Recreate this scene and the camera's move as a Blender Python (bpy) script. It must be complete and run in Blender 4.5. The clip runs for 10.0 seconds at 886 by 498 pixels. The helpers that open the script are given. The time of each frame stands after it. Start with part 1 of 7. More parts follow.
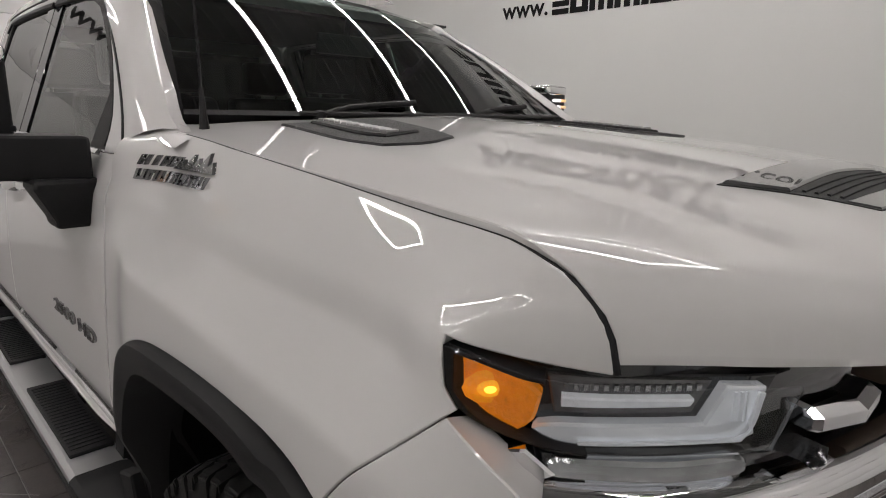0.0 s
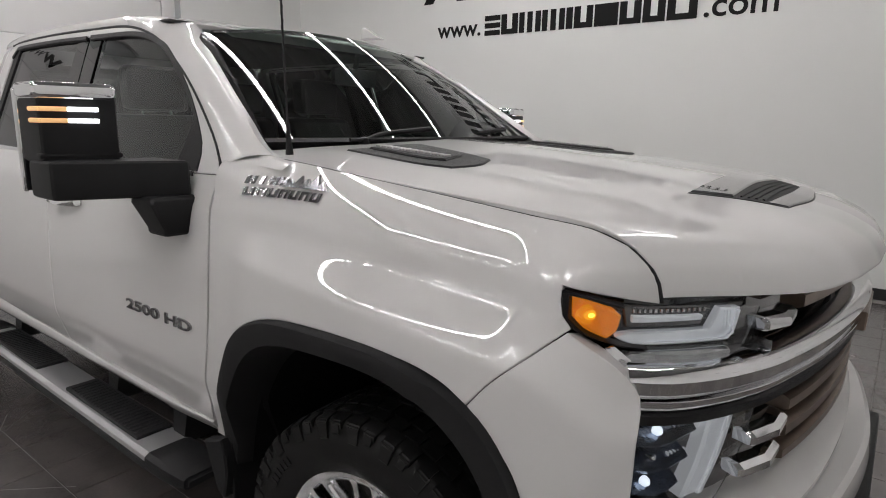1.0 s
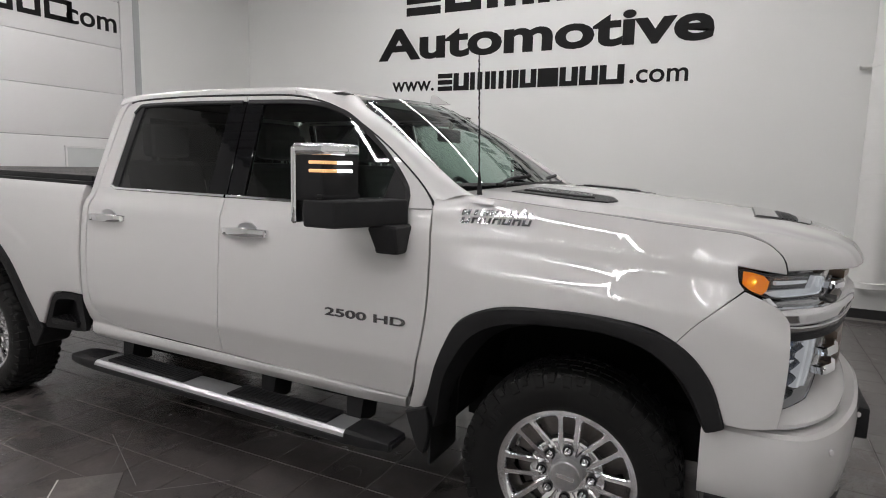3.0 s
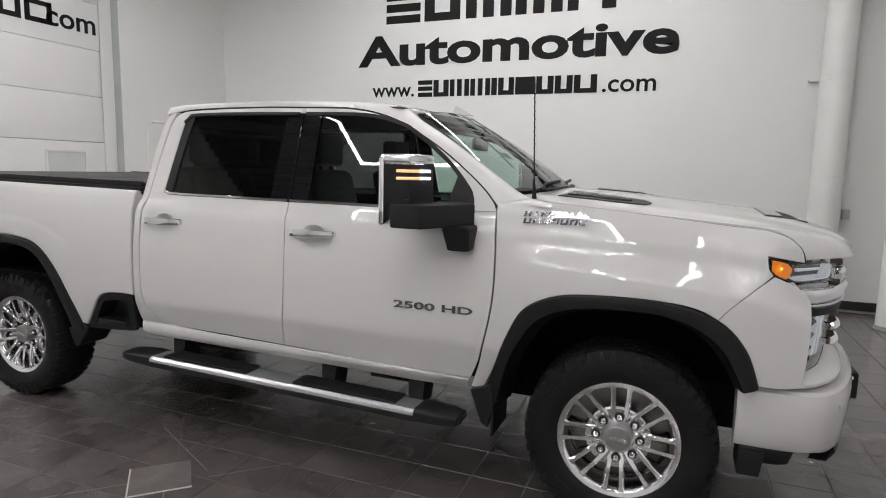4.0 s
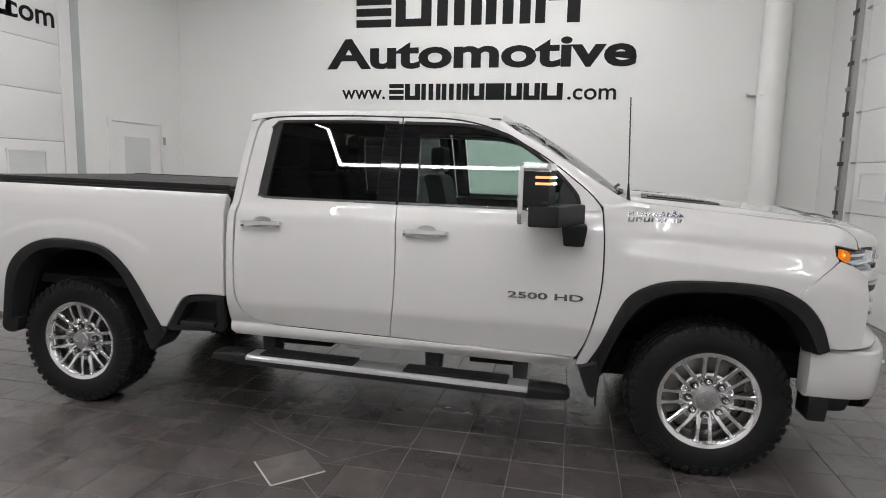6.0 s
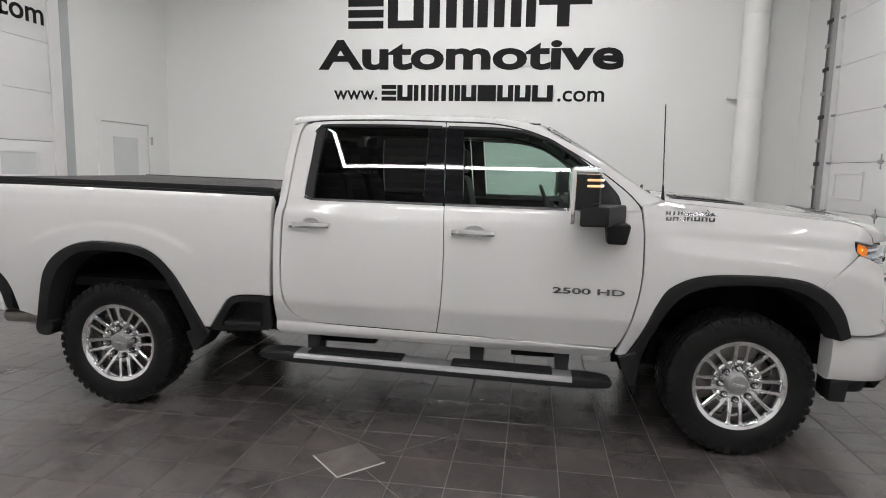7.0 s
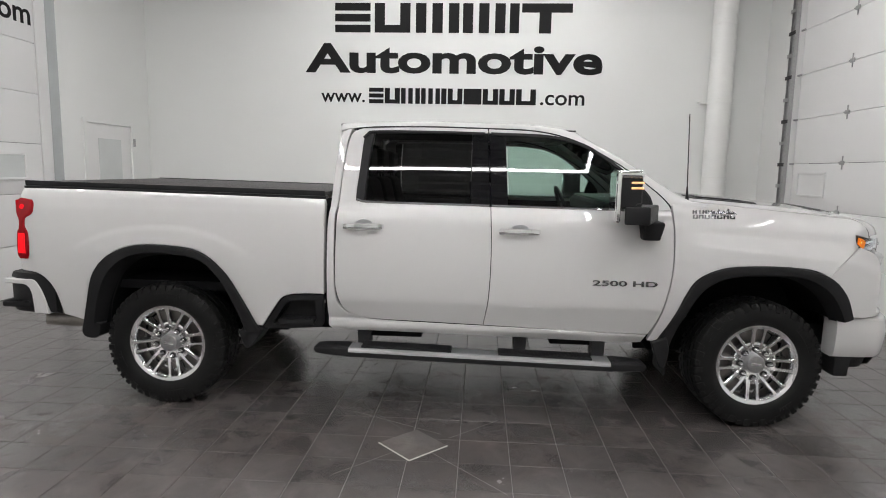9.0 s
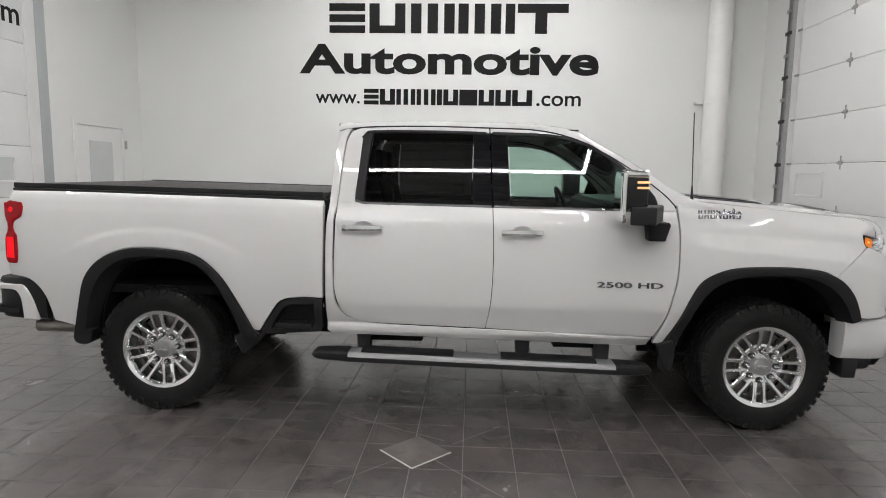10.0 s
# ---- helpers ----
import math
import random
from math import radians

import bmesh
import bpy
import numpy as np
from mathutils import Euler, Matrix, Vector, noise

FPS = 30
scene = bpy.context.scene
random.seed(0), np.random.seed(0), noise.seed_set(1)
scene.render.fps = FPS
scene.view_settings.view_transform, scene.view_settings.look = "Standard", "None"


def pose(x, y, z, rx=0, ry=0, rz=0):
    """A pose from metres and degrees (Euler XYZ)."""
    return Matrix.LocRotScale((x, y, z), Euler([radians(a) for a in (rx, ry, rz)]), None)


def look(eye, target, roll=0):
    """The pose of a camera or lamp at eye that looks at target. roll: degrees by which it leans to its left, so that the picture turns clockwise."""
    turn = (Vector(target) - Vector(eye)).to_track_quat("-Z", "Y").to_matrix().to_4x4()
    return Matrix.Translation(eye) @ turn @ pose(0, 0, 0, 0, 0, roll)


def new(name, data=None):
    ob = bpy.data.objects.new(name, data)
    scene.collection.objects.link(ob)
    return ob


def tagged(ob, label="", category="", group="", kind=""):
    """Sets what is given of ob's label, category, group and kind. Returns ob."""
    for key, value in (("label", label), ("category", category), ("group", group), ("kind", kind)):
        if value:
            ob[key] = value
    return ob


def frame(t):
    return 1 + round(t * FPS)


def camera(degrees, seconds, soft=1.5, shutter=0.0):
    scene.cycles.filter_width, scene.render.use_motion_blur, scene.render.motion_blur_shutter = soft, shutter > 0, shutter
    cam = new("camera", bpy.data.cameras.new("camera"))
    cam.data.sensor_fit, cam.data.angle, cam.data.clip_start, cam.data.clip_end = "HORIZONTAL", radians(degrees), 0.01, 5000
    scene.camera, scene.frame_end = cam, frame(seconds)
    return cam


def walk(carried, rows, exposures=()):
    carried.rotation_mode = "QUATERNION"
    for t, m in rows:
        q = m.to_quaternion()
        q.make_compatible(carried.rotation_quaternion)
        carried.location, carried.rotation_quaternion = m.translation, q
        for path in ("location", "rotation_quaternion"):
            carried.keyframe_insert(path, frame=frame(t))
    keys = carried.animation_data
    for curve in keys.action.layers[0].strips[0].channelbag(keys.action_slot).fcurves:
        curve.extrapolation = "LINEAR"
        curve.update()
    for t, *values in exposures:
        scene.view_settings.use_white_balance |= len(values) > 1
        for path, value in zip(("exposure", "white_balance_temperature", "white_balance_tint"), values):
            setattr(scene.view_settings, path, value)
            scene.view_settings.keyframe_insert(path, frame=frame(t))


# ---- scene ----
cam = camera(72.8, 10.0, soft=1.0)
PATH = [
    (0, (-0.418, -0.981, 1.554), (0.956, 0.403, 1.111), 1.1),
    (0.5, (-0.633, -1.013, 1.593), (0.834, 0.275, 1.159), 1.1),
    (1, (-0.969, -1.02, 1.608), (0.587, 0.167, 1.196), 1.1),
    (1.5, (-1.218, -0.938, 1.598), (0.38, 0.199, 1.206), 1.2),
    (2, (-1.513, -0.789, 1.606), (0.169, 0.239, 1.269), 1.3),
    (2.5, (-1.869, -0.687, 1.617), (-0.135, 0.268, 1.333), 1.3),
    (3, (-2.159, -0.551, 1.615), (-0.387, 0.337, 1.347), 1.3),
    (4.5, (-2.904, 0.017, 1.638), (-1.028, 0.662, 1.379), 1.3),
    (5, (-3.061, 0.27, 1.632), (-1.16, 0.838, 1.373), 1.4),
    (5.5, (-3.235, 0.523, 1.639), (-1.312, 1.009, 1.382), 1.4),
    (7, (-3.628, 1.257, 1.66), (-1.666, 1.542, 1.4), 1.3),
    (7.5, (-3.793, 1.457, 1.672), (-1.823, 1.686, 1.412), 1.2),
    (8, (-3.896, 1.634, 1.672), (-1.923, 1.827, 1.411), 1.2),
    (8.5, (-3.922, 1.775, 1.665), (-1.946, 1.938, 1.406), 1.1),
    (9, (-3.966, 1.867, 1.676), (-1.986, 1.984, 1.417), 1.1),
    (9.5, (-3.937, 1.915, 1.668), (-1.956, 2.014, 1.412), 1.0),
    (10, (-3.886, 1.926, 1.662), (-1.904, 2.02, 1.411), 0.9),
]
EXPOSURE = [(0.0, -0.72, 6800.0, 12.5), (0.5, -0.81, 6700.0, 12.0), (1.0, -0.55, 6600.0, 11.5), (2.0, -0.43, 6550.0, 11.5), (3.0, -0.41, 6550.0, 11.5), (5.0, -0.21, 6500.0, 10.5), (7.5, -0.20, 6500.0, 10.0), (10.0, -0.14, 6500.0, 9.0)]
walk(cam, [(t, look(eye, target, roll)) for t, eye, target, roll in PATH], EXPOSURE)

# ---- light ----
world = bpy.data.worlds.new("world")
scene.world = world
world.use_nodes = True
world.node_tree.nodes["Background"].inputs[0].default_value = (0.9, 0.95, 1.0, 1)
world.node_tree.nodes["Background"].inputs[1].default_value = 0.05
CEIL = 5.4


# ---- materials ----
def mat(name, color, rough=0.5, metal=0.0, coat=0.0, vary=0.0, scale=8.0, bump=0.0, bscale=60.0, spec=0.5, emit=0.0, ecol=None, rvary=0.0, island=0.0, coat_ior=1.5):
    m = bpy.data.materials.new(name)
    m.use_nodes = True
    nt = m.node_tree
    b = nt.nodes["Principled BSDF"]
    b.inputs["Base Color"].default_value = (*color, 1)
    b.inputs["Roughness"].default_value = rough
    b.inputs["Metallic"].default_value = metal
    b.inputs["Coat Weight"].default_value = coat
    b.inputs["Coat Roughness"].default_value = 0.015
    b.inputs["Coat IOR"].default_value = coat_ior
    b.inputs["Specular IOR Level"].default_value = spec
    if emit:
        b.inputs["Emission Color"].default_value = (*(ecol or color), 1)
        b.inputs["Emission Strength"].default_value = emit
    if vary or bump or rvary or island:
        tc = nt.nodes.new("ShaderNodeTexCoord")
        n1 = nt.nodes.new("ShaderNodeTexNoise")
        n1.inputs["Scale"].default_value = scale
        n1.inputs["Detail"].default_value = 5
        nt.links.new(tc.outputs["Object"], n1.inputs["Vector"])
        n2 = nt.nodes.new("ShaderNodeTexNoise")
        n2.inputs["Scale"].default_value = bscale
        n2.inputs["Detail"].default_value = 4
        nt.links.new(tc.outputs["Object"], n2.inputs["Vector"])
        if vary or island:
            add = nt.nodes.new("ShaderNodeMath")
            add.operation = "ADD"
            nt.links.new(n1.outputs["Fac"], add.inputs[0])
            mul = nt.nodes.new("ShaderNodeMath")
            mul.operation = "MULTIPLY"
            nt.links.new(n2.outputs["Fac"], mul.inputs[0])
            mul.inputs[1].default_value = 0.5
            nt.links.new(mul.outputs[0], add.inputs[1])
            last = add.outputs[0]
            if island:
                oi = nt.nodes.new("ShaderNodeObjectInfo")
                gi = nt.nodes.new("ShaderNodeNewGeometry")
                ad0 = nt.nodes.new("ShaderNodeMath")
                nt.links.new(oi.outputs["Random"], ad0.inputs[0])
                nt.links.new(gi.outputs["Random Per Island"], ad0.inputs[1])
                fr = nt.nodes.new("ShaderNodeMath")
                fr.operation = "FRACT"
                nt.links.new(ad0.outputs[0], fr.inputs[0])
                ml = nt.nodes.new("ShaderNodeMath")
                ml.operation = "MULTIPLY_ADD"
                nt.links.new(fr.outputs[0], ml.inputs[0])
                ml.inputs[1].default_value = island
                nt.links.new(last, ml.inputs[2])
                last = ml.outputs[0]
            ramp = nt.nodes.new("ShaderNodeMapRange")
            nt.links.new(last, ramp.inputs[0])
            ramp.inputs[1].default_value, ramp.inputs[2].default_value = 0.4, 1.1
            ramp.inputs[3].default_value, ramp.inputs[4].default_value = 1 - vary, 1 + vary
            mx = nt.nodes.new("ShaderNodeVectorMath")
            mx.operation = "SCALE"
            mx.inputs[0].default_value = color
            nt.links.new(ramp.outputs[0], mx.inputs["Scale"])
            nt.links.new(mx.outputs[0], b.inputs["Base Color"])
        if rvary:
            rr = nt.nodes.new("ShaderNodeMapRange")
            nt.links.new(n1.outputs["Fac"], rr.inputs[0])
            rr.inputs[1].default_value, rr.inputs[2].default_value = 0.3, 0.7
            rr.inputs[3].default_value, rr.inputs[4].default_value = max(0.02, rough - rvary), rough + rvary
            nt.links.new(rr.outputs[0], b.inputs["Roughness"])
        if bump:
            bp = nt.nodes.new("ShaderNodeBump")
            bp.inputs["Strength"].default_value = bump
            bp.inputs["Distance"].default_value = 0.004
            nt.links.new(n2.outputs["Fac"], bp.inputs["Height"])
            nt.links.new(bp.outputs[0], b.inputs["Normal"])
    return m


def glass(name, tint, rough=0.0, ior=1.5):
    m = bpy.data.materials.new(name)
    m.use_nodes = True
    nt = m.node_tree
    nt.nodes.remove(nt.nodes["Principled BSDF"])
    out = nt.nodes["Material Output"]
    tr = nt.nodes.new("ShaderNodeBsdfTransparent")
    tr.inputs[0].default_value = (*tint, 1)
    gl = nt.nodes.new("ShaderNodeBsdfGlossy")
    gl.inputs["Roughness"].default_value = rough
    fr = nt.nodes.new("ShaderNodeFresnel")
    fr.inputs[0].default_value = ior
    mx = nt.nodes.new("ShaderNodeMixShader")
    nt.links.new(fr.outputs[0], mx.inputs[0])
    nt.links.new(tr.outputs[0], mx.inputs[1])
    nt.links.new(gl.outputs[0], mx.inputs[2])
    nt.links.new(mx.outputs[0], out.inputs[0])
    return m


def stone_tile(name, color):
    """Slate-look porcelain: cloudy stains over many tiles, a mottle within each, fine speckle, scuffs and a tone for each tile."""
    m = bpy.data.materials.new(name)
    m.use_nodes = True
    nt = m.node_tree
    b = nt.nodes["Principled BSDF"]
    geo, info = nt.nodes.new("ShaderNodeNewGeometry"), nt.nodes.new("ShaderNodeObjectInfo")

    def noise_at(scale, detail, rough=0.55, warp=0.0):
        n = nt.nodes.new("ShaderNodeTexNoise")
        n.inputs["Scale"].default_value, n.inputs["Detail"].default_value = scale, detail
        n.inputs["Roughness"].default_value, n.inputs["Distortion"].default_value = rough, warp
        nt.links.new(geo.outputs["Position"], n.inputs["Vector"])
        return n.outputs["Fac"]

    def calc(op, p, q, r=None):
        n = nt.nodes.new("ShaderNodeMath")
        n.operation = op
        for k, v in enumerate((p, q, r)):
            if v is None:
                continue
            if isinstance(v, (int, float)):
                n.inputs[k].default_value = v
            else:
                nt.links.new(v, n.inputs[k])
        return n.outputs[0]

    cloud, mottle, fine, scuff = noise_at(0.8, 4, 0.55, 0.4), noise_at(5.0, 4, 0.55, 0.5), noise_at(90.0, 3), noise_at(2.2, 6, 0.6, 0.8)
    tone = calc("FRACT", calc("ADD", info.outputs["Random"], geo.outputs["Random Per Island"]), 0.0)
    k = calc("MULTIPLY_ADD", cloud, 0.9, 0.0)
    k = calc("MULTIPLY_ADD", mottle, 0.8, k)
    k = calc("MULTIPLY_ADD", fine, 0.35, k)
    k = calc("MULTIPLY_ADD", tone, 0.26, k)
    k = calc("MULTIPLY_ADD", calc("SMOOTH_MAX", calc("SUBTRACT", scuff, 0.56), 0.0, 0.05), 2.2, k)
    k = calc("SUBTRACT", k, 0.14)
    warm = nt.nodes.new("ShaderNodeMix")
    warm.data_type = "RGBA"
    warm.inputs[6].default_value, warm.inputs[7].default_value = (color[0] * 0.93, color[1] * 0.98, color[2] * 1.03, 1), (color[0] * 1.14, color[1] * 1.02, color[2] * 0.97, 1)
    nt.links.new(noise_at(1.7, 4, 0.6, 1.0), warm.inputs[0])
    out = nt.nodes.new("ShaderNodeVectorMath")
    out.operation = "SCALE"
    nt.links.new(warm.outputs[2], out.inputs[0])
    nt.links.new(k, out.inputs["Scale"])
    nt.links.new(out.outputs[0], b.inputs["Base Color"])
    nt.links.new(calc("MULTIPLY_ADD", scuff, 0.10, calc("MULTIPLY_ADD", mottle, 0.06, 0.17)), b.inputs["Roughness"])
    b.inputs["Specular IOR Level"].default_value, b.inputs["IOR"].default_value = 0.95, 1.68
    bp = nt.nodes.new("ShaderNodeBump")
    bp.inputs["Strength"].default_value, bp.inputs["Distance"].default_value = 0.16, 0.004
    nt.links.new(noise_at(110.0, 4), bp.inputs["Height"])
    nt.links.new(bp.outputs[0], b.inputs["Normal"])
    return m


PAINT = mat("pearl_white_paint", (0.66, 0.65, 0.645), 0.45, coat=1.0, vary=0.012, scale=900, bscale=2500, spec=0.12, coat_ior=1.62)
CHROME = mat("chrome", (0.86, 0.86, 0.87), 0.06, metal=1.0, rvary=0.03, scale=30)
POLISHED = mat("polished_wheel", (0.86, 0.86, 0.87), 0.12, metal=1.0, rvary=0.04, scale=25)
DARK_CHROME = mat("dark_chrome", (0.30, 0.30, 0.31), 0.14, metal=1.0, rvary=0.04, scale=40)
MID_CHROME = mat("worn_chrome", (0.50, 0.50, 0.51), 0.16, metal=1.0, rvary=0.05, scale=40)
SATIN_BLACK = mat("satin_black", (0.007, 0.007, 0.008), 0.025, spec=0.4)
BRUSHED = mat("brushed_steel", (0.58, 0.58, 0.59), 0.30, metal=0.7, rvary=0.015, scale=18)
BLACK_PLASTIC = mat("black_plastic", (0.015, 0.015, 0.016), 0.50, spec=0.24, vary=0.2, scale=12, bump=0.25, bscale=900)
GLOSS_BLACK = mat("gloss_black", (0.012, 0.012, 0.013), 0.08, coat=1.0)
RUBBER = mat("tyre_rubber", (0.010, 0.010, 0.010), 0.46, spec=0.22, vary=0.35, scale=9, bump=0.3, bscale=400, rvary=0.12)
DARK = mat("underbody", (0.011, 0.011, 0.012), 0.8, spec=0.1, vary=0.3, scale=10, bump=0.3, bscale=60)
FABRIC = mat("bed_cover_vinyl", (0.025, 0.022, 0.021), 0.6, vary=0.15, scale=6, bump=0.4, bscale=700)
SEAT = mat("black_leather", (0.018, 0.018, 0.02), 0.45, vary=0.2, scale=15, bump=0.3, bscale=300)
DASH = mat("dashboard", (0.03, 0.03, 0.032), 0.55, vary=0.15, scale=15, bump=0.2, bscale=500)
DASH_TOP = mat("dash_mat", (0.24, 0.31, 0.28), 0.7, vary=0.1, scale=10)
WALL = mat("white_wall_paint", (0.74, 0.745, 0.73), 0.6, vary=0.025, scale=0.8, bump=0.08, bscale=220)
DOOR_PAINT = mat("white_door_paint", (0.74, 0.735, 0.73), 0.42, vary=0.02, scale=1.2, bump=0.06, bscale=300)
JAMB = mat("grey_jamb_paint", (0.38, 0.40, 0.40), 0.5, vary=0.04, scale=3)
PIPE = mat("white_pipe_paint", (0.76, 0.76, 0.74), 0.4, vary=0.04, scale=4, bump=0.05, bscale=60)
CEILING = mat("ceiling_paint", (0.26, 0.26, 0.26), 0.7, vary=0.05, scale=2)
INK = mat("black_lettering", (0.010, 0.010, 0.010), 0.5, spec=0.12, vary=0.1, scale=20)
BASE = mat("black_base", (0.02, 0.02, 0.02), 0.5, vary=0.15, scale=10)
GALV = mat("galvanised_steel", (0.42, 0.42, 0.42), 0.42, metal=0.9, vary=0.15, scale=30, rvary=0.1)
TILE = stone_tile("slate_tile", (0.094, 0.086, 0.083))
TILE_LIGHT = stone_tile("pale_tile", (0.175, 0.165, 0.157))
GROUT = mat("grout", (0.185, 0.172, 0.164), 0.75, vary=0.3, scale=3, bump=0.2, bscale=300)
STRIP = mat("pale_edge_trim", (0.5, 0.48, 0.44), 0.4, vary=0.1, scale=20)
WINDSHIELD = glass("windshield_glass", (0.66, 0.79, 0.73), ior=1.75)
SIDE_GLASS = glass("front_side_glass", (0.66, 0.80, 0.74), ior=1.8)
TINT_GLASS = glass("tinted_glass", (0.12, 0.12, 0.12), ior=1.6)
LENS = glass("clear_lens", (0.93, 0.94, 0.95))
DOOR_GLASS = mat("frosted_pane", (0.60, 0.62, 0.615), 0.25, vary=0.03, scale=5)
AMBER = mat("amber_lens", (0.75, 0.20, 0.008), 0.15, coat=1.0, vary=0.45, scale=70, bump=0.8, bscale=160, emit=0.5, ecol=(1.0, 0.30, 0.010))
AMBER_GLOW = mat("amber_glow", (1, 0.5, 0.08), 0.3, emit=4.5, ecol=(1.0, 0.48, 0.05))
# two dimmer ambers for the added domes that imitate the bulb's spreading glow
AMBER_HALO_OUTER = mat("amber_halo_outer", (0.85, 0.26, 0.01), 0.15, coat=1.0, vary=0.4, scale=70, bump=0.8, bscale=160, emit=0.75, ecol=(1.0, 0.34, 0.012))
AMBER_HALO_INNER = mat("amber_halo_inner", (0.9, 0.32, 0.02), 0.15, coat=1.0, vary=0.3, scale=90, bump=0.6, bscale=200, emit=1.3, ecol=(1.0, 0.40, 0.02))
AMBER_BAR = mat("amber_bar", (0.9, 0.55, 0.3), 0.3, emit=0.75, ecol=(1.0, 0.55, 0.22))
LED = mat("white_led", (1, 1, 1), 0.3, emit=3.0, ecol=(0.95, 0.97, 1.0))
SOFT_GLOW = mat("soft_glow", (0.6, 0.62, 0.65), 0.2, vary=0.15, scale=60, emit=0.25, ecol=(0.93, 0.96, 1.0))
RED = mat("red_lens", (0.28, 0.003, 0.007), 0.05, coat=0.1, spec=0.2, vary=0.15, scale=40, emit=0.02, ecol=(1.0, 0.02, 0.03))
RED_GLOW = mat("red_glow", (0.5, 0.004, 0.008), 0.1, spec=0.15, emit=0.8, ecol=(1.0, 0.006, 0.014))
BRONZE = mat("bronze_bar", (0.20, 0.15, 0.12), 0.3, metal=0.7, vary=0.1, scale=30)
EXHAUST = mat("exhaust_steel", (0.3, 0.28, 0.26), 0.4, metal=0.9, vary=0.2, scale=14, rvary=0.1)
LAMP_DIM = mat("dim_lamp_diffuser", (1, 1, 1), 0.4, emit=27.0, ecol=(1.0, 0.985, 0.985))
LAMP_TUBE = mat("lamp_diffuser", (1, 1, 1), 0.4, emit=78.0, ecol=(1.0, 0.985, 0.985))


# ---- mesh helpers ----
def part(name, bm, material, parent=None, label="", loc=None, smooth=35):
    me = bm
    if not isinstance(bm, bpy.types.Mesh):
        me = bpy.data.meshes.new(name)
        if smooth:
            for f in bm.faces:
                f.smooth = True
            lim = math.cos(radians(smooth))
            for e in bm.edges:
                if len(e.link_faces) == 2 and e.link_faces[0].normal.dot(e.link_faces[1].normal) < lim:
                    e.smooth = False
        keep = bm.verts.layers.float_vector.get("true_normal")
        own_normals = []
        if keep:
            for f in bm.faces:
                whole = all(v[keep].length > 0.5 for v in f.verts)
                own_normals += [tuple(v[keep]) if whole else (0.0, 0.0, 0.0) for v in f.verts]
            bm.verts.layers.float_vector.remove(keep)
        bm.to_mesh(me)
        bm.free()
        if own_normals and len(own_normals) == len(me.loops):
            me.normals_split_custom_set(own_normals)
        me.materials.append(material)
    ob = new(name, me)
    if loc is not None:
        ob.location = loc
    if parent is not None:
        ob.parent = parent
        if parent.type == "EMPTY":
            ob.matrix_parent_inverse = Matrix.Translation(-parent.location)
        elif parent.location.length > 0:
            ob.matrix_parent_inverse = Matrix.Translation(-parent.location)
    if label:
        ob["label"] = label
    return ob


def base(name, x, y, z, label, category, group="", kind=""):
    ob = new(name)
    ob.location = (x, y, z)
    return tagged(ob, label, category, group, kind)


def fix(bm):
    bmesh.ops.recalc_face_normals(bm, faces=bm.faces)
    bm.normal_update()
    return bm


def box(x0, x1, y0, y1, z0, z1, r=0.0, seg=2, bm=None):
    own = bmesh.new()
    bmesh.ops.create_cube(own, size=1)
    for v in own.verts:
        v.co = Vector((x0 + (v.co.x + 0.5) * (x1 - x0), y0 + (v.co.y + 0.5) * (y1 - y0), z0 + (v.co.z + 0.5) * (z1 - z0)))
    if r:
        bmesh.ops.bevel(own, geom=list(own.edges), offset=r, segments=seg, affect="EDGES", profile=0.6)
    return merge(bm, fix(own))


def merge(bm, own):
    if bm is None:
        return own
    me = bpy.data.meshes.new("tmp")
    own.to_mesh(me)
    own.free()
    bm.from_mesh(me)
    bpy.data.meshes.remove(me)
    return bm


def islands(bm):
    """The loose pieces of a mesh, each as a mesh of its own."""
    left, out = set(bm.verts), []
    while left:
        todo = [next(v for v in bm.verts if v in left)]
        got = set(todo)
        while todo:
            for e in todo.pop().link_edges:
                for v in e.verts:
                    if v not in got:
                        got.add(v)
                        todo.append(v)
        left -= got
        own = bmesh.new()
        to = {v: own.verts.new(v.co) for v in bm.verts if v in got}
        for f in bm.faces:
            if f.verts[0] in got:
                own.faces.new([to[v] for v in f.verts])
        out.append(fix(own))
    bm.free()
    return out


def turned(bm, m):
    bmesh.ops.transform(bm, matrix=m, verts=bm.verts)
    return bm


def mirrored(bm, centre):
    own = bm.copy()
    keep = own.verts.layers.float_vector.get("true_normal")
    for v in own.verts:
        v.co.x = 2 * centre - v.co.x
        if keep:
            v[keep] = Vector((-v[keep].x, v[keep].y, v[keep].z))
    bmesh.ops.reverse_faces(own, faces=own.faces)
    own.normal_update()
    return own


def tube(points, r, n=10, bm=None, caps=True):
    """A round bar along a line of points; r: one radius, or one for each point."""
    own = bmesh.new()
    pts = [Vector(p) for p in points]
    rings = []
    for i, p in enumerate(pts):
        d = (pts[min(i + 1, len(pts) - 1)] - pts[max(i - 1, 0)]).normalized()
        side = d.orthogonal().normalized() if i == 0 else (side - d * side.dot(d)).normalized()
        up = d.cross(side)
        rr = r[i] if isinstance(r, (list, tuple)) else r
        rings.append([own.verts.new(p + rr * (math.cos(2 * math.pi * k / n) * side + math.sin(2 * math.pi * k / n) * up)) for k in range(n)])
    for a, b in zip(rings, rings[1:]):
        for k in range(n):
            own.faces.new((a[k], a[(k + 1) % n], b[(k + 1) % n], b[k]))
    if caps:
        own.faces.new(rings[0])
        own.faces.new(rings[-1])
    return merge(bm, fix(own))


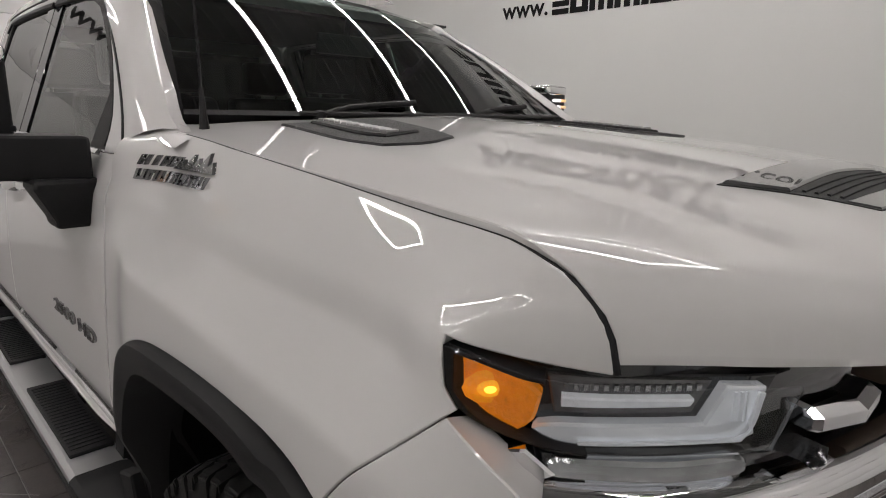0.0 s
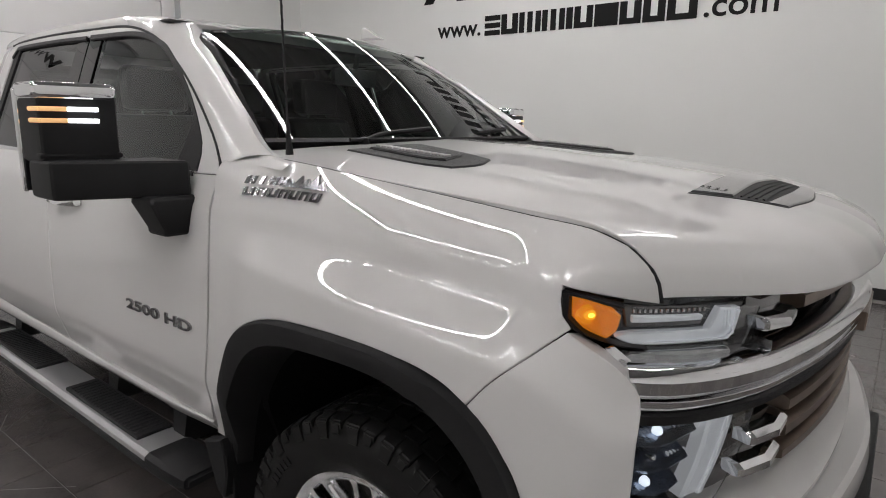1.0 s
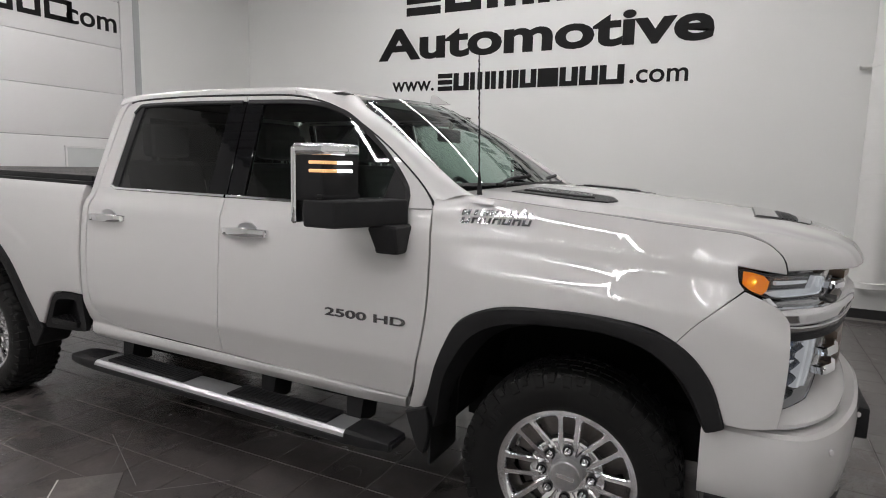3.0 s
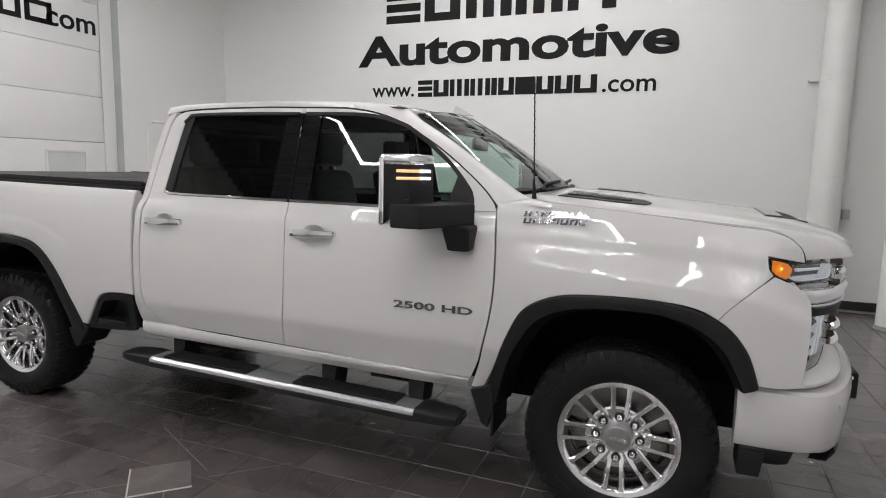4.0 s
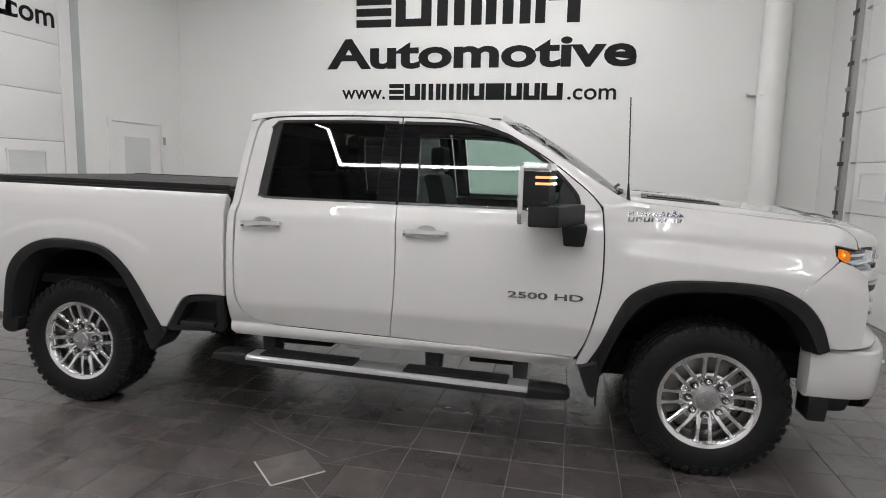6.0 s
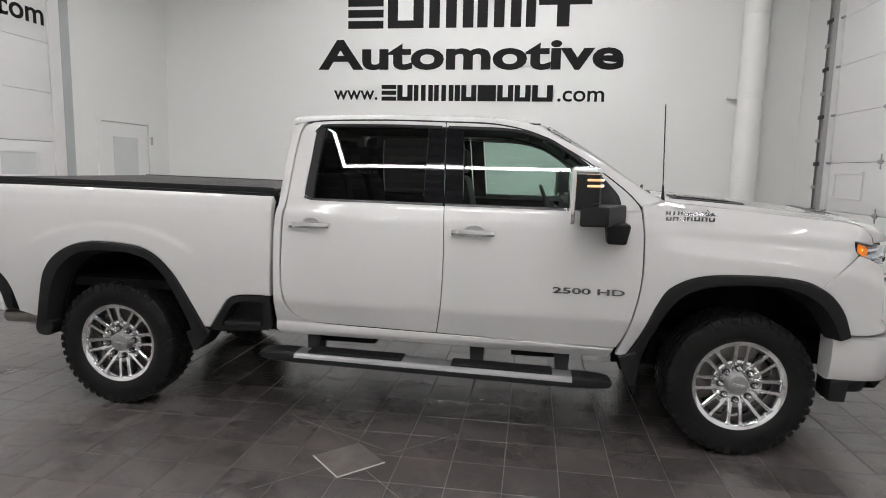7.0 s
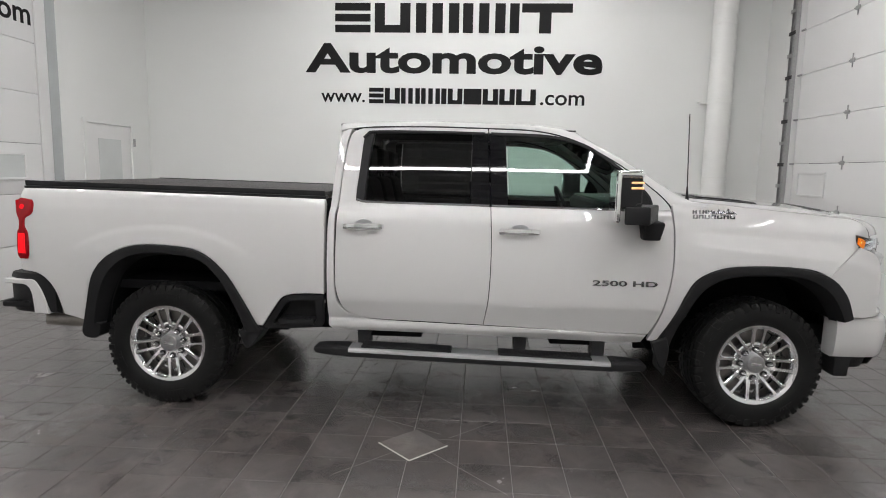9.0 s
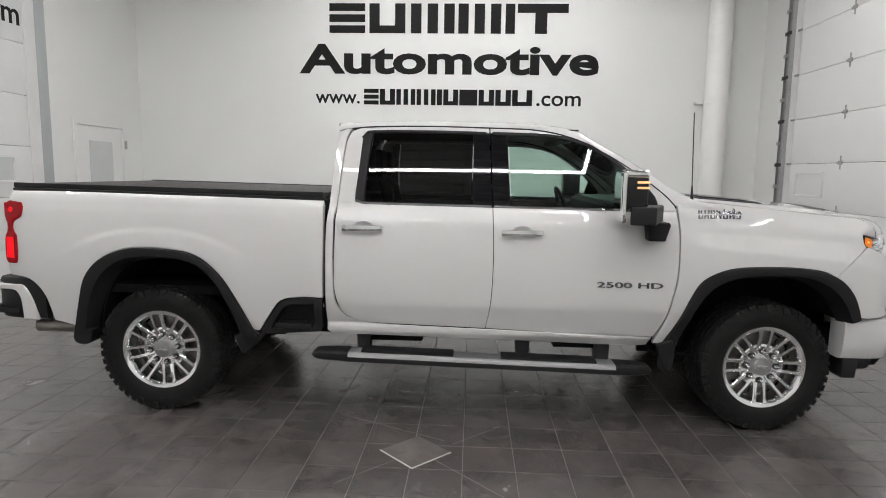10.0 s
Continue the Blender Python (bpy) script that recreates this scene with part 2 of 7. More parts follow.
def lathe(profile, n=48, axis="x", bm=None):
    """Turns (radius, place along the axis) rows about an axis through the origin."""
    own = bmesh.new()
    rings = []
    for r, a in profile:
        ring = []
        for k in range(n):
            c, s = math.cos(2 * math.pi * k / n), math.sin(2 * math.pi * k / n)
            ring.append(own.verts.new((a, r * c, r * s) if axis == "x" else (r * c, r * s, a)))
        rings.append(ring)
    for a, b in zip(rings, rings[1:]):
        for k in range(n):
            own.faces.new((a[k], a[(k + 1) % n], b[(k + 1) % n], b[k]))
    bmesh.ops.remove_doubles(own, verts=own.verts, dist=1e-6)
    return merge(bm, fix(own))


def spl(pts, step=0.03):
    """Points at even steps on a smooth line through the given ones."""
    p = [np.array(q, float) for q in pts]
    if len(p) == 2:
        n = max(1, int(round(np.linalg.norm(p[1] - p[0]) / step)))
        return [p[0] + (p[1] - p[0]) * k / n for k in range(n + 1)]
    q = [2 * p[0] - p[1]] + p + [2 * p[-1] - p[-2]]
    out = []
    for i in range(1, len(q) - 2):
        a, b, c, d = q[i - 1 : i + 3]
        n = max(1, int(round(np.linalg.norm(c - b) / step)))
        for k in range(n):
            t = k / n
            out.append(0.5 * (2 * b + (c - a) * t + (2 * a - 5 * b + 4 * c - d) * t * t + (3 * b - a - 3 * c + d) * t**3))
    return out + [p[-1]]


def loop(*pieces, step=0.03):
    out = []
    for piece in pieces:
        line = spl(piece, step)
        if out and np.linalg.norm(out[-1] - line[0]) < 1e-4:
            line = line[1:]
        out += line
    if np.linalg.norm(out[0] - out[-1]) < 1e-4:
        out = out[:-1]
    return out


def lerp(x, rows):
    return float(np.interp(x, [r[0] for r in rows], [r[1] for r in rows]))


def smooth_fn(rows, blur=0.03):
    """A softened line through (place, value) rows."""
    lo, hi = rows[0][0], rows[-1][0]
    xs = np.linspace(lo, hi, 2400)
    ys = np.interp(xs, [r[0] for r in rows], [r[1] for r in rows])
    k = max(1, int(2400 * blur / (hi - lo)))
    w = np.exp(-0.5 * (np.arange(-3 * k, 3 * k + 1) / k) ** 2)
    pad0 = ys[0] - (ys[1] - ys[0]) * np.arange(3 * k, 0, -1)
    pad1 = ys[-1] + (ys[-1] - ys[-2]) * np.arange(1, 3 * k + 1)
    ys = np.convolve(np.r_[pad0, ys, pad1], w / w.sum(), "valid")
    return lambda v: float(np.interp(v, xs, ys))


def inside(poly, x, y):
    a = np.roll(poly, -1, axis=0)
    cross = ((poly[:, 1] > y) != (a[:, 1] > y)) & (x < (a[:, 0] - poly[:, 0]) * (y - poly[:, 1]) / np.where(a[:, 1] == poly[:, 1], 1e-9, a[:, 1] - poly[:, 1]) + poly[:, 0])
    return cross.sum() % 2 == 1


def sheet(outline, surf, step=0.04, lip=0.004, depth=0.02, fine=None):
    """A pressed panel: fills the flat outline, lays it on surf(a, b) -> (point, outward normal), rolls its edge and gives it a flange."""
    from mathutils.geometry import delaunay_2d_cdt

    o = np.array([p[:2] for p in outline], float)
    nxt, prv = np.roll(o, -1, 0), np.roll(o, 1, 0)
    if np.sum(o[:, 0] * nxt[:, 1] - nxt[:, 0] * o[:, 1]) < 0:
        o = o[::-1]
        nxt, prv = np.roll(o, -1, 0), np.roll(o, 1, 0)
    t = nxt - prv
    t /= np.maximum(np.linalg.norm(t, axis=1, keepdims=True), 1e-9)
    inner = o + lip * np.c_[-t[:, 1], t[:, 0]]
    lo, hi = o.min(0), o.max(0)
    pts = [Vector(p) for p in inner]
    n = len(pts)
    near = step / 3 if fine else step
    for i, a in enumerate(np.arange(lo[0] + near / 2, hi[0], near)):
        for j, b in enumerate(np.arange(lo[1] + near / 2, hi[1], near)):
            if fine and not (i % 3 == 1 and j % 3 == 1) and not fine(a, b):
                continue
            if inside(inner, a, b) and np.min(np.hypot(inner[:, 0] - a, inner[:, 1] - b)) > 0.45 * near:
                pts.append(Vector((a, b)))
    v2, _, faces, *_ = delaunay_2d_cdt(pts, [(k, (k + 1) % n) for k in range(n)], [], 1, 1e-6)
    own = bmesh.new()
    keep = own.verts.layers.float_vector.new("true_normal")
    made = []
    for v in v2:
        place, nor = surf(v.x, v.y)
        made.append(own.verts.new(place))
        made[-1][keep] = nor
    for f in faces:
        own.faces.new([made[k] for k in f])
    rings = [made[:n], [], []]
    for k in range(n):
        place, nor = surf(*o[k])
        rings[1].append(own.verts.new(place - nor * lip))
        rings[2].append(own.verts.new(place - nor * (lip + depth)))
    for a, b in ((rings[0], rings[1]), (rings[1], rings[2])):
        for k in range(n):
            try:
                own.faces.new((a[k], a[(k + 1) % n], b[(k + 1) % n], b[k]))
            except ValueError:
                pass
    fix(own)
    if sum(f.normal.dot(f.verts[0][keep]) * f.calc_area() for f in own.faces if all(v[keep].length > 0.5 for v in f.verts)) < 0:
        bmesh.ops.reverse_faces(own, faces=own.faces)
        own.normal_update()
    return own


def field(fn):
    """The surface x = fn(y, z), seen from -x, as sheet() takes it."""
    def surf(y, z):
        e = 0.006
        nor = Vector((-1, (fn(y + e, z) - fn(y - e, z)) / (2 * e), (fn(y, z + e) - fn(y, z - e)) / (2 * e))).normalized()
        return Vector((fn(y, z), y, z)), nor
    return surf


def top(fn):
    """The surface z = fn(x, y), seen from above."""
    def surf(x, y):
        e = 0.004
        return Vector((x, y, fn(x, y))), Vector((-(fn(x + e, y) - fn(x - e, y)) / (2 * e), -(fn(x, y + e) - fn(x, y - e)) / (2 * e), 1)).normalized()
    return surf


def flat(origin, right, up):
    """A flat surface spanned by two directions."""
    o, r, u = Vector(origin), Vector(right).normalized(), Vector(up).normalized()
    return lambda a, b: (o + r * a + u * b, r.cross(u).normalized())


def sweep(path, section, bm=None, closed=False, cap=True):
    """Carries a section of (outwards, z) along a line in plan; outwards is to the right of the line's way."""
    own = bmesh.new()
    p = [np.array(q[:2], float) for q in path]
    rings = []
    for i, q in enumerate(p):
        d = p[min(i + 1, len(p) - 1)] - p[max(i - 1, 0)]
        d /= max(np.linalg.norm(d), 1e-9)
        out = np.array([d[1], -d[0]])
        lift = path[i][2] if len(path[i]) > 2 else 0.0
        rings.append([own.verts.new((*(q + out * a), z + lift)) for a, z in section])
    m = len(section)
    for a, b in zip(rings, rings[1:]):
        for k in range(m if closed else m - 1):
            own.faces.new((a[k], a[(k + 1) % m], b[(k + 1) % m], b[k]))
    if closed and cap:
        own.faces.new(rings[0])
        own.faces.new(rings[-1])
    return merge(bm, fix(own))


def letters(text, size, depth, thick=0.0, squash=None):
    """Words in the built-in font as a mesh in the x-z plane facing -y, scaled to a given width."""
    cu = bpy.data.curves.new("text", "FONT")
    cu.body, cu.size, cu.extrude, cu.offset, cu.resolution_u = text, size, depth / 2, thick, 4
    ob = bpy.data.objects.new("text", cu)
    scene.collection.objects.link(ob)
    bpy.context.view_layer.update()
    me = bpy.data.meshes.new_from_object(ob.evaluated_get(bpy.context.evaluated_depsgraph_get()))
    bpy.data.objects.remove(ob)
    bpy.data.curves.remove(cu)
    own = bmesh.new()
    own.from_mesh(me)
    bpy.data.meshes.remove(me)
    xs = [v.co.x for v in own.verts]
    zs = [v.co.y for v in own.verts]
    if squash:
        w, h = squash
        for v in own.verts:
            v.co.x = (v.co.x - min(xs)) * w / (max(xs) - min(xs))
            if h:
                v.co.y = (v.co.y - min(zs)) * h / (max(zs) - min(zs))
    return own


# ---- the room ----
WX, LY, RY, BX, FY = 6.09, 7.5, -2.6, -9.0, 7.5


def structure(name, bm, material, label, category, parent=None):
    return tagged(part(name, bm, material, parent, smooth=0), label, category, kind="structure")


def wall_with_hole(axis, at, thick, a0, a1, z1, holes):
    """A wall slab from floor to z1 with rectangular openings; axis x: the wall stands at x = at and runs along y."""
    bm = bmesh.new()
    cuts = sorted({a0, a1, *[h[0] for h in holes], *[h[1] for h in holes]})
    for p, q in zip(cuts, cuts[1:]):
        spans, z = [], 0.0
        for h in sorted(holes, key=lambda r: r[2]):
            if h[0] <= p and q <= h[1]:
                if h[2] > z:
                    spans.append((z, h[2]))
                z = h[3]
        spans.append((z, z1))
        for lo, hi in spans:
            if axis == "x":
                box(at, at + thick, p, q, lo, hi, bm=bm)
            else:
                box(p, q, at, at + thick, lo, hi, bm=bm)
    return bm


WHITE_N = structure("wall_east", wall_with_hole("x", WX, 0.25, RY - 0.25, LY + 0.25, CEIL, []), WALL, "smooth white painted wall with black lettering", "wall")
structure("wall_north", wall_with_hole("y", LY, 0.3, BX, WX, CEIL, [(-1.75, 3.93, 0.0, 4.3), (4.42, 5.56, 0.0, 2.28)]), WALL, "white painted wall with garage door opening", "wall")
structure("wall_south", wall_with_hole("y", RY - 0.3, 0.3, BX, WX, CEIL, [(0.6, 5.16, 0.0, 4.97)]), WALL, "white painted wall with garage door opening", "wall")
structure("wall_west", wall_with_hole("x", BX - 0.25, 0.25, RY - 0.25, LY + 0.25, CEIL, []), WALL, "plain white painted wall", "wall")
deck = box(BX, WX, RY, LY, CEIL, CEIL + 0.2)
for k in range(74):
    box(BX + 0.1 + k * 0.2, BX + 0.16 + k * 0.2, RY, LY, CEIL - 0.05, CEIL - 0.001, bm=deck)
structure("ceiling", deck, CEILING, "grey ribbed metal deck ceiling above the lamps", "ceiling")
bm = bmesh.new()
for x0, x1, y0, y1 in ((WX - 0.012, WX, RY, LY), (5.40, WX - 0.012, RY, RY + 0.012), (3.94, 4.35, LY - 0.012, LY), (5.63, WX - 0.012, LY - 0.012, LY)):
    box(x0, x1, y0, y1, 0.0, 0.11, bm=bm)
structure("baseboard", bm, BASE, "black rubber base along the wall", "baseboard")

# lamps: slim light lines joined into long rectangles under the ceiling
LAMP_Z = 4.9
w = 0.026


def light_line(rig, a0, a1, c0, c1, glow=LAMP_TUBE):
    part("housing", box(a0 - 0.01, a1 + 0.01, c0 - 0.01, c1 + 0.01, LAMP_Z + 0.015, LAMP_Z + 0.07, 0.006, 1), GALV, rig)
    part("diffuser", box(a0, a1, c0, c1, LAMP_Z + 0.002, LAMP_Z + 0.013, 0.003, 1), glow, rig, "glowing white diffuser")


for x0, x1, y0, y1 in ((-7.2, -5.4, 0.3, 4.15), (-3.55, -1.8, 0.3, 4.15), (-3.55, -1.8, -2.2, -0.6), (1.95, 3.75, -1.0, 4.3), (-0.8, 1.8, 5.2, 7.0)):
    rig = base("ring_light", (x0 + x1) / 2, (y0 + y1) / 2, LAMP_Z, "slim white rectangular light line hanging under the ceiling", "ceiling light", "ceiling light rings")
    for a0, a1, c0, c1 in ((x0 - w, x0 + w, y0 - w, y1 + w), (x1 - w, x1 + w, y0 - w, y1 + w), (x0 + w, x1 - w, y0 - w, y0 + w), (x0 + w, x1 - w, y1 - w, y1 + w)):
        light_line(rig, a0, a1, c0, c1, LAMP_DIM if y1 < 0 else LAMP_TUBE)
    for x in (x0, x1):
        for y in (y0 + 0.4, y1 - 0.4):
            part("hanger", tube([(x, y, LAMP_Z + 0.07), (x, y, CEIL)], 0.005, 6), GALV, rig)
rig = base("line_light", 5.2, 1.0, LAMP_Z, "slim white light line hanging along the wall", "ceiling light")
light_line(rig, 5.2 - w, 5.2 + w, -0.2, 4.6, LAMP_DIM)
for y in (0.2, 4.2):
    part("hanger", tube([(5.2, y, LAMP_Z + 0.07), (5.2, y, CEIL)], 0.005, 6), GALV, rig)

structure("floor", box(BX, WX, RY - 0.3, LY + 0.3, -0.2, -0.004), GROUT, "dark slate-grey tile floor with pale joints", "floor")

# ---- the pickup truck ----
XC = 1.015
truck = base("pickup_truck", XC, 2.0, 0.0, "pearl white crew-cab heavy duty pickup truck with chrome trim", "pickup truck")


def both(name, bm, material, parent=truck, label="", smooth=35):
    """A part and its mirror image on the other side."""
    other = mirrored(bm, XC)
    a = part(name, bm, material, parent, label, smooth=smooth)
    b = part(name, other, material, parent, label, smooth=smooth)
    return a, b


def pair(name, make, material, parents, label="", smooth=35):
    """The same sub-part under each of two mirrored parents."""
    bm = make
    other = mirrored(bm, XC)
    return part(name, bm, material, parents[0], label, smooth=smooth), part(name, other, material, parents[1], label, smooth=smooth)


# side surfaces: the distance inwards from the widest plane
low = smooth_fn([(0.30, 0.12), (0.42, 0.09), (0.52, 0.060), (0.58, 0.058), (0.64, 0.038), (0.79, -0.0145), *[(z, -0.019 + 0.168 * (z - 0.93) ** 2) for z in np.arange(0.81, 1.36, 0.02)], (1.40, 0.036), (1.43, 0.050), (1.50, 0.076), (1.93, 0.236), (2.0, 0.275)], 0.013)
bed_low = smooth_fn([(0.30, 0.10), (0.45, 0.03), (0.60, 0.012), (0.76, -0.006), *[(z, -0.015 + 0.21 * (z - 1.0) ** 2) for z in np.arange(0.86, 1.40, 0.03)], (1.47, 0.044), (1.49, 0.06), (1.515, 0.10)], 0.02)
sweep_lo = smooth_fn([(-0.90, 0.26), (-0.80, 0.11), (-0.74, 0.045), (-0.70, 0.022), (-0.64, 0.006), (-0.55, 0.0), (0.0, 0.0)], 0.015)


def rim_x(d):
    return 0.131 - 0.095 * (1 - math.exp(-max(d, -0.06) / 0.03)) - 0.09 * d


# the nose: how high the skin has risen at a distance behind the front edge; the front edge in plan
nose_rise = smooth_fn([(-0.04, 1.14), (0.0, 1.280), (0.005, 1.318), (0.018, 1.350), (0.06, 1.392), (0.13, 1.428), (0.25, 1.50), (0.6, 1.72), (1.2, 2.10)], 0.008)
nose_back = smooth_fn([(1.14, -0.04), (1.280, 0.0), (1.318, 0.005), (1.350, 0.018), (1.390, 0.06), (1.416, 0.13), (1.452, 0.25), (1.55, 0.6), (1.75, 1.2)], 0.005)
lip_x = smooth_fn([(-1.10, 0.95), (-0.935, 0.445), (-0.90, 0.365), (-0.812, 0.25), (-0.725, 0.160), (-0.70, 0.130), (-0.65, 0.080), (-0.60, 0.040), (-0.545, 0.004), (-0.50, -0.030), (-0.40, -0.14), (0.0, -0.60), (0.7, -1.4)], 0.018)


def top_z(y):
    return 1.4640 + 0.0745 * y + 0.0105 * y * y


def soft_max(a, b, r):
    d = a - b
    return 0.5 * (a + b + math.sqrt(d * d + r * r))


def soft_min(a, b, r):
    return -soft_max(-a, -b, r)


def ease(v, a, b):
    k = min(1.0, max(0.0, (v - a) / (b - a)))
    return k * k * k * (10 - 15 * k + 6 * k * k)


def bulge(y, z):
    """The widening of the body over the wheels, with a shelf that fades to the sides."""
    out = 0.0
    if y < 0.62:
        edge = 1.185 - 0.055 * ((y - 0.1) / 0.5) ** 2
        out += (1 - ease(y, 0.10, 0.62)) * 0.033 * (1 - ease(z, edge - 0.006, edge + 0.11))
    a = abs(y - 4.05)
    if a < 0.80:
        edge = 1.225 - 0.10 * (a / 0.5) ** 2.3
        out += (1 - ease(a, 0.40, 0.80)) * 0.007 * (1 - ease(z, edge - 0.006, edge + 0.06))
    return -out


def cab_x(y, z):
    return low(z) + (0.012 * max(0.0, (y - 2.2) / 0.7) ** 2 if z > 1.4 else 0.0)


def hinge(v, r=0.010):
    return 0.5 * (v + math.sqrt(v * v + r * r))


def shelf_low(y):
    """The lower edge of the shelf over the front wheel arch."""
    return 1.187 + 0.09 * y - 0.5 * max(0.0, -0.40 - y) ** 2


def wing_side_x(y, z):
    """The front wing: a sloping top facet, an upright band, a shelf over the arch and the side below it."""
    crown, band, foot, edge = top_z(y), 1.332 + 0.03 * y, 1.282 + 0.05 * y, shelf_low(y)
    side = low(min(z, 1.30)) - 0.026 * (1 - ease(y, 0.32, 0.64))
    mid = (crown + band) / 2
    x_band = 0.046 - 0.040 * ease(-y, 0.38, 0.57)
    x_mid = 0.5 * (0.131 + x_band) - 0.0065
    upper = x_band - 0.07 * (band - z) + ((x_mid - x_band) / (mid - band) - 0.07) * hinge(z - band, 0.014)
    upper += ((0.131 - x_mid) / (crown - mid) - (x_mid - x_band) / (mid - band)) * hinge(z - mid, 0.03)
    ramp = (hinge(z - edge) - hinge(z - foot)) / (foot - edge)
    return side + (upper - side) * ramp


def flank_x(y, z):
    w = ease(top_z(y) - z, 0.05, 0.21)
    k = ease(y, 0.30, 0.60)
    rear = (1 - w) * rim_x(top_z(y) - z) + w * (low(z) + bulge(y, z)) if k > 0 else 0.0
    return k * rear + ((1 - k) * wing_side_x(y, z) if k < 1 else 0.0)


def fender_x(y, z):
    if y > -0.15:
        return flank_x(y, z)
    return soft_max(flank_x(y, z), lip_x(y - nose_back(z)), 0.016)


seam_x = smooth_fn([(-0.75, 0.134), (-0.68, 0.1255), (-0.64, 0.1225), (-0.58, 0.1210), (-0.5, 0.1222), (-0.4, 0.1250), (-0.2, 0.1290), (-0.04, 0.1310), (0.29, 0.1340), (0.62, 0.1370)], 0.03)


def seam_z(y):
    """The height at which the wing meets the bonnet."""
    lo, hi = 1.28, 1.56
    for _ in range(30):
        mid = (lo + hi) / 2
        lo, hi = (mid, hi) if fender_x(y, mid) < seam_x(y) else (lo, mid)
    return lo


def cheek_x(y, z):
    w = ease(z, 1.0, 1.16) * ease(-y, 0.72, 0.52) if y > -0.72 else 0.0
    return (low(max(z, 0.79)) * 0.5 - 0.008 + bulge(y, z) * 0.7 + sweep_lo(y)) * (1 - w) + flank_x(y, z) * w


def bed_x(y, z):
    return bed_low(z) + bulge(y, z) + 0.03 * max(0.0, (y - 4.85) / 0.2) ** 2


ARCH_F = [(0.655, 0.56), (0.585, 0.70), (0.505, 0.90), (0.43, 1.015), (0.28, 1.085), (0.06, 1.105), (-0.18, 1.10), (-0.38, 1.045), (-0.49, 0.935), (-0.545, 0.79)]
ARCH_R = [(3.385, 0.59), (3.49, 0.80), (3.60, 0.97), (3.75, 1.09), (3.94, 1.13), (4.21, 1.13), (4.40, 1.06), (4.52, 0.93), (4.58, 0.73), (4.615, 0.58)]
DOOR_F = [(0.615, 1.44), (0.595, 1.25), (0.60, 1.00), (0.655, 0.74), (0.705, 0.60)]

# front wing
g = 0.004
wing = loop([(0.615 - 2 * g, 1.505), (0.607 - g, 1.44), (0.593 - g, 1.25), (0.60 - g, 1.00), (0.655 - g, 0.74), (0.715 - g, 0.565)],
            [(0.715 - g, 0.565), (0.655, 0.56)], [(0.655, 0.56), *ARCH_F[1:6], (-0.18, 1.10), (-0.30, 1.082), (-0.377, 1.048)],
            [(-0.377, 1.048), (-0.44, 1.121), (-0.57, 1.239)], [(-0.57, 1.239), (-0.552, 1.262), (-0.546, 1.29), (-0.545, 1.318)],
            [(-0.545, 1.318), (-0.60, 1.306), (-0.694, 1.287)], [(y, seam_z(y) - 0.0015) for y in (-0.694, -0.688, -0.68, -0.665, -0.645, -0.625, -0.60, -0.575, -0.55, -0.5, -0.4, -0.2, -0.04, 0.15, 0.29, 0.45, 0.607)], [(0.607, seam_z(0.607) - 0.0015), (0.615 - 2 * g, 1.505)], step=0.022)
wings = both("front_wing", sheet(wing, field(fender_x), 0.024, 0.002, 0.03, fine=lambda y, z: z > 1.08), PAINT)

# lower corner of the front, below the lamp
cheek = loop([(-0.3785, 1.0462), (-0.4413, 1.1192), (-0.5712, 1.2372)], [(-0.5712, 1.2372), (-0.62, 1.218), (-0.665, 1.195), (-0.70, 1.160), (-0.712, 1.12), (-0.715, 1.0), (-0.708, 0.87), (-0.70, 0.80)],
             [(-0.70, 0.80), (-0.62, 0.788), (-0.545, 0.79)], [(-0.545, 0.79), (-0.49, 0.935), (-0.3785, 1.0462)], step=0.02)
both("front_corner_panel", sheet(cheek, field(cheek_x), 0.014, 0.002, 0.05), PAINT)

# doors
WIN_F = [(0.735, 1.455), (0.745, 1.53), (0.90, 1.685), (1.10, 1.83), (1.22, 1.885), (1.40, 1.918), (1.77, 1.93)]
door_f = loop([(0.611, 1.44), (0.597, 1.25), (0.604, 1.00), (0.66, 0.74), (0.715, 0.61)], [(0.715, 0.61), (1.3, 0.622), (1.818, 0.638)],
              [(1.818, 0.638), (1.787, 0.85), (1.778, 1.15), (1.788, 1.44)], [(1.788, 1.44), (0.72, 1.438)], [(0.72, 1.438), (0.66, 1.439), (0.611, 1.441)], step=0.03)
doors_f = both("front_door", sheet(door_f, field(cab_x), 0.03, 0.0015, 0.03), PAINT)
door_r = loop([(1.793, 1.44), (1.783, 1.15), (1.792, 0.85), (1.823, 0.638)], [(1.826, 0.638), (2.2, 0.648), (2.50, 0.655)],
              [(2.50, 0.655), (2.66, 0.67), (2.77, 0.73), (2.82, 0.86), (2.828, 1.01), (2.822, 1.31), (2.815, 1.45)], [(2.815, 1.45), (2.72, 1.46), (1.796, 1.44)], step=0.03)
doors_r = both("rear_door", sheet(door_r, field(cab_x), 0.03, 0.0015, 0.03), PAINT)

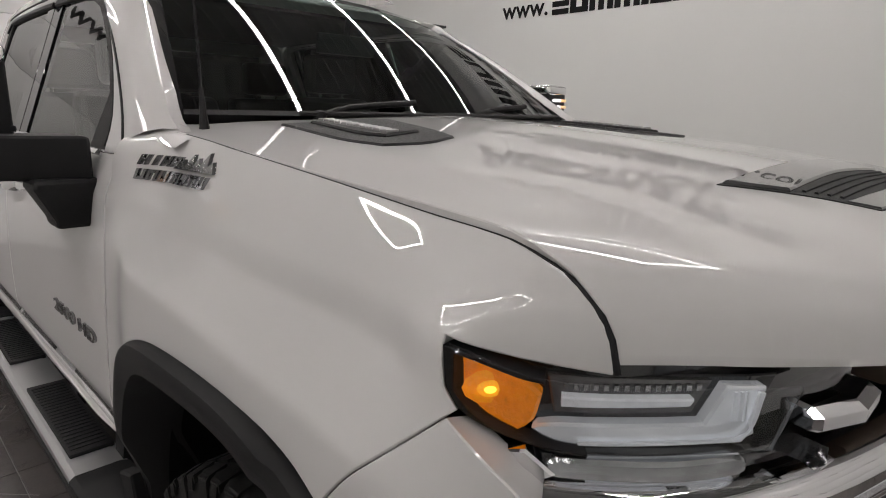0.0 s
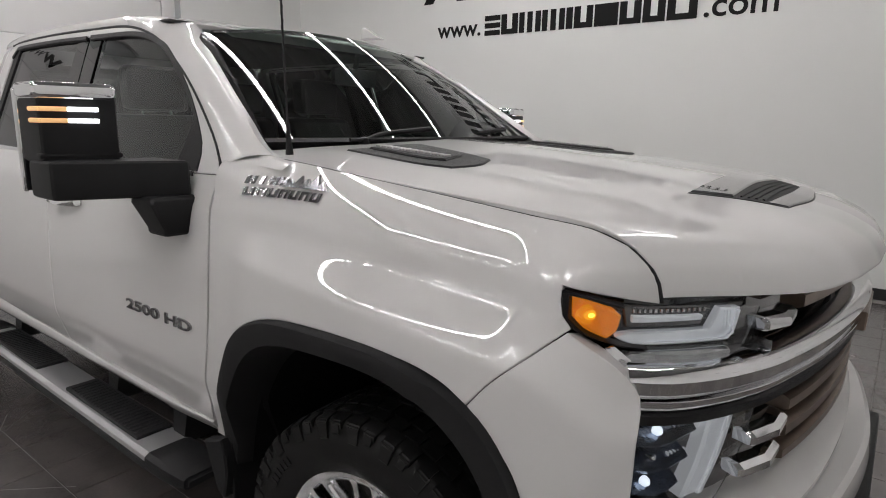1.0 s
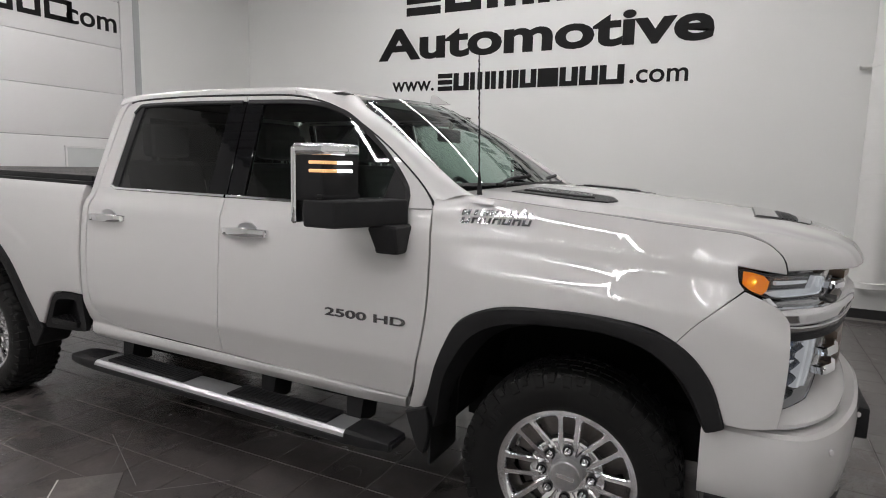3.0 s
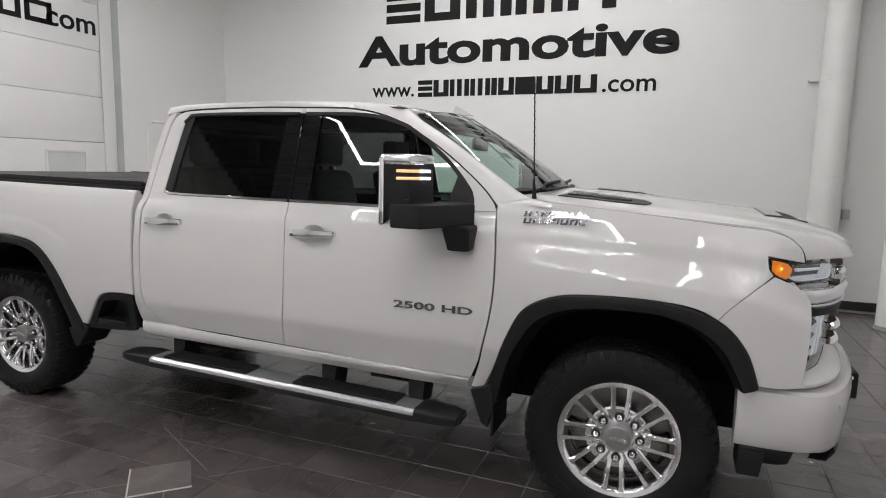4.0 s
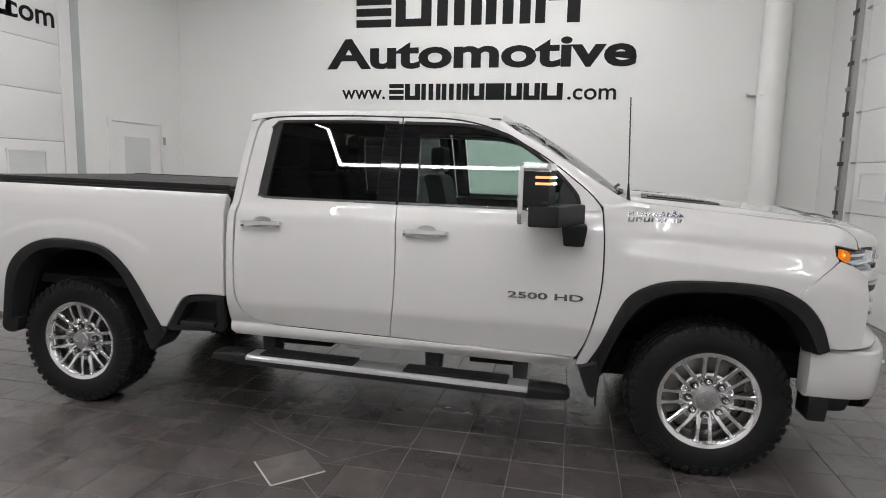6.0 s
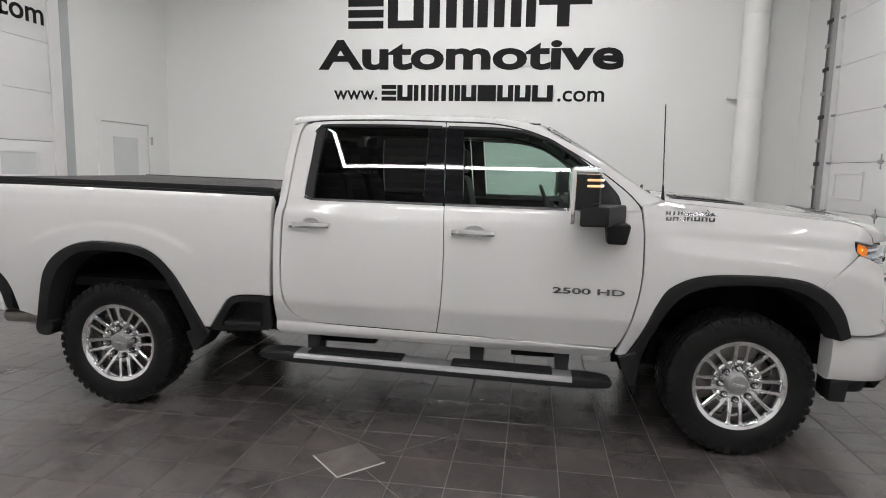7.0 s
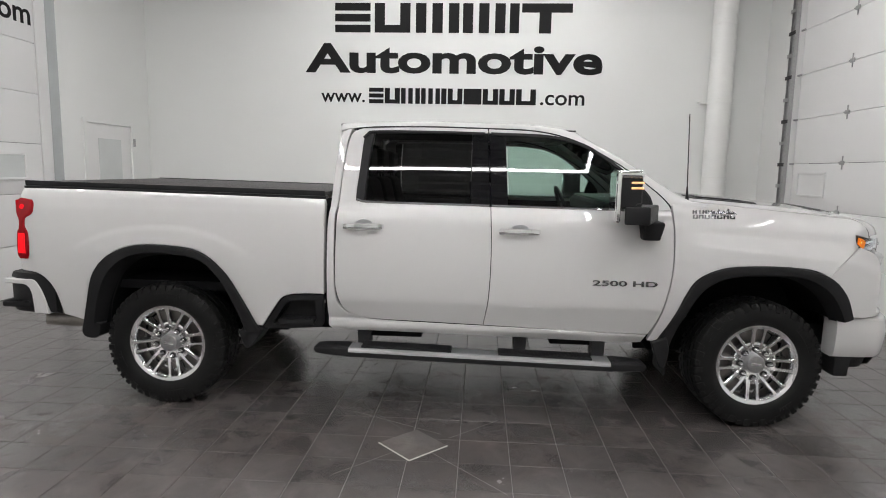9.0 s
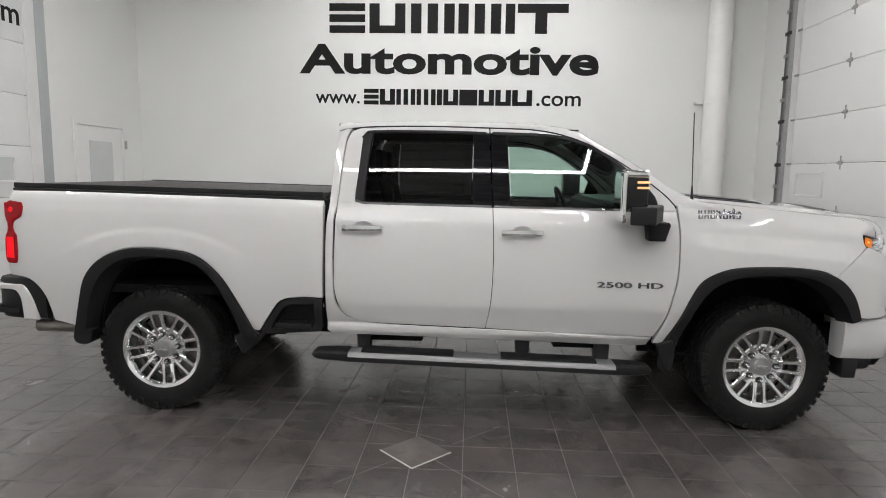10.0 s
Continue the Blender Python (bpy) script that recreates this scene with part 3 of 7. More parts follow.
# door frames round the glass: upper halves of the doors
frame_f = loop([(0.611, 1.443), (0.625, 1.475), (0.70, 1.555), (0.89, 1.70), (1.07, 1.81), (1.26, 1.90), (1.50, 1.952), (1.816, 1.965)], [(1.816, 1.965), (1.812, 1.937)], [(1.812, 1.937), (1.42, 1.922), (1.22, 1.88), (1.09, 1.82), (0.89, 1.675), (0.745, 1.53), (0.728, 1.44)], [(0.728, 1.44), (0.611, 1.443)], step=0.03)
pair("window_frame", sheet(frame_f, field(cab_x), 0.03, 0.002, 0.03), PAINT, doors_f)
frame_r = loop([(1.824, 1.966), (2.2, 1.972), (2.60, 1.965), (2.72, 1.95), (2.775, 1.89), (2.80, 1.70), (2.815, 1.454)], [(2.815, 1.454), (2.70, 1.459)],
               [(2.70, 1.459), (2.705, 1.50), (2.69, 1.70), (2.675, 1.90), (2.655, 1.937)], [(2.655, 1.937), (2.2, 1.942), (1.84, 1.937)], [(1.84, 1.937), (1.82, 1.937)], [(1.82, 1.937), (1.824, 1.966)], step=0.03)
pair("window_frame", sheet(frame_r, field(cab_x), 0.03, 0.004, 0.03), PAINT, doors_r)


def deeper(fn, d):
    return lambda y, z: fn(y, z) + d


# glass, black pillars and seals
glass_f = loop([(0.745, 1.44), (0.755, 1.525), (0.90, 1.672), (1.10, 1.815), (1.22, 1.872), (1.42, 1.912), (1.69, 1.925)], [(1.69, 1.925), (1.665, 1.435)], [(1.665, 1.435), (0.745, 1.44)], step=0.03)
pair("door_glass", sheet(glass_f, field(deeper(cab_x, 0.012)), 0.06, 0.001, 0.003), SIDE_GLASS, doors_f, "clear green-tinted door glass")
glass_r = loop([(1.93, 1.928), (2.2, 1.932), (2.60, 1.928)], [(2.60, 1.928), (2.625, 1.70), (2.635, 1.445)], [(2.635, 1.445), (1.93, 1.44)], [(1.93, 1.44), (1.93, 1.928)], step=0.03)
pair("door_glass", sheet(glass_r, field(deeper(cab_x, 0.012)), 0.06, 0.001, 0.003), TINT_GLASS, doors_r, "dark tinted privacy glass")
pillar_f = loop([(1.675, 1.44), (1.786, 1.44)], [(1.786, 1.44), (1.812, 1.938)], [(1.812, 1.938), (1.70, 1.934)], [(1.70, 1.93), (1.675, 1.44)], step=0.04)
pair("pillar_cover", sheet(pillar_f, field(deeper(cab_x, 0.006)), 0.05, 0.002, 0.02), SATIN_BLACK, doors_f, "satin black pillar cover")
pillar_r = loop([(1.794, 1.44), (1.925, 1.44)], [(1.925, 1.44), (1.925, 1.938)], [(1.925, 1.938), (1.82, 1.938)], [(1.82, 1.938), (1.794, 1.44)], step=0.04)
pair("pillar_cover", sheet(pillar_r, field(deeper(cab_x, 0.006)), 0.05, 0.002, 0.02), SATIN_BLACK, doors_r, "satin black pillar cover")
quarter = loop([(2.645, 1.445), (2.705, 1.47)], [(2.705, 1.47), (2.695, 1.70), (2.675, 1.91)], [(2.675, 1.91), (2.61, 1.928)], [(2.61, 1.928), (2.635, 1.70), (2.645, 1.445)], step=0.04)
pair("quarter_cover", sheet(quarter, field(deeper(cab_x, 0.006)), 0.05, 0.002, 0.02), BLACK_PLASTIC, doors_r, "black quarter pillar cover")


def strip_along(fn, pts, w, out, bm=None, r=0.003):
    """A raised moulding along a line on a side surface."""
    own = bmesh.new()
    line = spl(pts, 0.04)
    rings = []
    for i, p in enumerate(line):
        d = line[min(i + 1, len(line) - 1)] - line[max(i - 1, 0)]
        d = d / np.linalg.norm(d)
        nrm = np.array([-d[1], d[0]])
        ring = []
        for a, h in ((-w / 2, -0.01), (-w / 2, out - r), (-w / 2 + r, out), (w / 2 - r, out), (w / 2, out - r), (w / 2, -0.01)):
            q = p + nrm * a
            pl, no = field(fn)(q[0], q[1])
            ring.append(own.verts.new(pl + no * h))
        rings.append(ring)
    for a, b in zip(rings, rings[1:]):
        for k in range(5):
            own.faces.new((a[k], a[k + 1], b[k + 1], b[k]))
    own.faces.new(rings[0])
    own.faces.new(rings[-1])
    return merge(bm, fix(own))


pair("window_trim", strip_along(cab_x, [(0.735, 1.437), (1.2, 1.443), (1.785, 1.449)], 0.016, 0.006), CHROME, doors_f, "chrome belt moulding")
pair("window_trim", strip_along(cab_x, [(1.80, 1.449), (2.2, 1.453), (2.655, 1.459), (2.70, 1.475)], 0.016, 0.006), CHROME, doors_r, "chrome belt moulding")
pair("window_seal", strip_along(deeper(cab_x, 0.002), [(0.745, 1.455), (0.75, 1.525), (0.90, 1.682), (1.10, 1.825), (1.22, 1.88), (1.42, 1.92), (1.80, 1.932)], 0.022, 0.004), BLACK_PLASTIC, doors_f)
pair("window_seal", strip_along(deeper(cab_x, 0.002), [(1.84, 1.932), (2.2, 1.938), (2.64, 1.932), (2.68, 1.89)], 0.02, 0.004), BLACK_PLASTIC, doors_r)

# sill, cab rear corner, roof side
sill = loop([(0.724, 0.600), (1.3, 0.6185), (1.82, 0.6345), (2.5, 0.6515), (2.66, 0.665), (2.775, 0.72), (2.83, 0.86), (2.836, 1.31), (2.822, 1.46), (2.808, 1.70), (2.785, 1.90), (2.755, 1.955)],
            [(2.755, 1.955), (2.80, 1.95), (2.84, 1.90)], [(2.84, 1.90), (2.862, 1.70), (2.872, 1.45), (2.885, 1.2), (2.885, 0.60)], [(2.885, 0.60), (2.86, 0.572), (1.8, 0.555), (0.9, 0.535), (0.745, 0.54)], [(0.745, 0.54), (0.724, 0.600)], step=0.03)
sill_x = smooth_fn([(0.45, 0.13), (0.535, 0.080), (0.57, 0.052), (0.595, 0.034), (0.620, 0.030), (0.640, 0.032), (0.655, 0.040)], 0.005)


def cab_edge_x(y, z):
    k = ease(z, 0.64, 0.70)
    return (1 - k) * (sill_x(min(z, 0.66)) + 0.001 + 0.016 * (1 - ease(y, 0.70, 1.1))) + k * (cab_x(y, z) + 0.001)


both("cab_side", sheet(sill, field(cab_edge_x), 0.03, 0.004, 0.02, fine=lambda y, z: z < 0.66), PAINT)

# roof
ROOF_Z = 2.035
roof_mid = smooth_fn([(1.0, 1.90), (1.18, 1.975), (1.35, 2.012), (1.6, 2.032), (2.2, 2.04), (2.7, 2.028), (2.86, 2.015), (2.95, 2.0)], 0.05)


def roof_z(x, y):
    d = abs(x - XC) / 0.80
    return roof_mid(y) - 0.026 * d * d - 0.04 * max(0.0, d - 0.86) / 0.14 * max(0.0, d - 0.86) / 0.14


roof_half = [(0.300, 2.80), (0.290, 2.6), (0.286, 2.2), (0.286, 1.8), (0.292, 1.50), (0.325, 1.28), (0.368, 1.20)]
roof = loop(roof_half, [(0.368, 1.20), (0.5, 1.17), (XC, 1.13), (2 * XC - 0.5, 1.17), (2 * XC - 0.368, 1.20)], [(2 * XC - x, y) for x, y in roof_half[::-1]],
            [(2 * XC - 0.300, 2.80), (2 * XC - 0.34, 2.865), (XC, 2.89), (0.34, 2.865), (0.300, 2.80)], step=0.04)
part("roof", sheet(roof, top(roof_z), 0.06, 0.004, 0.03), PAINT, truck)

def ribbon(rows, bm=None):
    """A skin over rows of points that all have the same count."""
    own = bmesh.new()
    vs = [[own.verts.new(p) for p in r] for r in rows]
    for a, b in zip(vs, vs[1:]):
        for k in range(len(a) - 1):
            own.faces.new((a[k], a[k + 1], b[k + 1], b[k]))
    return merge(bm, fix(own))



def a_pillar():
    outer = spl([(0.600, 1.462), (0.618, 1.482), (0.70, 1.563), (0.89, 1.708), (1.07, 1.818), (1.26, 1.908), (1.50, 1.960)], 0.04)
    rows = []
    n = len(outer)
    inn = spl([(0.142, 0.46, 1.504), (0.154, 0.545, 1.545), (0.20, 0.70, 1.645), (0.275, 0.93, 1.79), (0.352, 1.14, 1.905), (0.366, 1.21, roof_z(0.366, 1.21) - 0.003), (0.325, 1.30, roof_z(0.325, 1.30) - 0.003), (0.292, 1.52, roof_z(0.292, 1.52) - 0.003)], 0.01)
    for i, (y, z) in enumerate(outer):
        a = Vector((cab_x(y, z) + 0.002, y, z))
        b = Vector(inn[int(round(i * (len(inn) - 1) / (n - 1)))])
        mid = (a + b) / 2 + Vector((-0.012, -0.004, 0.016))
        rows.append([a + Vector((0.02, 0, -0.004)), a, a * 0.75 + b * 0.25 + Vector((-0.011, -0.003, 0.012)), mid, a * 0.25 + b * 0.75 + Vector((-0.006, -0.003, 0.012)), b, b + Vector((0.035, 0.01, -0.012))])
    return ribbon(rows)


both("windscreen_pillar", a_pillar(), PAINT)
both("pillar_seal", strip_along(deeper(cab_x, 0.0015), [(0.613, 1.462), (0.622, 1.4785), (0.70, 1.559), (0.89, 1.704), (1.07, 1.814), (1.26, 1.904), (1.50, 1.956), (1.82, 1.9685), (2.2, 1.975), (2.60, 1.9685), (2.735, 1.952)], 0.007, 0.0035, r=0.001), BLACK_PLASTIC)
wing_cap = []
for y in (0.36, 0.42, 0.48, 0.54, 0.60, 0.66):
    k = min(1.0, max(0.0, (y - 0.38) / 0.2))
    z = top_z(min(y, 0.6))
    wing_cap.append([Vector((0.092, y, z - 0.024)), Vector((0.118, y, z - 0.008 + 0.006 * k)), Vector((0.140, y, z - 0.006 + 0.018 * k)), Vector((0.162, y, z - 0.008 + 0.032 * k)), Vector((0.20, y + 0.02, z - 0.02 + 0.034 * k))])
both("wing_cap", ribbon(wing_cap), PAINT)
rail = []
for y in np.linspace(1.46, 2.84, 24):
    z0 = 1.972 if y < 2.6 else 1.972 - 0.03 * ((y - 2.6) / 0.24) ** 2
    z0 = min(z0, 1.96 + 0.012 * min(1, (y - 1.46) / 0.3))
    a = Vector((cab_x(y, z0) + 0.002, y, z0))
    bx = 0.290 + 0.010 * ease(y, 2.6, 2.84)
    b = Vector((bx, y, roof_z(bx, y) - 0.003))
    rail.append([a + Vector((0.02, 0, -0.005)), a, a * 0.7 + b * 0.3 + Vector((-0.006, 0, 0.006)), a * 0.35 + b * 0.65 + Vector((-0.006, 0, 0.009)), b, b + Vector((0.01, 0, -0.02))])
both("roof_rail", ribbon(rail), PAINT)
# cab back wall with rear window
back = bmesh.new()
box(0.10, 2 * XC - 0.10, 2.80, 2.865, 0.60, 1.50, 0.02, bm=back)
for s in (1, -1):
    post = box(0.12, 0.42, 2.79, 2.855, 1.45, 1.97, 0.02)
    for v in post.verts:
        if v.co.x < 0.3:
            v.co.x = cab_x(2.8, v.co.z) + 0.03
    merge(back, mirrored(post, XC) if s < 0 else post)
box(0.29, 2 * XC - 0.29, 2.79, 2.855, 1.88, 1.985, 0.02, bm=back)
part("cab_back", back, PAINT, truck)
part("rear_window", box(0.40, 2 * XC - 0.40, 2.81, 2.816, 1.47, 1.90), TINT_GLASS, truck, "dark tinted rear window")

# windscreen
def screen(a, b):
    """a: across from -1 to 1; b: from the foot (0) to the top (1)."""
    half = 0.86 + (0.655 - 0.86) * b
    x = XC + a * half
    y = (0.452 + (1.137 - 0.452) * b) + 0.14 * a * a * (1 - 0.45 * b)
    z = 1.535 + (1.985 - 1.535) * b + 0.042 * b * (1 - b) * 2 - 0.045 * a * a * b
    return Vector((x, y, z))


def screen_surf(a, b):
    e = 0.01
    n = (screen(a + e, b) - screen(a - e, b)).cross(screen(a, b + e) - screen(a, b - e)).normalized()
    return screen(a, b), n if n.z > 0 else -n


part("windscreen", sheet(loop([(-1, 0), (1, 0)], [(1, 0), (1, 1)], [(1, 1), (-1, 1)], [(-1, 1), (-1, 0)], step=0.08), screen_surf, 0.08, 0.001, 0.004), WINDSHIELD, truck, "clear windscreen reflecting the lamps")

frit = [[screen(s * a, b) + Vector((0, -0.003, 0.003)) for a in (0.945, 0.97, 1.0)] for s in (1,) for b in np.linspace(0, 0.93, 16)]
both("screen_border", ribbon(frit), GLOSS_BLACK, label="black border of the windscreen")
part("screen_foot", ribbon([[screen(a, b) + Vector((0, -0.003, 0.003)) for b in (0.0, 0.012, 0.024)] for a in np.linspace(-1, 1, 24)]), BLACK_PLASTIC, truck)
part("screen_head", ribbon([[screen(a, b) + Vector((0, -0.0015, 0.0015)) for b in (0.935, 0.955, 0.975)] for a in np.linspace(-0.90, 0.90, 24)]), GLOSS_BLACK, truck, "black border along the top of the windscreen")
part("screen_header", box(0.42, 2 * XC - 0.42, 1.18, 1.30, 1.915, 1.945, 0.01), DASH, truck)

# bonnet

def crest(y):
    return 1.5104 + 0.0757 * y - 0.0370 * y * y


front_y = smooth_fn([(0.0, 1.012), (0.2, 1.005), (0.42, 0.975), (0.57, 0.935), (0.65, 0.90), (0.765, 0.812), (0.855, 0.725), (0.885, 0.70), (0.935, 0.65), (0.975, 0.60), (1.02, 0.537)], 0.02)


def hood_z(x, y):
    u = abs(x - XC)
    edge = XC - seam_x(max(y, -0.70))
    fold = 0.735 - 0.05 * ease(y, -0.2, 0.5)
    out = soft_max(0.0, u - fold, 0.030) / (edge - fold)
    dip = max(0.0, -0.35 - y)
    inner = crest(y) + 0.013 - 0.046 * math.sqrt(u * u + 0.010) - 0.09 * dip * dip * ease(u, 0.25, 0.60)
    drop = inner - top_z(y)
    top_side = inner - drop * min(out, 1.3)
    stretch = 1.0 + 0.85 * ease(-u, -0.87, -0.45)
    nose_side = nose_rise((y + front_y(u)) / stretch)
    return soft_min(top_side, nose_side, 0.016)


hood_half = [(seam_x(y) + 0.0015, y) for y in (0.60, 0.45, 0.29, 0.1, -0.04, -0.2, -0.4, -0.5, -0.55, -0.58, -0.61, -0.635, -0.655, -0.672, -0.685, -0.694)]
nose = [(XC - u, -front_y(u) + 0.003) for u in np.linspace(0.886, 0.02, 44)]
hood = loop(hood_half, nose + [(XC, 0.003 - front_y(0.0))] + [(2 * XC - x, y) for x, y in nose[::-1]], [(2 * XC - x, y) for x, y in hood_half[::-1]],
            [(2 * XC - 0.137, 0.60), (2 * XC - 0.34, 0.53), (2 * XC - 0.67, 0.47), (XC, 0.45), (0.67, 0.47), (0.34, 0.53), (0.137, 0.60)], step=0.03)
part("bonnet", sheet(hood, top(hood_z), 0.03, 0.002, 0.03, fine=lambda x, y: x < 1.1 and (y < -0.35 or abs(abs(x - XC) - 0.73) < 0.08)), PAINT, truck)
# black tube added under the bonnet gap to stand in for its shade
gap_line = [(seam_x(y) + 0.0015, y, seam_z(y) - 0.007) for y in (0.40, 0.29, 0.1, -0.04, -0.2, -0.4, -0.5, -0.55, -0.58, -0.61, -0.635, -0.655, -0.672, -0.685, -0.694)]
both("bonnet_seal", tube(spl(gap_line, 0.03), 0.005, 8), BLACK_PLASTIC)

# dark shell behind the panel gaps, its colour standing in for their shade
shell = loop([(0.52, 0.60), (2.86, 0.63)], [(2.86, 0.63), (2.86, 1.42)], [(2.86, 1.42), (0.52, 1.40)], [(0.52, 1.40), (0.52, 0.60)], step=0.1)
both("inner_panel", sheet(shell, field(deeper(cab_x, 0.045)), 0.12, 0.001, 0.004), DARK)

# load bed: it rises a little to the back
def bed_lift(bm):
    for v in bm.verts:
        v.co.y += 0.035 * ease(v.co.y, 4.66, 4.92)
        if v.co.z > 1.40:
            v.co.z += 0.0145 * (v.co.y - 3.95)
    bm.normal_update()
    return bm


bed = loop([(2.908, 1.487), (3.6, 1.49), (4.6, 1.493), (5.02, 1.487)], [(5.02, 1.487), (5.035, 1.44), (5.035, 1.0), (5.02, 0.93)], [(5.02, 0.93), (4.88, 0.905), (4.80, 0.80), (4.76, 0.62)], [(4.76, 0.62), (4.615, 0.58)],
           ARCH_R[::-1], [(3.385, 0.59), (3.345, 0.585)], [(3.345, 0.585), (3.27, 0.70), (3.19, 0.80), (3.06, 0.825), (2.908, 0.825)], [(2.908, 0.825), (2.903, 1.2), (2.908, 1.487)], step=0.03)
both("bed_side", bed_lift(sheet(bed, field(bed_x), 0.036, 0.006, 0.05, fine=lambda y, z: 3.4 < y < 4.7 and 1.10 < z < 1.32)), PAINT)
part("tailgate", bed_lift(box(0.10, 2 * XC - 0.10, 4.97, 5.03, 0.85, 1.49, 0.015)), PAINT, truck)
part("bed_floor", box(0.13, 2 * XC - 0.13, 2.93, 4.97, 0.80, 0.86), DARK, truck)
part("bed_front", box(0.10, 2 * XC - 0.10, 2.905, 2.925, 0.60, 1.47, 0.004), DARK, truck)
both("bed_rail", bed_lift(box(0.088, 0.16, 2.912, 5.03, 1.478, 1.502, 0.008)), BLACK_PLASTIC)
cover = base("bed_cover", XC, 3.97, 1.5, "black vinyl folding cover lying over the load bed", "bed cover")
for k in range(3):
    y0 = 2.93 + k * 0.70
    part("cover_panel", bed_lift(box(0.115, 2 * XC - 0.115, y0, y0 + 0.694, 1.5025, 1.530, 0.007)), FABRIC, cover)
for x0 in (0.108, 2 * XC - 0.125):
    part("cover_rail", bed_lift(box(x0, x0 + 0.017, 2.925, 5.035, 1.502, 1.537, 0.004)), BLACK_PLASTIC, cover)

# step recessed into the bed corner
corner = loop([(2.912, 0.818), (3.06, 0.818), (3.185, 0.793), (3.262, 0.695), (3.335, 0.582)], [(3.335, 0.582), (3.325, 0.565), (2.935, 0.59), (2.915, 0.62)], [(2.915, 0.62), (2.912, 0.818)], step=0.03)
for side in (False, True):
    bm = bmesh.new()
    outer_p = [Vector((bed_x(y, z) + 0.006, y, z)) for y, z in corner]
    c2 = np.mean(np.array([p[:2] for p in corner]), axis=0)
    ring2 = [Vector((bed_x(y, z) + 0.006, *(np.array([y, z]) * 0.72 + c2 * 0.28))) for y, z in corner]
    ring3 = [Vector((0.11, *(np.array([y, z]) * 0.66 + c2 * 0.34))) for y, z in corner]
    rings = [[bm.verts.new(p + Vector((0.03, 0, 0))) for p in outer_p]] + [[bm.verts.new(p) for p in r] for r in (outer_p, ring2, ring3)]
    for a, b in zip(rings, rings[1:]):
        for k in range(len(a)):
            bm.faces.new((a[k], a[(k + 1) % len(a)], b[(k + 1) % len(a)], b[k]))
    bm.faces.new(rings[-1])
    fix(bm)
    step_bm = box(0.0, 0.12, 2.985, 3.235, 0.605, 0.64, 0.008)
    if side:
        bm, step_bm = mirrored(bm, XC), mirrored(step_bm, XC)
    cs = part("corner_step", bm, BLACK_PLASTIC, truck, "black plastic step recessed into the bed corner")
    part("tread_plate", step_bm, BLACK_PLASTIC, cs)
    for k in range(9):
        rib = box(0.004, 0.10, 2.998 + k * 0.027, 3.008 + k * 0.027, 0.639, 0.645)
        part("rib", mirrored(rib, XC) if side else rib, BLACK_PLASTIC, cs)


# wheel arch flares and liners
def flare(line, inner_pts, fn):
    o = spl(line, 0.03)
    i = spl(inner_pts, 0.005)
    rows = []
    for k, p in enumerate(o):
        deep = i[int(round(k * (len(i) - 1) / (len(o) - 1)))]
        q = deep + (p - deep) * 0.30
        x0 = fn(p[0], p[1])
        m = p * 0.55 + q * 0.45
        rows.append([Vector((x0 + 0.02, *p)), Vector((x0 - 0.012, *p)), Vector((x0 - 0.022, *(p * 0.93 + q * 0.07))), Vector((x0 - 0.026, *m)), Vector((x0 - 0.020, *(p * 0.1 + q * 0.9))), Vector((x0 - 0.005, *q)), Vector((x0 + 0.05, *(q * 0.5 + deep * 0.5))), Vector((x0 + 0.11, *deep))])
    return ribbon(rows)


IN_F = [(0.535, 0.50), (0.49, 0.70), (0.41, 0.85), (0.32, 0.945), (0.20, 1.00), (0.04, 1.02), (-0.18, 1.012), (-0.34, 0.925), (-0.42, 0.825), (-0.462, 0.745)]
IN_R = [(3.515, 0.54), (3.55, 0.68), (3.64, 0.88), (3.77, 1.01), (3.98, 1.05), (4.21, 1.03), (4.36, 0.92), (4.45, 0.74), (4.48, 0.64), (4.505, 0.52)]
side_f = lambda y, z: low(z) + bulge(y, z) if y > -0.3 else cheek_x(y, z)
both("wheel_arch_flare", flare([(0.665, 0.50), (0.585, 0.70), *ARCH_F[2:9], (-0.545, 0.79), (-0.5455, 0.782)], IN_F, side_f), BLACK_PLASTIC, label="textured black wheel arch flare")
both("wheel_arch_flare", flare([(3.36, 0.545), *ARCH_R[1:9], (4.635, 0.53)], IN_R, bed_x), BLACK_PLASTIC, label="textured black wheel arch flare")
for pts in (IN_F, IN_R):
    line = spl(pts, 0.05)
    both("wheel_arch_liner", ribbon([[Vector((x, p[0], p[1] + 0.012)) for x in (0.07, 0.30, 0.62)] for p in line] ), DARK)
both("wheel_well_wall", box(0.60, 0.63, -0.60, 0.66, 0.35, 1.2), DARK)
both("wheel_well_wall", box(0.60, 0.63, 3.35, 4.65, 0.40, 1.2), DARK)
both("mud_flap", box(0.03, 0.29, 0.585, 0.60, 0.33, 0.62, 0.006), BLACK_PLASTIC)
flap = loop([(0.70, 0.565), (0.685, 0.52), (0.64, 0.40), (0.61, 0.385), (0.580, 0.50), (0.60, 0.60)], [(0.60, 0.60), (0.70, 0.565)], step=0.03)
both("mud_guard", sheet(flap, field(lambda y, z: 0.0 + 0.02 * max(0, 0.55 - z)), 0.05, 0.006, 0.03), BLACK_PLASTIC)
both("mud_guard", sheet(loop([(4.62, 0.60), (4.64, 0.50), (4.60, 0.46), (4.52, 0.47), (4.50, 0.56)], [(4.50, 0.56), (4.62, 0.60)], step=0.03), field(lambda y, z: -0.005), 0.05, 0.006, 0.2), BLACK_PLASTIC)
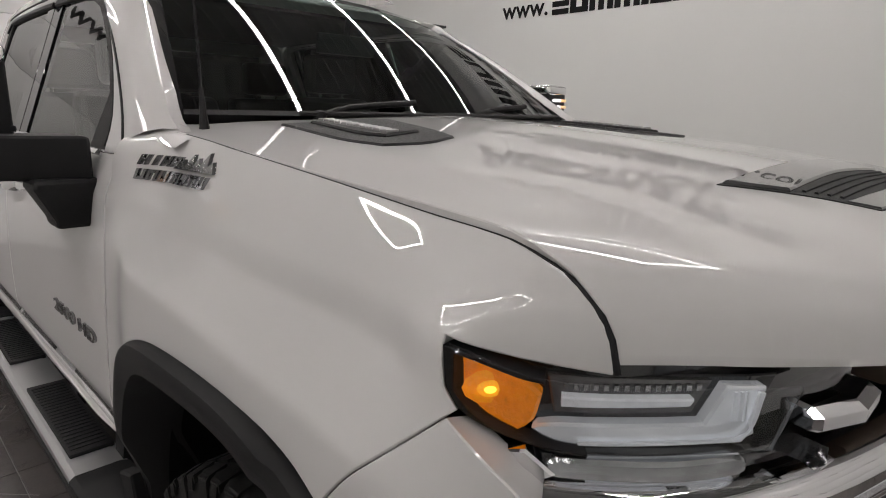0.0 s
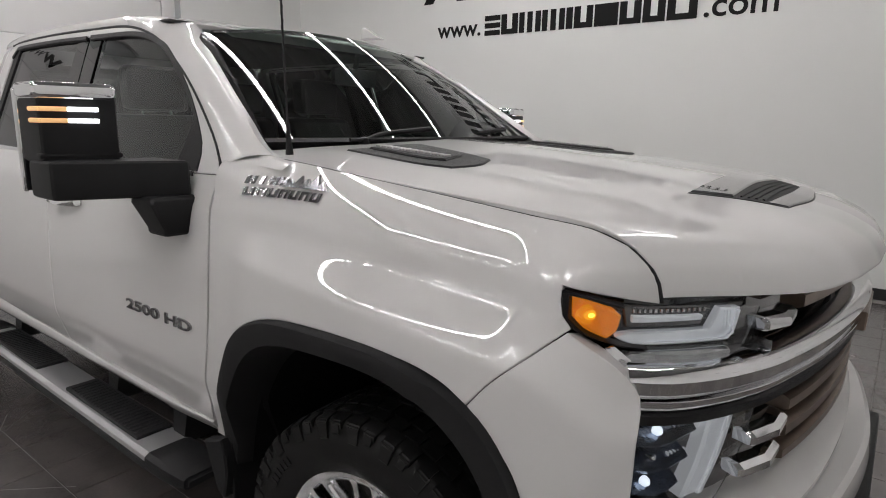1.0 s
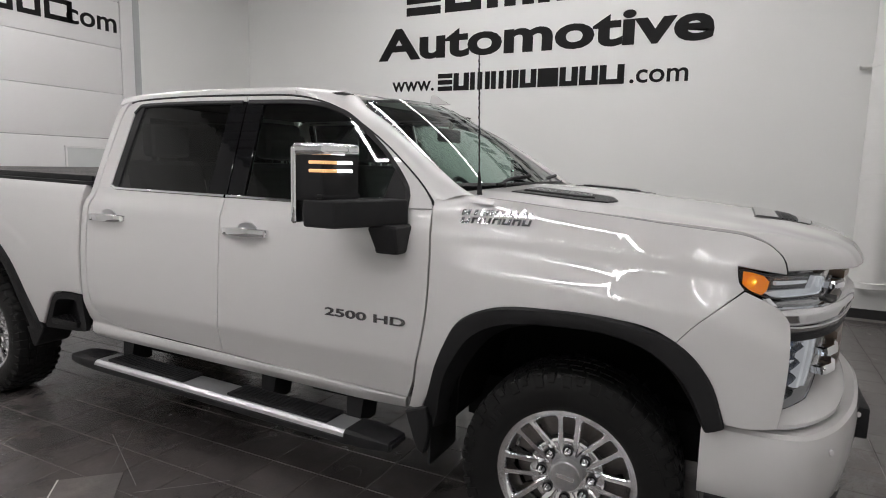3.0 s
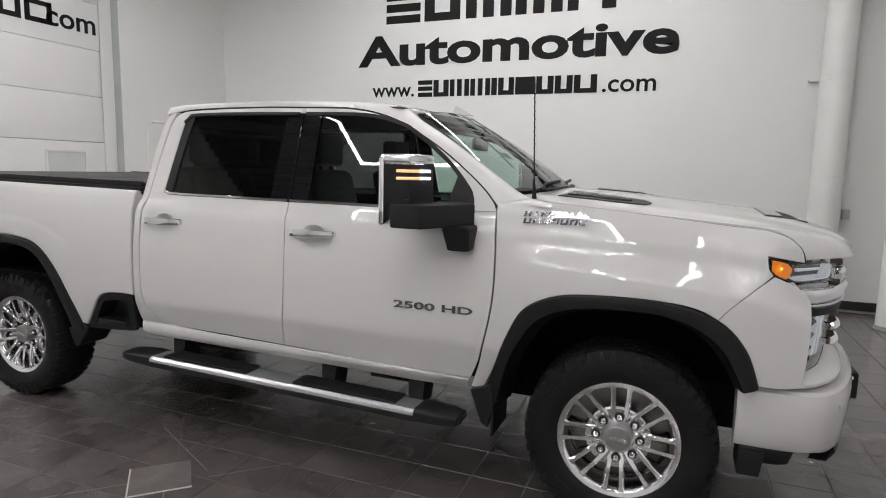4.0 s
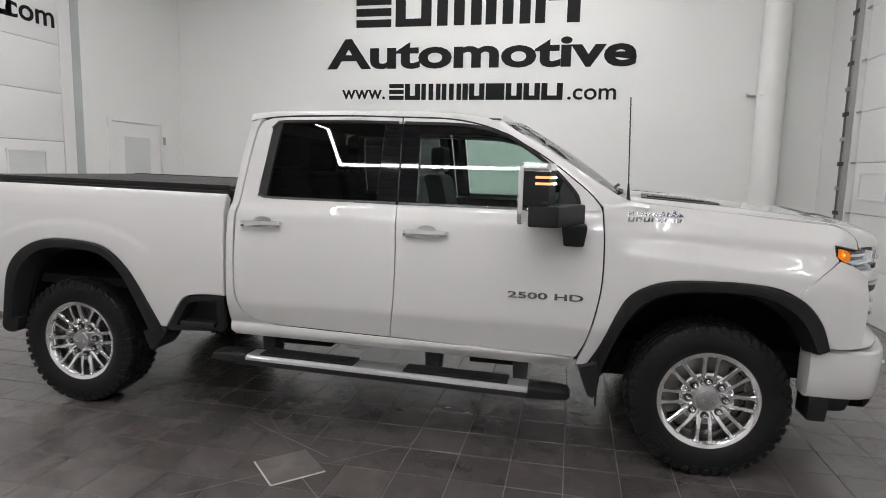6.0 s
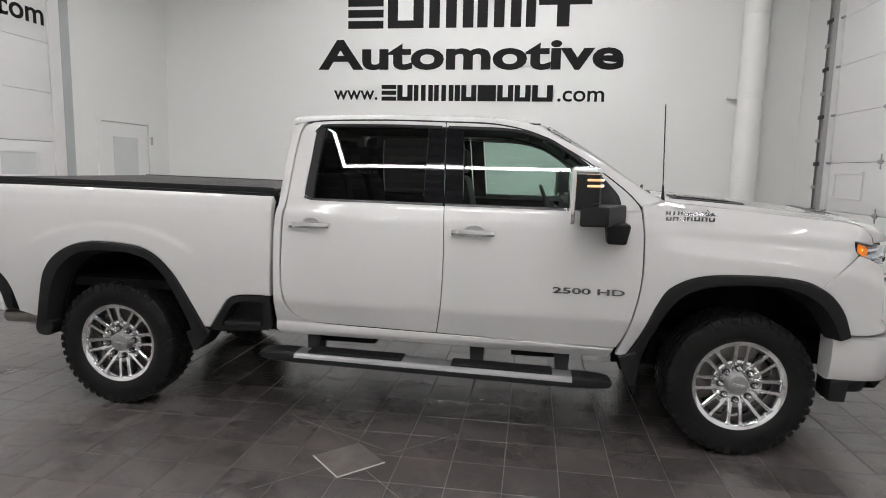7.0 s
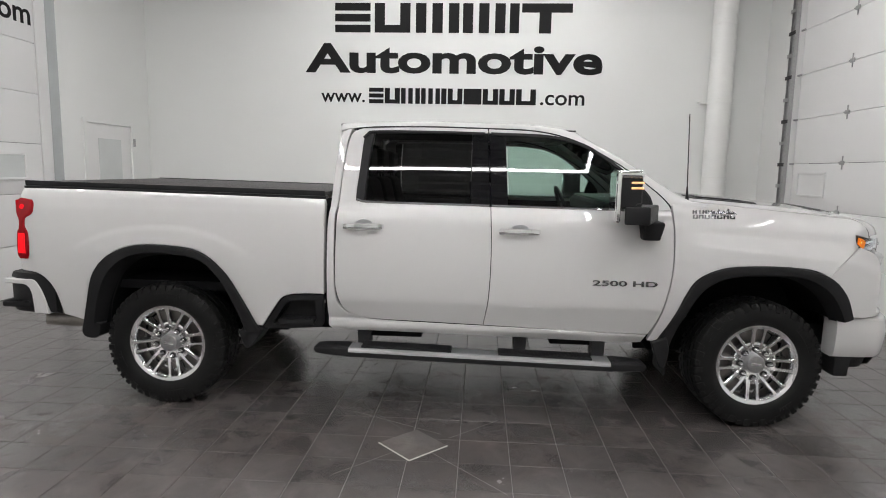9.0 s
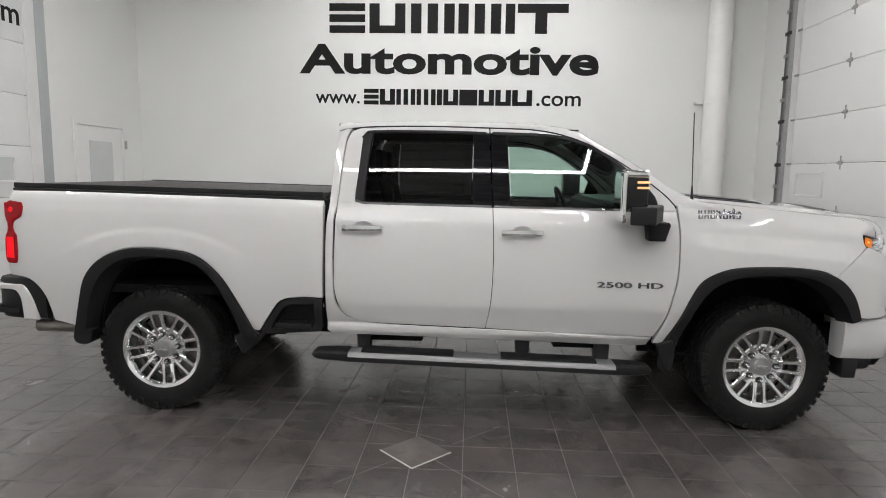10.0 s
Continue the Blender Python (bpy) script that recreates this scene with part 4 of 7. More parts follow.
both("mud_guard", sheet(loop([(3.40, 0.60), (3.345, 0.56), (3.38, 0.50), (3.46, 0.42), (3.52, 0.54)], [(3.52, 0.54), (3.40, 0.60)], step=0.03), field(lambda y, z: 0.01), 0.05, 0.006, 0.2), BLACK_PLASTIC)

# underside
chassis = bmesh.new()
for x0 in (0.48, 2 * XC - 0.58):
    box(x0, x0 + 0.10, -0.75, 4.9, 0.46, 0.62, 0.01, bm=chassis)
for y in (0.4, 1.2, 2.0, 2.9, 3.6, 4.6):
    box(0.5, 2 * XC - 0.5, y - 0.05, y + 0.05, 0.48, 0.58, bm=chassis)
part("chassis", chassis, DARK, truck)
part("cab_floor", box(0.10, 2 * XC - 0.10, 0.62, 2.84, 0.60, 0.66, 0.02), DARK, truck)
part("engine_bay", box(0.635, 2 * XC - 0.635, -0.72, 0.55, 0.55, 1.36, 0.02), DARK, truck)
part("firewall", box(0.08, 2 * XC - 0.08, 0.56, 0.615, 0.6, 1.49, 0.02), DARK, truck)
both("heat_shield", box(0.16, 0.30, 2.25, 2.70, 0.50, 0.56, 0.01), DARK)
both("heat_shield", box(0.18, 0.34, 1.02, 1.35, 0.48, 0.53, 0.01), DARK)
for y, d in ((0.0, 0.055), (4.035, 0.075)):
    part("axle", tube([(0.2, y, 0.42), (2 * XC - 0.2, y, 0.42)], d, 12), DARK, truck)
part("differential", lathe([(0.0, -0.16), (0.10, -0.13), (0.16, -0.05), (0.16, 0.05), (0.10, 0.13), (0.0, 0.16)], 20), DARK, truck, loc=(XC, 4.035, 0.42))
part("drive_shaft", tube([(XC, 4.0, 0.45), (XC, 1.2, 0.55)], 0.05, 12), DARK, truck)

# wheels
R = 0.430


def tyre_mesh():
    prof = [(0.268, -0.115), (0.285, -0.128), (0.32, -0.138), (0.36, -0.140), (0.395, -0.134), (0.414, -0.124), (0.422, -0.112), (0.425, 0.0), (0.422, 0.112), (0.395, 0.134), (0.32, 0.138), (0.268, 0.115)]
    bm = lathe(prof, 72)
    return bm


def tread_mesh():
    bm = bmesh.new()
    n = 46
    for k in range(n):
        for row, (a0, a1, skew) in enumerate(((-0.136, -0.088, 0.0), (-0.079, -0.036, 0.5), (-0.027, 0.027, 0.2), (0.036, 0.079, 0.6), (0.088, 0.136, 0.1))):
            t0 = 2 * math.pi * (k + skew) / n
            dt = 2 * math.pi / n * (0.62 if row in (0, 4) else 0.74)
            vs = []
            for r in (0.412, R):
                for t, a in ((t0, a0), (t0 + dt, a0 + (0.004 if row % 2 else -0.0)), (t0 + dt, a1), (t0, a1 - 0.003)):
                    rr = r - (0.010 if (row == 0 and a == a0) or (row == 4 and a == a1) else 0.0)
                    vs.append(bm.verts.new((a, rr * math.cos(t), rr * math.sin(t))))
            for f in ((4, 5, 6, 7), (0, 1, 5, 4), (1, 2, 6, 5), (2, 3, 7, 6), (3, 0, 4, 7)):
                bm.faces.new([vs[i] for i in f])
        # shoulder lug on both sidewalls
        for s in (-1, 1):
            t0 = 2 * math.pi * (k + 0.1) / n
            dt = 2 * math.pi / n * (0.60 if k % 2 else 0.42)
            lo = 0.372 if k % 2 else 0.388
            vs = [bm.verts.new((s * a, r * math.cos(t), r * math.sin(t))) for a, r in ((0.1395, lo), (0.1425, lo + 0.004), (0.138, 0.414), (0.128, 0.424)) for t in (t0, t0 + dt)]
            for i in range(3):
                bm.faces.new((vs[2 * i], vs[2 * i + 1], vs[2 * i + 3], vs[2 * i + 2]))
            for e in (0, 1):
                bm.faces.new([vs[2 * i + e] for i in range(4)])
    return fix(bm)


def sidewall_bars():
    """Raised marks on the sidewall, as plain bars."""
    bm = bmesh.new()
    for c, n, w in ((1.0, 9, 0.036), (4.0, 7, 0.040), (2.6, 5, 0.03), (5.4, 6, 0.03)):
        for k in range(n):
            t0 = c + k * 0.062
            vs = [bm.verts.new((-a, r * math.cos(t), r * math.sin(t))) for a in (0.138, 0.1425) for r, t in ((0.335, t0), (0.335 + w * 0.8, t0), (0.335 + w * 0.8, t0 + 0.042), (0.335, t0 + 0.042))]
            for f in ((4, 5, 6, 7), (0, 1, 5, 4), (1, 2, 6, 5), (2, 3, 7, 6), (3, 0, 4, 7)):
                bm.faces.new([vs[i] for i in f])
    return fix(bm)


def rim_mesh():
    return lathe([(0.268, 0.112), (0.262, 0.08), (0.235, 0.02), (0.228, -0.06), (0.240, -0.096), (0.244, -0.107), (0.250, -0.113), (0.262, -0.118), (0.272, -0.121), (0.2765, -0.114), (0.2725, -0.104), (0.262, -0.100), (0.262, 0.0), (0.272, 0.114), (0.268, 0.112)], 72)


def spoke_mesh(side):
    """One limb of a double spoke; side: +1 or -1, beside the slot that runs straight out from a lug."""
    bm = bmesh.new()
    rows = []
    for r, mid, half, front in ((0.080, 0.0195, 0.0170, -0.076), (0.112, 0.0280, 0.0140, -0.084), (0.132, 0.0300, 0.0128, -0.091), (0.150, 0.0310, 0.0120, -0.096), (0.180, 0.0325, 0.0112, -0.102), (0.215, 0.0340, 0.0110, -0.107), (0.232, 0.0355, 0.0122, -0.110), (0.242, 0.0378, 0.0155, -0.112), (0.249, 0.0405, 0.0220, -0.1135), (0.260, 0.0440, 0.0310, -0.115)):
        ring = []
        for w, x in ((-half - 0.001, -0.045), (-half, front + 0.010), (-half + 0.0015, front + 0.001), (half * 0.45, front), (half * 0.9, front + 0.006), (half + 0.004, front + 0.026), (half + 0.007, -0.045)):
            ring.append(bm.verts.new((x, side * (mid + w), math.sqrt(max(r * r - (mid + w) ** 2, 1e-6)))))
        rows.append(ring)
    for p, q in zip(rows, rows[1:]):
        for k in range(7):
            bm.faces.new((p[k], p[(k + 1) % 7], q[(k + 1) % 7], q[k]))
    bm.faces.new(rows[0])
    bm.faces.new(rows[-1])
    return fix(bm)


def pocket_mesh():
    """The pocket round a lug nut at the foot of a slot, a black disc standing in for its shade."""
    return lathe([(0.0, 0.004), (0.0165, 0.004), (0.0195, -0.001), (0.0205, -0.001), (0.0205, 0.022), (0.0, 0.022)], 20)


def lug_mesh():
    return lathe([(0.0, -0.034), (0.005, -0.0335), (0.0095, -0.030), (0.0118, -0.024), (0.0125, -0.010), (0.0150, -0.006), (0.0160, 0.004), (0.0, 0.004)], 16)


def shared(name, bm, material, smooth=35):
    ob = part(name, bm, material, smooth=smooth)
    me = ob.data
    bpy.data.objects.remove(ob)
    return me


T_TYRE, T_TREAD, T_MARK = shared("tyre", tyre_mesh(), RUBBER), shared("tread", tread_mesh(), RUBBER, 20), [shared("sidewall_mark", b, RUBBER, 20) for b in islands(sidewall_bars())]
T_RIM, T_SPOKE_A, T_SPOKE_B, T_LUG = shared("rim", rim_mesh(), POLISHED), shared("spoke", spoke_mesh(1), POLISHED, 24), shared("spoke", spoke_mesh(-1), POLISHED, 24), shared("lug_nut", lug_mesh(), CHROME)
T_POCKET = shared("lug_pocket", pocket_mesh(), BLACK_PLASTIC)
T_HUB = shared("hub", lathe([(0.0, -0.070), (0.060, -0.070), (0.076, -0.072), (0.118, -0.080), (0.134, -0.083), (0.146, -0.078), (0.152, -0.062), (0.155, -0.03), (0.0, -0.03)], 48), POLISHED)
T_CAP = shared("centre_cap", lathe([(0.0, -0.112), (0.045, -0.111), (0.056, -0.109), (0.061, -0.103), (0.063, -0.06), (0.0, -0.06)], 36), GALV)
T_EMBLEM = shared("emblem", box(-0.1155, -0.111, -0.036, 0.036, -0.009, 0.009, 0.0015, 1), CHROME)
T_DISC = shared("brake_disc", lathe([(0.0, -0.010), (0.09, -0.008), (0.11, 0.012), (0.205, 0.014), (0.226, 0.02), (0.226, 0.055), (0.0, 0.06)], 48), EXHAUST)
for y, lean in ((0.0, 3.0), (4.035, 0.0)):
    for far in (False, True):
        x = 2 * XC - 0.142 if far else 0.142
        spin = 180.0 if far else 0.0
        turn = pose(0, 0, 0, 0, 0, spin + lean)
        c = Vector((x, y, R))

        wheel = part("wheel", T_TYRE, None, truck, "black all-terrain tyre on a polished alloy wheel")
        wheel.matrix_basis = Matrix.Translation(c) @ turn

        def sub(name, me, roll=0.0, off=(0, 0, 0), label=""):
            ob = new(name, me)
            ob.parent = wheel
            ob.matrix_basis = pose(0, 0, 0, roll) @ Matrix.Translation(off)
            if label:
                ob["label"] = label
            return ob

        sub("tread", T_TREAD)
        for me in T_MARK:
            sub("sidewall_mark", me, 20 if y else 75)
        sub("rim", T_RIM, 0, (0, 0, 0), "polished alloy rim")
        sub("hub", T_HUB)
        sub("brake_disc", T_DISC)
        sub("centre_cap", T_CAP, 0, (0, 0, 0), "grey centre cap")
        sub("emblem", T_EMBLEM, 8)
        for k in range(8):
            roll = k * 45 + (-9 if y else 1.5)
            sub("spoke", T_SPOKE_A, roll)
            sub("spoke", T_SPOKE_B, roll)
            sub("lug_pocket", T_POCKET, roll, (-0.0880, 0.0, 0.098))
            sub("lug_nut", T_LUG, roll, (-0.0865, 0.0, 0.098), "chrome lug nut cap")

# running boards
def board(y0, y1, prof):
    bm = bmesh.new()
    rows = [[bm.verts.new((x, y, z)) for x, z in prof] for y in (y0, y1)]
    for k in range(len(prof)):
        bm.faces.new((rows[0][k], rows[0][(k + 1) % len(prof)], rows[1][(k + 1) % len(prof)], rows[1][k]))
    bm.faces.new(rows[0])
    bm.faces.new(rows[1])
    return fix(bm)


RAKE = 0.02
bar_prof = [(-0.066, 0.385), (-0.070, 0.400), (-0.066, 0.420), (-0.050, 0.432), (0.075, 0.432), (0.100, 0.424), (0.105, 0.400), (0.09, 0.382), (-0.05, 0.376)]


def raked(bm):
    for v in bm.verts:
        v.co.z += RAKE * (v.co.y - 0.73)
    return bm


boards = both("running_board", raked(board(0.95, 2.75, bar_prof)), BRUSHED, label="brushed steel running board with black pads")
pair("lower_skirt", raked(box(-0.0735, -0.055, 0.955, 2.745, 0.373, 0.405, 0.004, 1)), BLACK_PLASTIC, boards, "dark lower edge")
for y0, y1, end in ((0.735, 0.972, 0.735), (2.728, 2.972, 2.972)):
    bm = board(y0, y1, [(x * 1.05 - 0.003, z + (0.006 if z > 0.4 else -0.006)) for x, z in bar_prof])
    bmesh.ops.subdivide_edges(bm, edges=[e for e in bm.edges if abs(e.verts[0].co.y - e.verts[1].co.y) > 0.1], cuts=4)
    for v in bm.verts:
        f = max(0.0, 1 - abs(v.co.y - end) / 0.2)
        v.co.x += (0.017 - v.co.x) * 0.22 * f * f
        v.co.z += (0.404 - v.co.z) * 0.35 * f * f
    bmesh.ops.bevel(bm, geom=[e for e in bm.edges if all(abs(v.co.y - end) < 0.001 for v in e.verts)], offset=0.012, segments=3, affect="EDGES")
    pair("end_cap", raked(fix(bm)), BLACK_PLASTIC, boards, "black end cap")
for y0, y1 in ((2.03, 2.645), (1.09, 1.715)):
    pair("step_pad", raked(box(-0.040, 0.094, y0, y1, 0.428, 0.445, 0.005)), BLACK_PLASTIC, boards, "ribbed black step pad")
    ribs = bmesh.new()
    for k in range(22):
        yy = y0 + 0.035 + k * (y1 - y0 - 0.07) / 21
        box(-0.030, 0.08, yy - 0.006, yy + 0.006, 0.4445, 0.448, bm=ribs)
    for rib in islands(raked(ribs)):
        pair("pad_rib", rib, BLACK_PLASTIC, boards)
for y in (2.65, 1.565, 1.03):
    bm = box(0.105, 0.24, y - 0.05, y + 0.05, 0.40, 0.56)
    for v in bm.verts:
        if v.co.z < 0.45:
            v.co.y += (y - v.co.y) * 0.25
            v.co.x -= 0.02
    pair("bracket", raked(bm), BLACK_PLASTIC, boards)
part("frame_strut", tube([(0.12, 0.66, 0.47), (0.5, 0.66, 0.50)], 0.02, 8), DARK, truck)

# door handles
for y, z, doors in ((1.595, 1.285, doors_f), (2.635, 1.297, doors_r)):
    rows = []
    for k, (dy, out, hz) in enumerate(((-0.135, 0.010, 0.014), (-0.125, 0.026, 0.019), (-0.09, 0.040, 0.021), (0.0, 0.046, 0.024), (0.09, 0.040, 0.021), (0.125, 0.026, 0.019), (0.135, 0.010, 0.014))):
        x = cab_x(y + dy, z) - out
        rows.append([Vector((x + 0.014, y + dy, z - hz)), Vector((x + 0.002, y + dy, z - hz * 0.8)), Vector((x, y + dy, z)), Vector((x + 0.002, y + dy, z + hz * 0.8)), Vector((x + 0.014, y + dy, z + hz)), Vector((x + 0.014, y + dy, z - hz))])
    hb = ribbon(rows)
    hb.verts.ensure_lookup_table()
    hb.faces.new([hb.verts[k] for k in range(5)])
    pair("door_handle", fix(hb), CHROME, doors, "chrome pull handle")
    cup = lathe([(0.0, 0.0), (0.05, 0.0), (0.07, -0.003), (0.072, 0.004)], 28)
    turned(cup, Matrix.Translation((cab_x(y, z) - 0.001, y, z + 0.004)) @ Matrix.Diagonal((1, 0.95, 0.62, 1)))
    pair("handle_cup", cup, BRUSHED, doors, "grey handle recess")
    pair("handle_end", box(cab_x(y, z) - 0.03, cab_x(y, z) + 0.004, y + 0.10, y + 0.138, z - 0.02, z + 0.018, 0.007), CHROME, doors)

# badges
def side_letters(text, y_right, width, height, z, fn, depth):
    """Raised letters on the near side, reading towards the front."""
    bm = letters(text, 0.1, depth, 0.0022, (width, height))
    for v in bm.verts:
        y, zz, d = y_right + width - v.co.x, z + v.co.y, v.co.z
        v.co = Vector((fn(y, zz) - 0.003 - d, y, zz))
    return fix(bm)


badge = side_letters("2500 HD", 0.69, 0.42, 0.037, 0.944, cab_x, 0.006)
for b in islands(badge):
    part("badge_letter", b, DARK_CHROME, doors_f[0], "raised dark chrome model number", smooth=0)
far_badge = letters("2500 HD", 0.1, 0.006, 0.0022, (0.42, 0.037))
for v in far_badge.verts:
    y, zz = 0.69 + v.co.x, 0.942 + v.co.y
    v.co = Vector((2 * XC - cab_x(y, zz) + 0.003 + v.co.z, y, zz))
for b in islands(fix(far_badge)):
    part("badge_letter", b, DARK_CHROME, doors_f[1], "raised dark chrome model number", smooth=0)


def wing_bars():
    """The trim emblem on the wing as plain raised bars with a peaked strip."""
    bm = bmesh.new()
    def bar(y0, y1, z0, z1):
        lean = 0.004
        vs = []
        for out in (0.002, -0.007):
            for y, z in ((y0, z0), (y1, z0), (y1 - lean, z1), (y0 - lean, z1)):
                vs.append(bm.verts.new((fender_x(y, z) + out, y, z)))
        for f in ((4, 5, 6, 7), (0, 1, 5, 4), (1, 2, 6, 5), (2, 3, 7, 6), (3, 0, 4, 7)):
            bm.faces.new([vs[i] for i in f])
    for k in range(4):
        y1 = 0.475 - k * 0.036
        if k != 1:
            bar(y1 - 0.029, y1 - 0.021, 1.428, 1.450)
            bar(y1 - 0.009, y1, 1.428, 1.450)
            bar(y1 - 0.021, y1 - 0.009, 1.436, 1.442)
        else:
            bar(y1 - 0.02, y1 - 0.010, 1.428, 1.450)
    for k in range(7):
        y1 = 0.475 - k * 0.0415
        bar(y1 - 0.009, y1, 1.396, 1.419)
        bar(y1 - 0.033, y1 - 0.024, 1.396, 1.419)
        bar(y1 - 0.024, y1 - 0.009, 1.396 + (0.016 if k % 2 else 0.0), 1.403 + (0.016 if k % 2 else 0.0))
    for k, (a, h) in enumerate(((0.325, 0.018), (0.29, 0.030), (0.262, 0.024), (0.228, 0.036), (0.20, 0.020))):
        vs = []
        for out in (0.002, -0.008):
            for y, z in ((a + 0.024, 1.426), (a - 0.024, 1.426), (a - 0.002, 1.428 + h)):
                vs.append(bm.verts.new((fender_x(y, z) + out, y, z)))
        for f in ((3, 4, 5), (0, 1, 4, 3), (1, 2, 5, 4), (2, 0, 3, 5)):
            bm.faces.new([vs[i] for i in f])
    return fix(bm)


for b in islands(wing_bars()):
    pair("badge_bar", b, DARK_CHROME, wings, "raised chrome trim emblem", smooth=0)

# side mirrors
def mirror(flip):
    def put(name, bm, material, parent, label=""):
        return part(name, mirrored(bm, XC) if flip else bm, material, parent, label)

    arm = box(-0.312, 0.02, 0.80, 0.955, 1.372, 1.482, 0.016, 3)
    for v in arm.verts:
        if v.co.x > -0.15:
            v.co.y -= 0.10 * (v.co.x + 0.15) / 0.17 * (1 if v.co.y < 0.9 else 0.6)
        else:
            v.co.y += 0.045 * (-0.15 - v.co.x) / 0.175
    ob = put("side_mirror", arm, BLACK_PLASTIC, truck, "tall black towing mirror with chrome cap and lit indicator bars")
    head = box(-0.306, -0.105, 0.868, 1.035, 1.474, 1.665, 0.014, 3)
    cap = box(-0.316, -0.102, 0.862, 1.045, 1.650, 1.699, 0.022, 4)
    back = box(-0.318, -0.10, 1.022, 1.048, 1.385, 1.685, 0.010, 3)
    lip = box(-0.312, -0.10, 0.866, 0.90, 1.486, 1.502, 0.006)
    for bm in (head, cap, lip):
        for v in bm.verts:
            if v.co.y < 0.96:
                v.co.y += 0.035 * max(0.0, (-0.16 - v.co.x) / 0.17)
    put("head", head, BLACK_PLASTIC, ob)
    put("chrome_cap", cap, CHROME, ob, "chrome mirror cap")
    put("chrome_back", back, CHROME, ob, "chrome outer shell")
    put("lip", lip, BLACK_PLASTIC, ob)
    put("mirror_glass", box(-0.29, -0.115, 1.046, 1.051, 1.41, 1.66, 0.002, 1), CHROME, ob)
    for z in (1.625, 1.593):
        for (x0, x1, m, n) in ((-0.305, -0.238, AMBER_BAR, "indicator_bar"), (-0.237, -0.160, LED, "marker_bar")):
            bm = box(x0, x1, 0.860, 0.876, z - 0.0065, z + 0.0065, 0.003, 1)
            for v in bm.verts:
                v.co.y += 0.035 * max(0.0, (-0.16 - v.co.x) / 0.17)
            put(n, bm, m, ob, "lit amber bar" if m is AMBER_BAR else "lit white bar")
        put("indicator_end", box(-0.309, -0.300, 0.894, 0.965, z - 0.0065, z + 0.0065, 0.003, 1), AMBER_BAR, ob, "lit amber bar")
    foot = box(-0.115, 0.05, 0.690, 0.825, 1.255, 1.378, 0.022, 3)
    for v in foot.verts:
        if v.co.z < 1.30:
            v.co.x += (0.0 - v.co.x) * 0.35
            v.co.y += (0.76 - v.co.y) * 0.15
    put("foot", foot, BLACK_PLASTIC, ob)
    sail = loop([(0.735, 1.44), (0.745, 1.52), (0.835, 1.605)], [(0.835, 1.605), (0.875, 1.44)], [(0.875, 1.44), (0.735, 1.44)], step=0.03)
    put("sail_panel", sheet(sail, field(deeper(cab_x, 0.004)), 0.05, 0.003, 0.02), BLACK_PLASTIC, ob)
    return ob


mirror(False)
mirror(True)


# ---- the front ----
def wrap(path, out=0.0, lean=0.0, z0=1.0):
    """A surface standing on a line in plan: (along, z) -> point and outward normal (to the right of the way from near side to middle)."""
    p = np.array(spl(path, 0.01))
    s = np.r_[0, np.cumsum(np.linalg.norm(np.diff(p, axis=0), axis=1))]

    def surf(a, z):
        q = np.array([np.interp(a, s, p[:, 0]), np.interp(a, s, p[:, 1])])
        d = np.array([np.interp(a + 0.01, s, p[:, 0]) - np.interp(a - 0.01, s, p[:, 0]), np.interp(a + 0.01, s, p[:, 1]) - np.interp(a - 0.01, s, p[:, 1])])
        d /= max(np.linalg.norm(d), 1e-9)
        n = np.array([d[1], -d[0]])
        q = q + n * (out + lean * (z - z0))
        return Vector((q[0], q[1], z)), Vector((n[0], n[1], -lean)).normalized()

    return surf, float(s[-1])


def rect(a0, a1, z0, z1, step=0.02):
    return loop([(a0, z0), (a1, z0)], [(a1, z0), (a1, z1)], [(a1, z1), (a0, z1)], [(a0, z1), (a0, z0)], step=step)


PALE_GUIDE = mat("pale_guide", (0.66, 0.68, 0.70), 0.16, metal=0.6, vary=0.15, scale=30, coat=1.0, emit=0.26, ecol=(0.9, 0.95, 1.0))
LAMP_GREY = mat("lamp_reflector", (0.16, 0.16, 0.165), 0.2, metal=0.6, vary=0.35, scale=60, bump=0.3, bscale=140)
LAMP = [(0.010, -0.545), (0.022, -0.60), (0.065, -0.675), (0.130, -0.742), (0.215, -0.812), (0.262, -0.842)]
back_s, L = wrap(LAMP, -0.045)
mid_s, _ = wrap(LAMP, -0.020)
bulb_s, _ = wrap(LAMP, -0.012)
lens_s, _ = wrap(LAMP, -0.004)
edge = loop([(0.0, 1.310), (0.05, 1.304), (0.12, 1.289), (L, 1.279)], [(L, 1.279), (L - 0.03, 1.208)], [(L - 0.03, 1.208), (0.17, 1.206), (0.10, 1.216), (0.03, 1.235), (0.004, 1.255)], [(0.004, 1.255), (0.0, 1.31)], step=0.02)


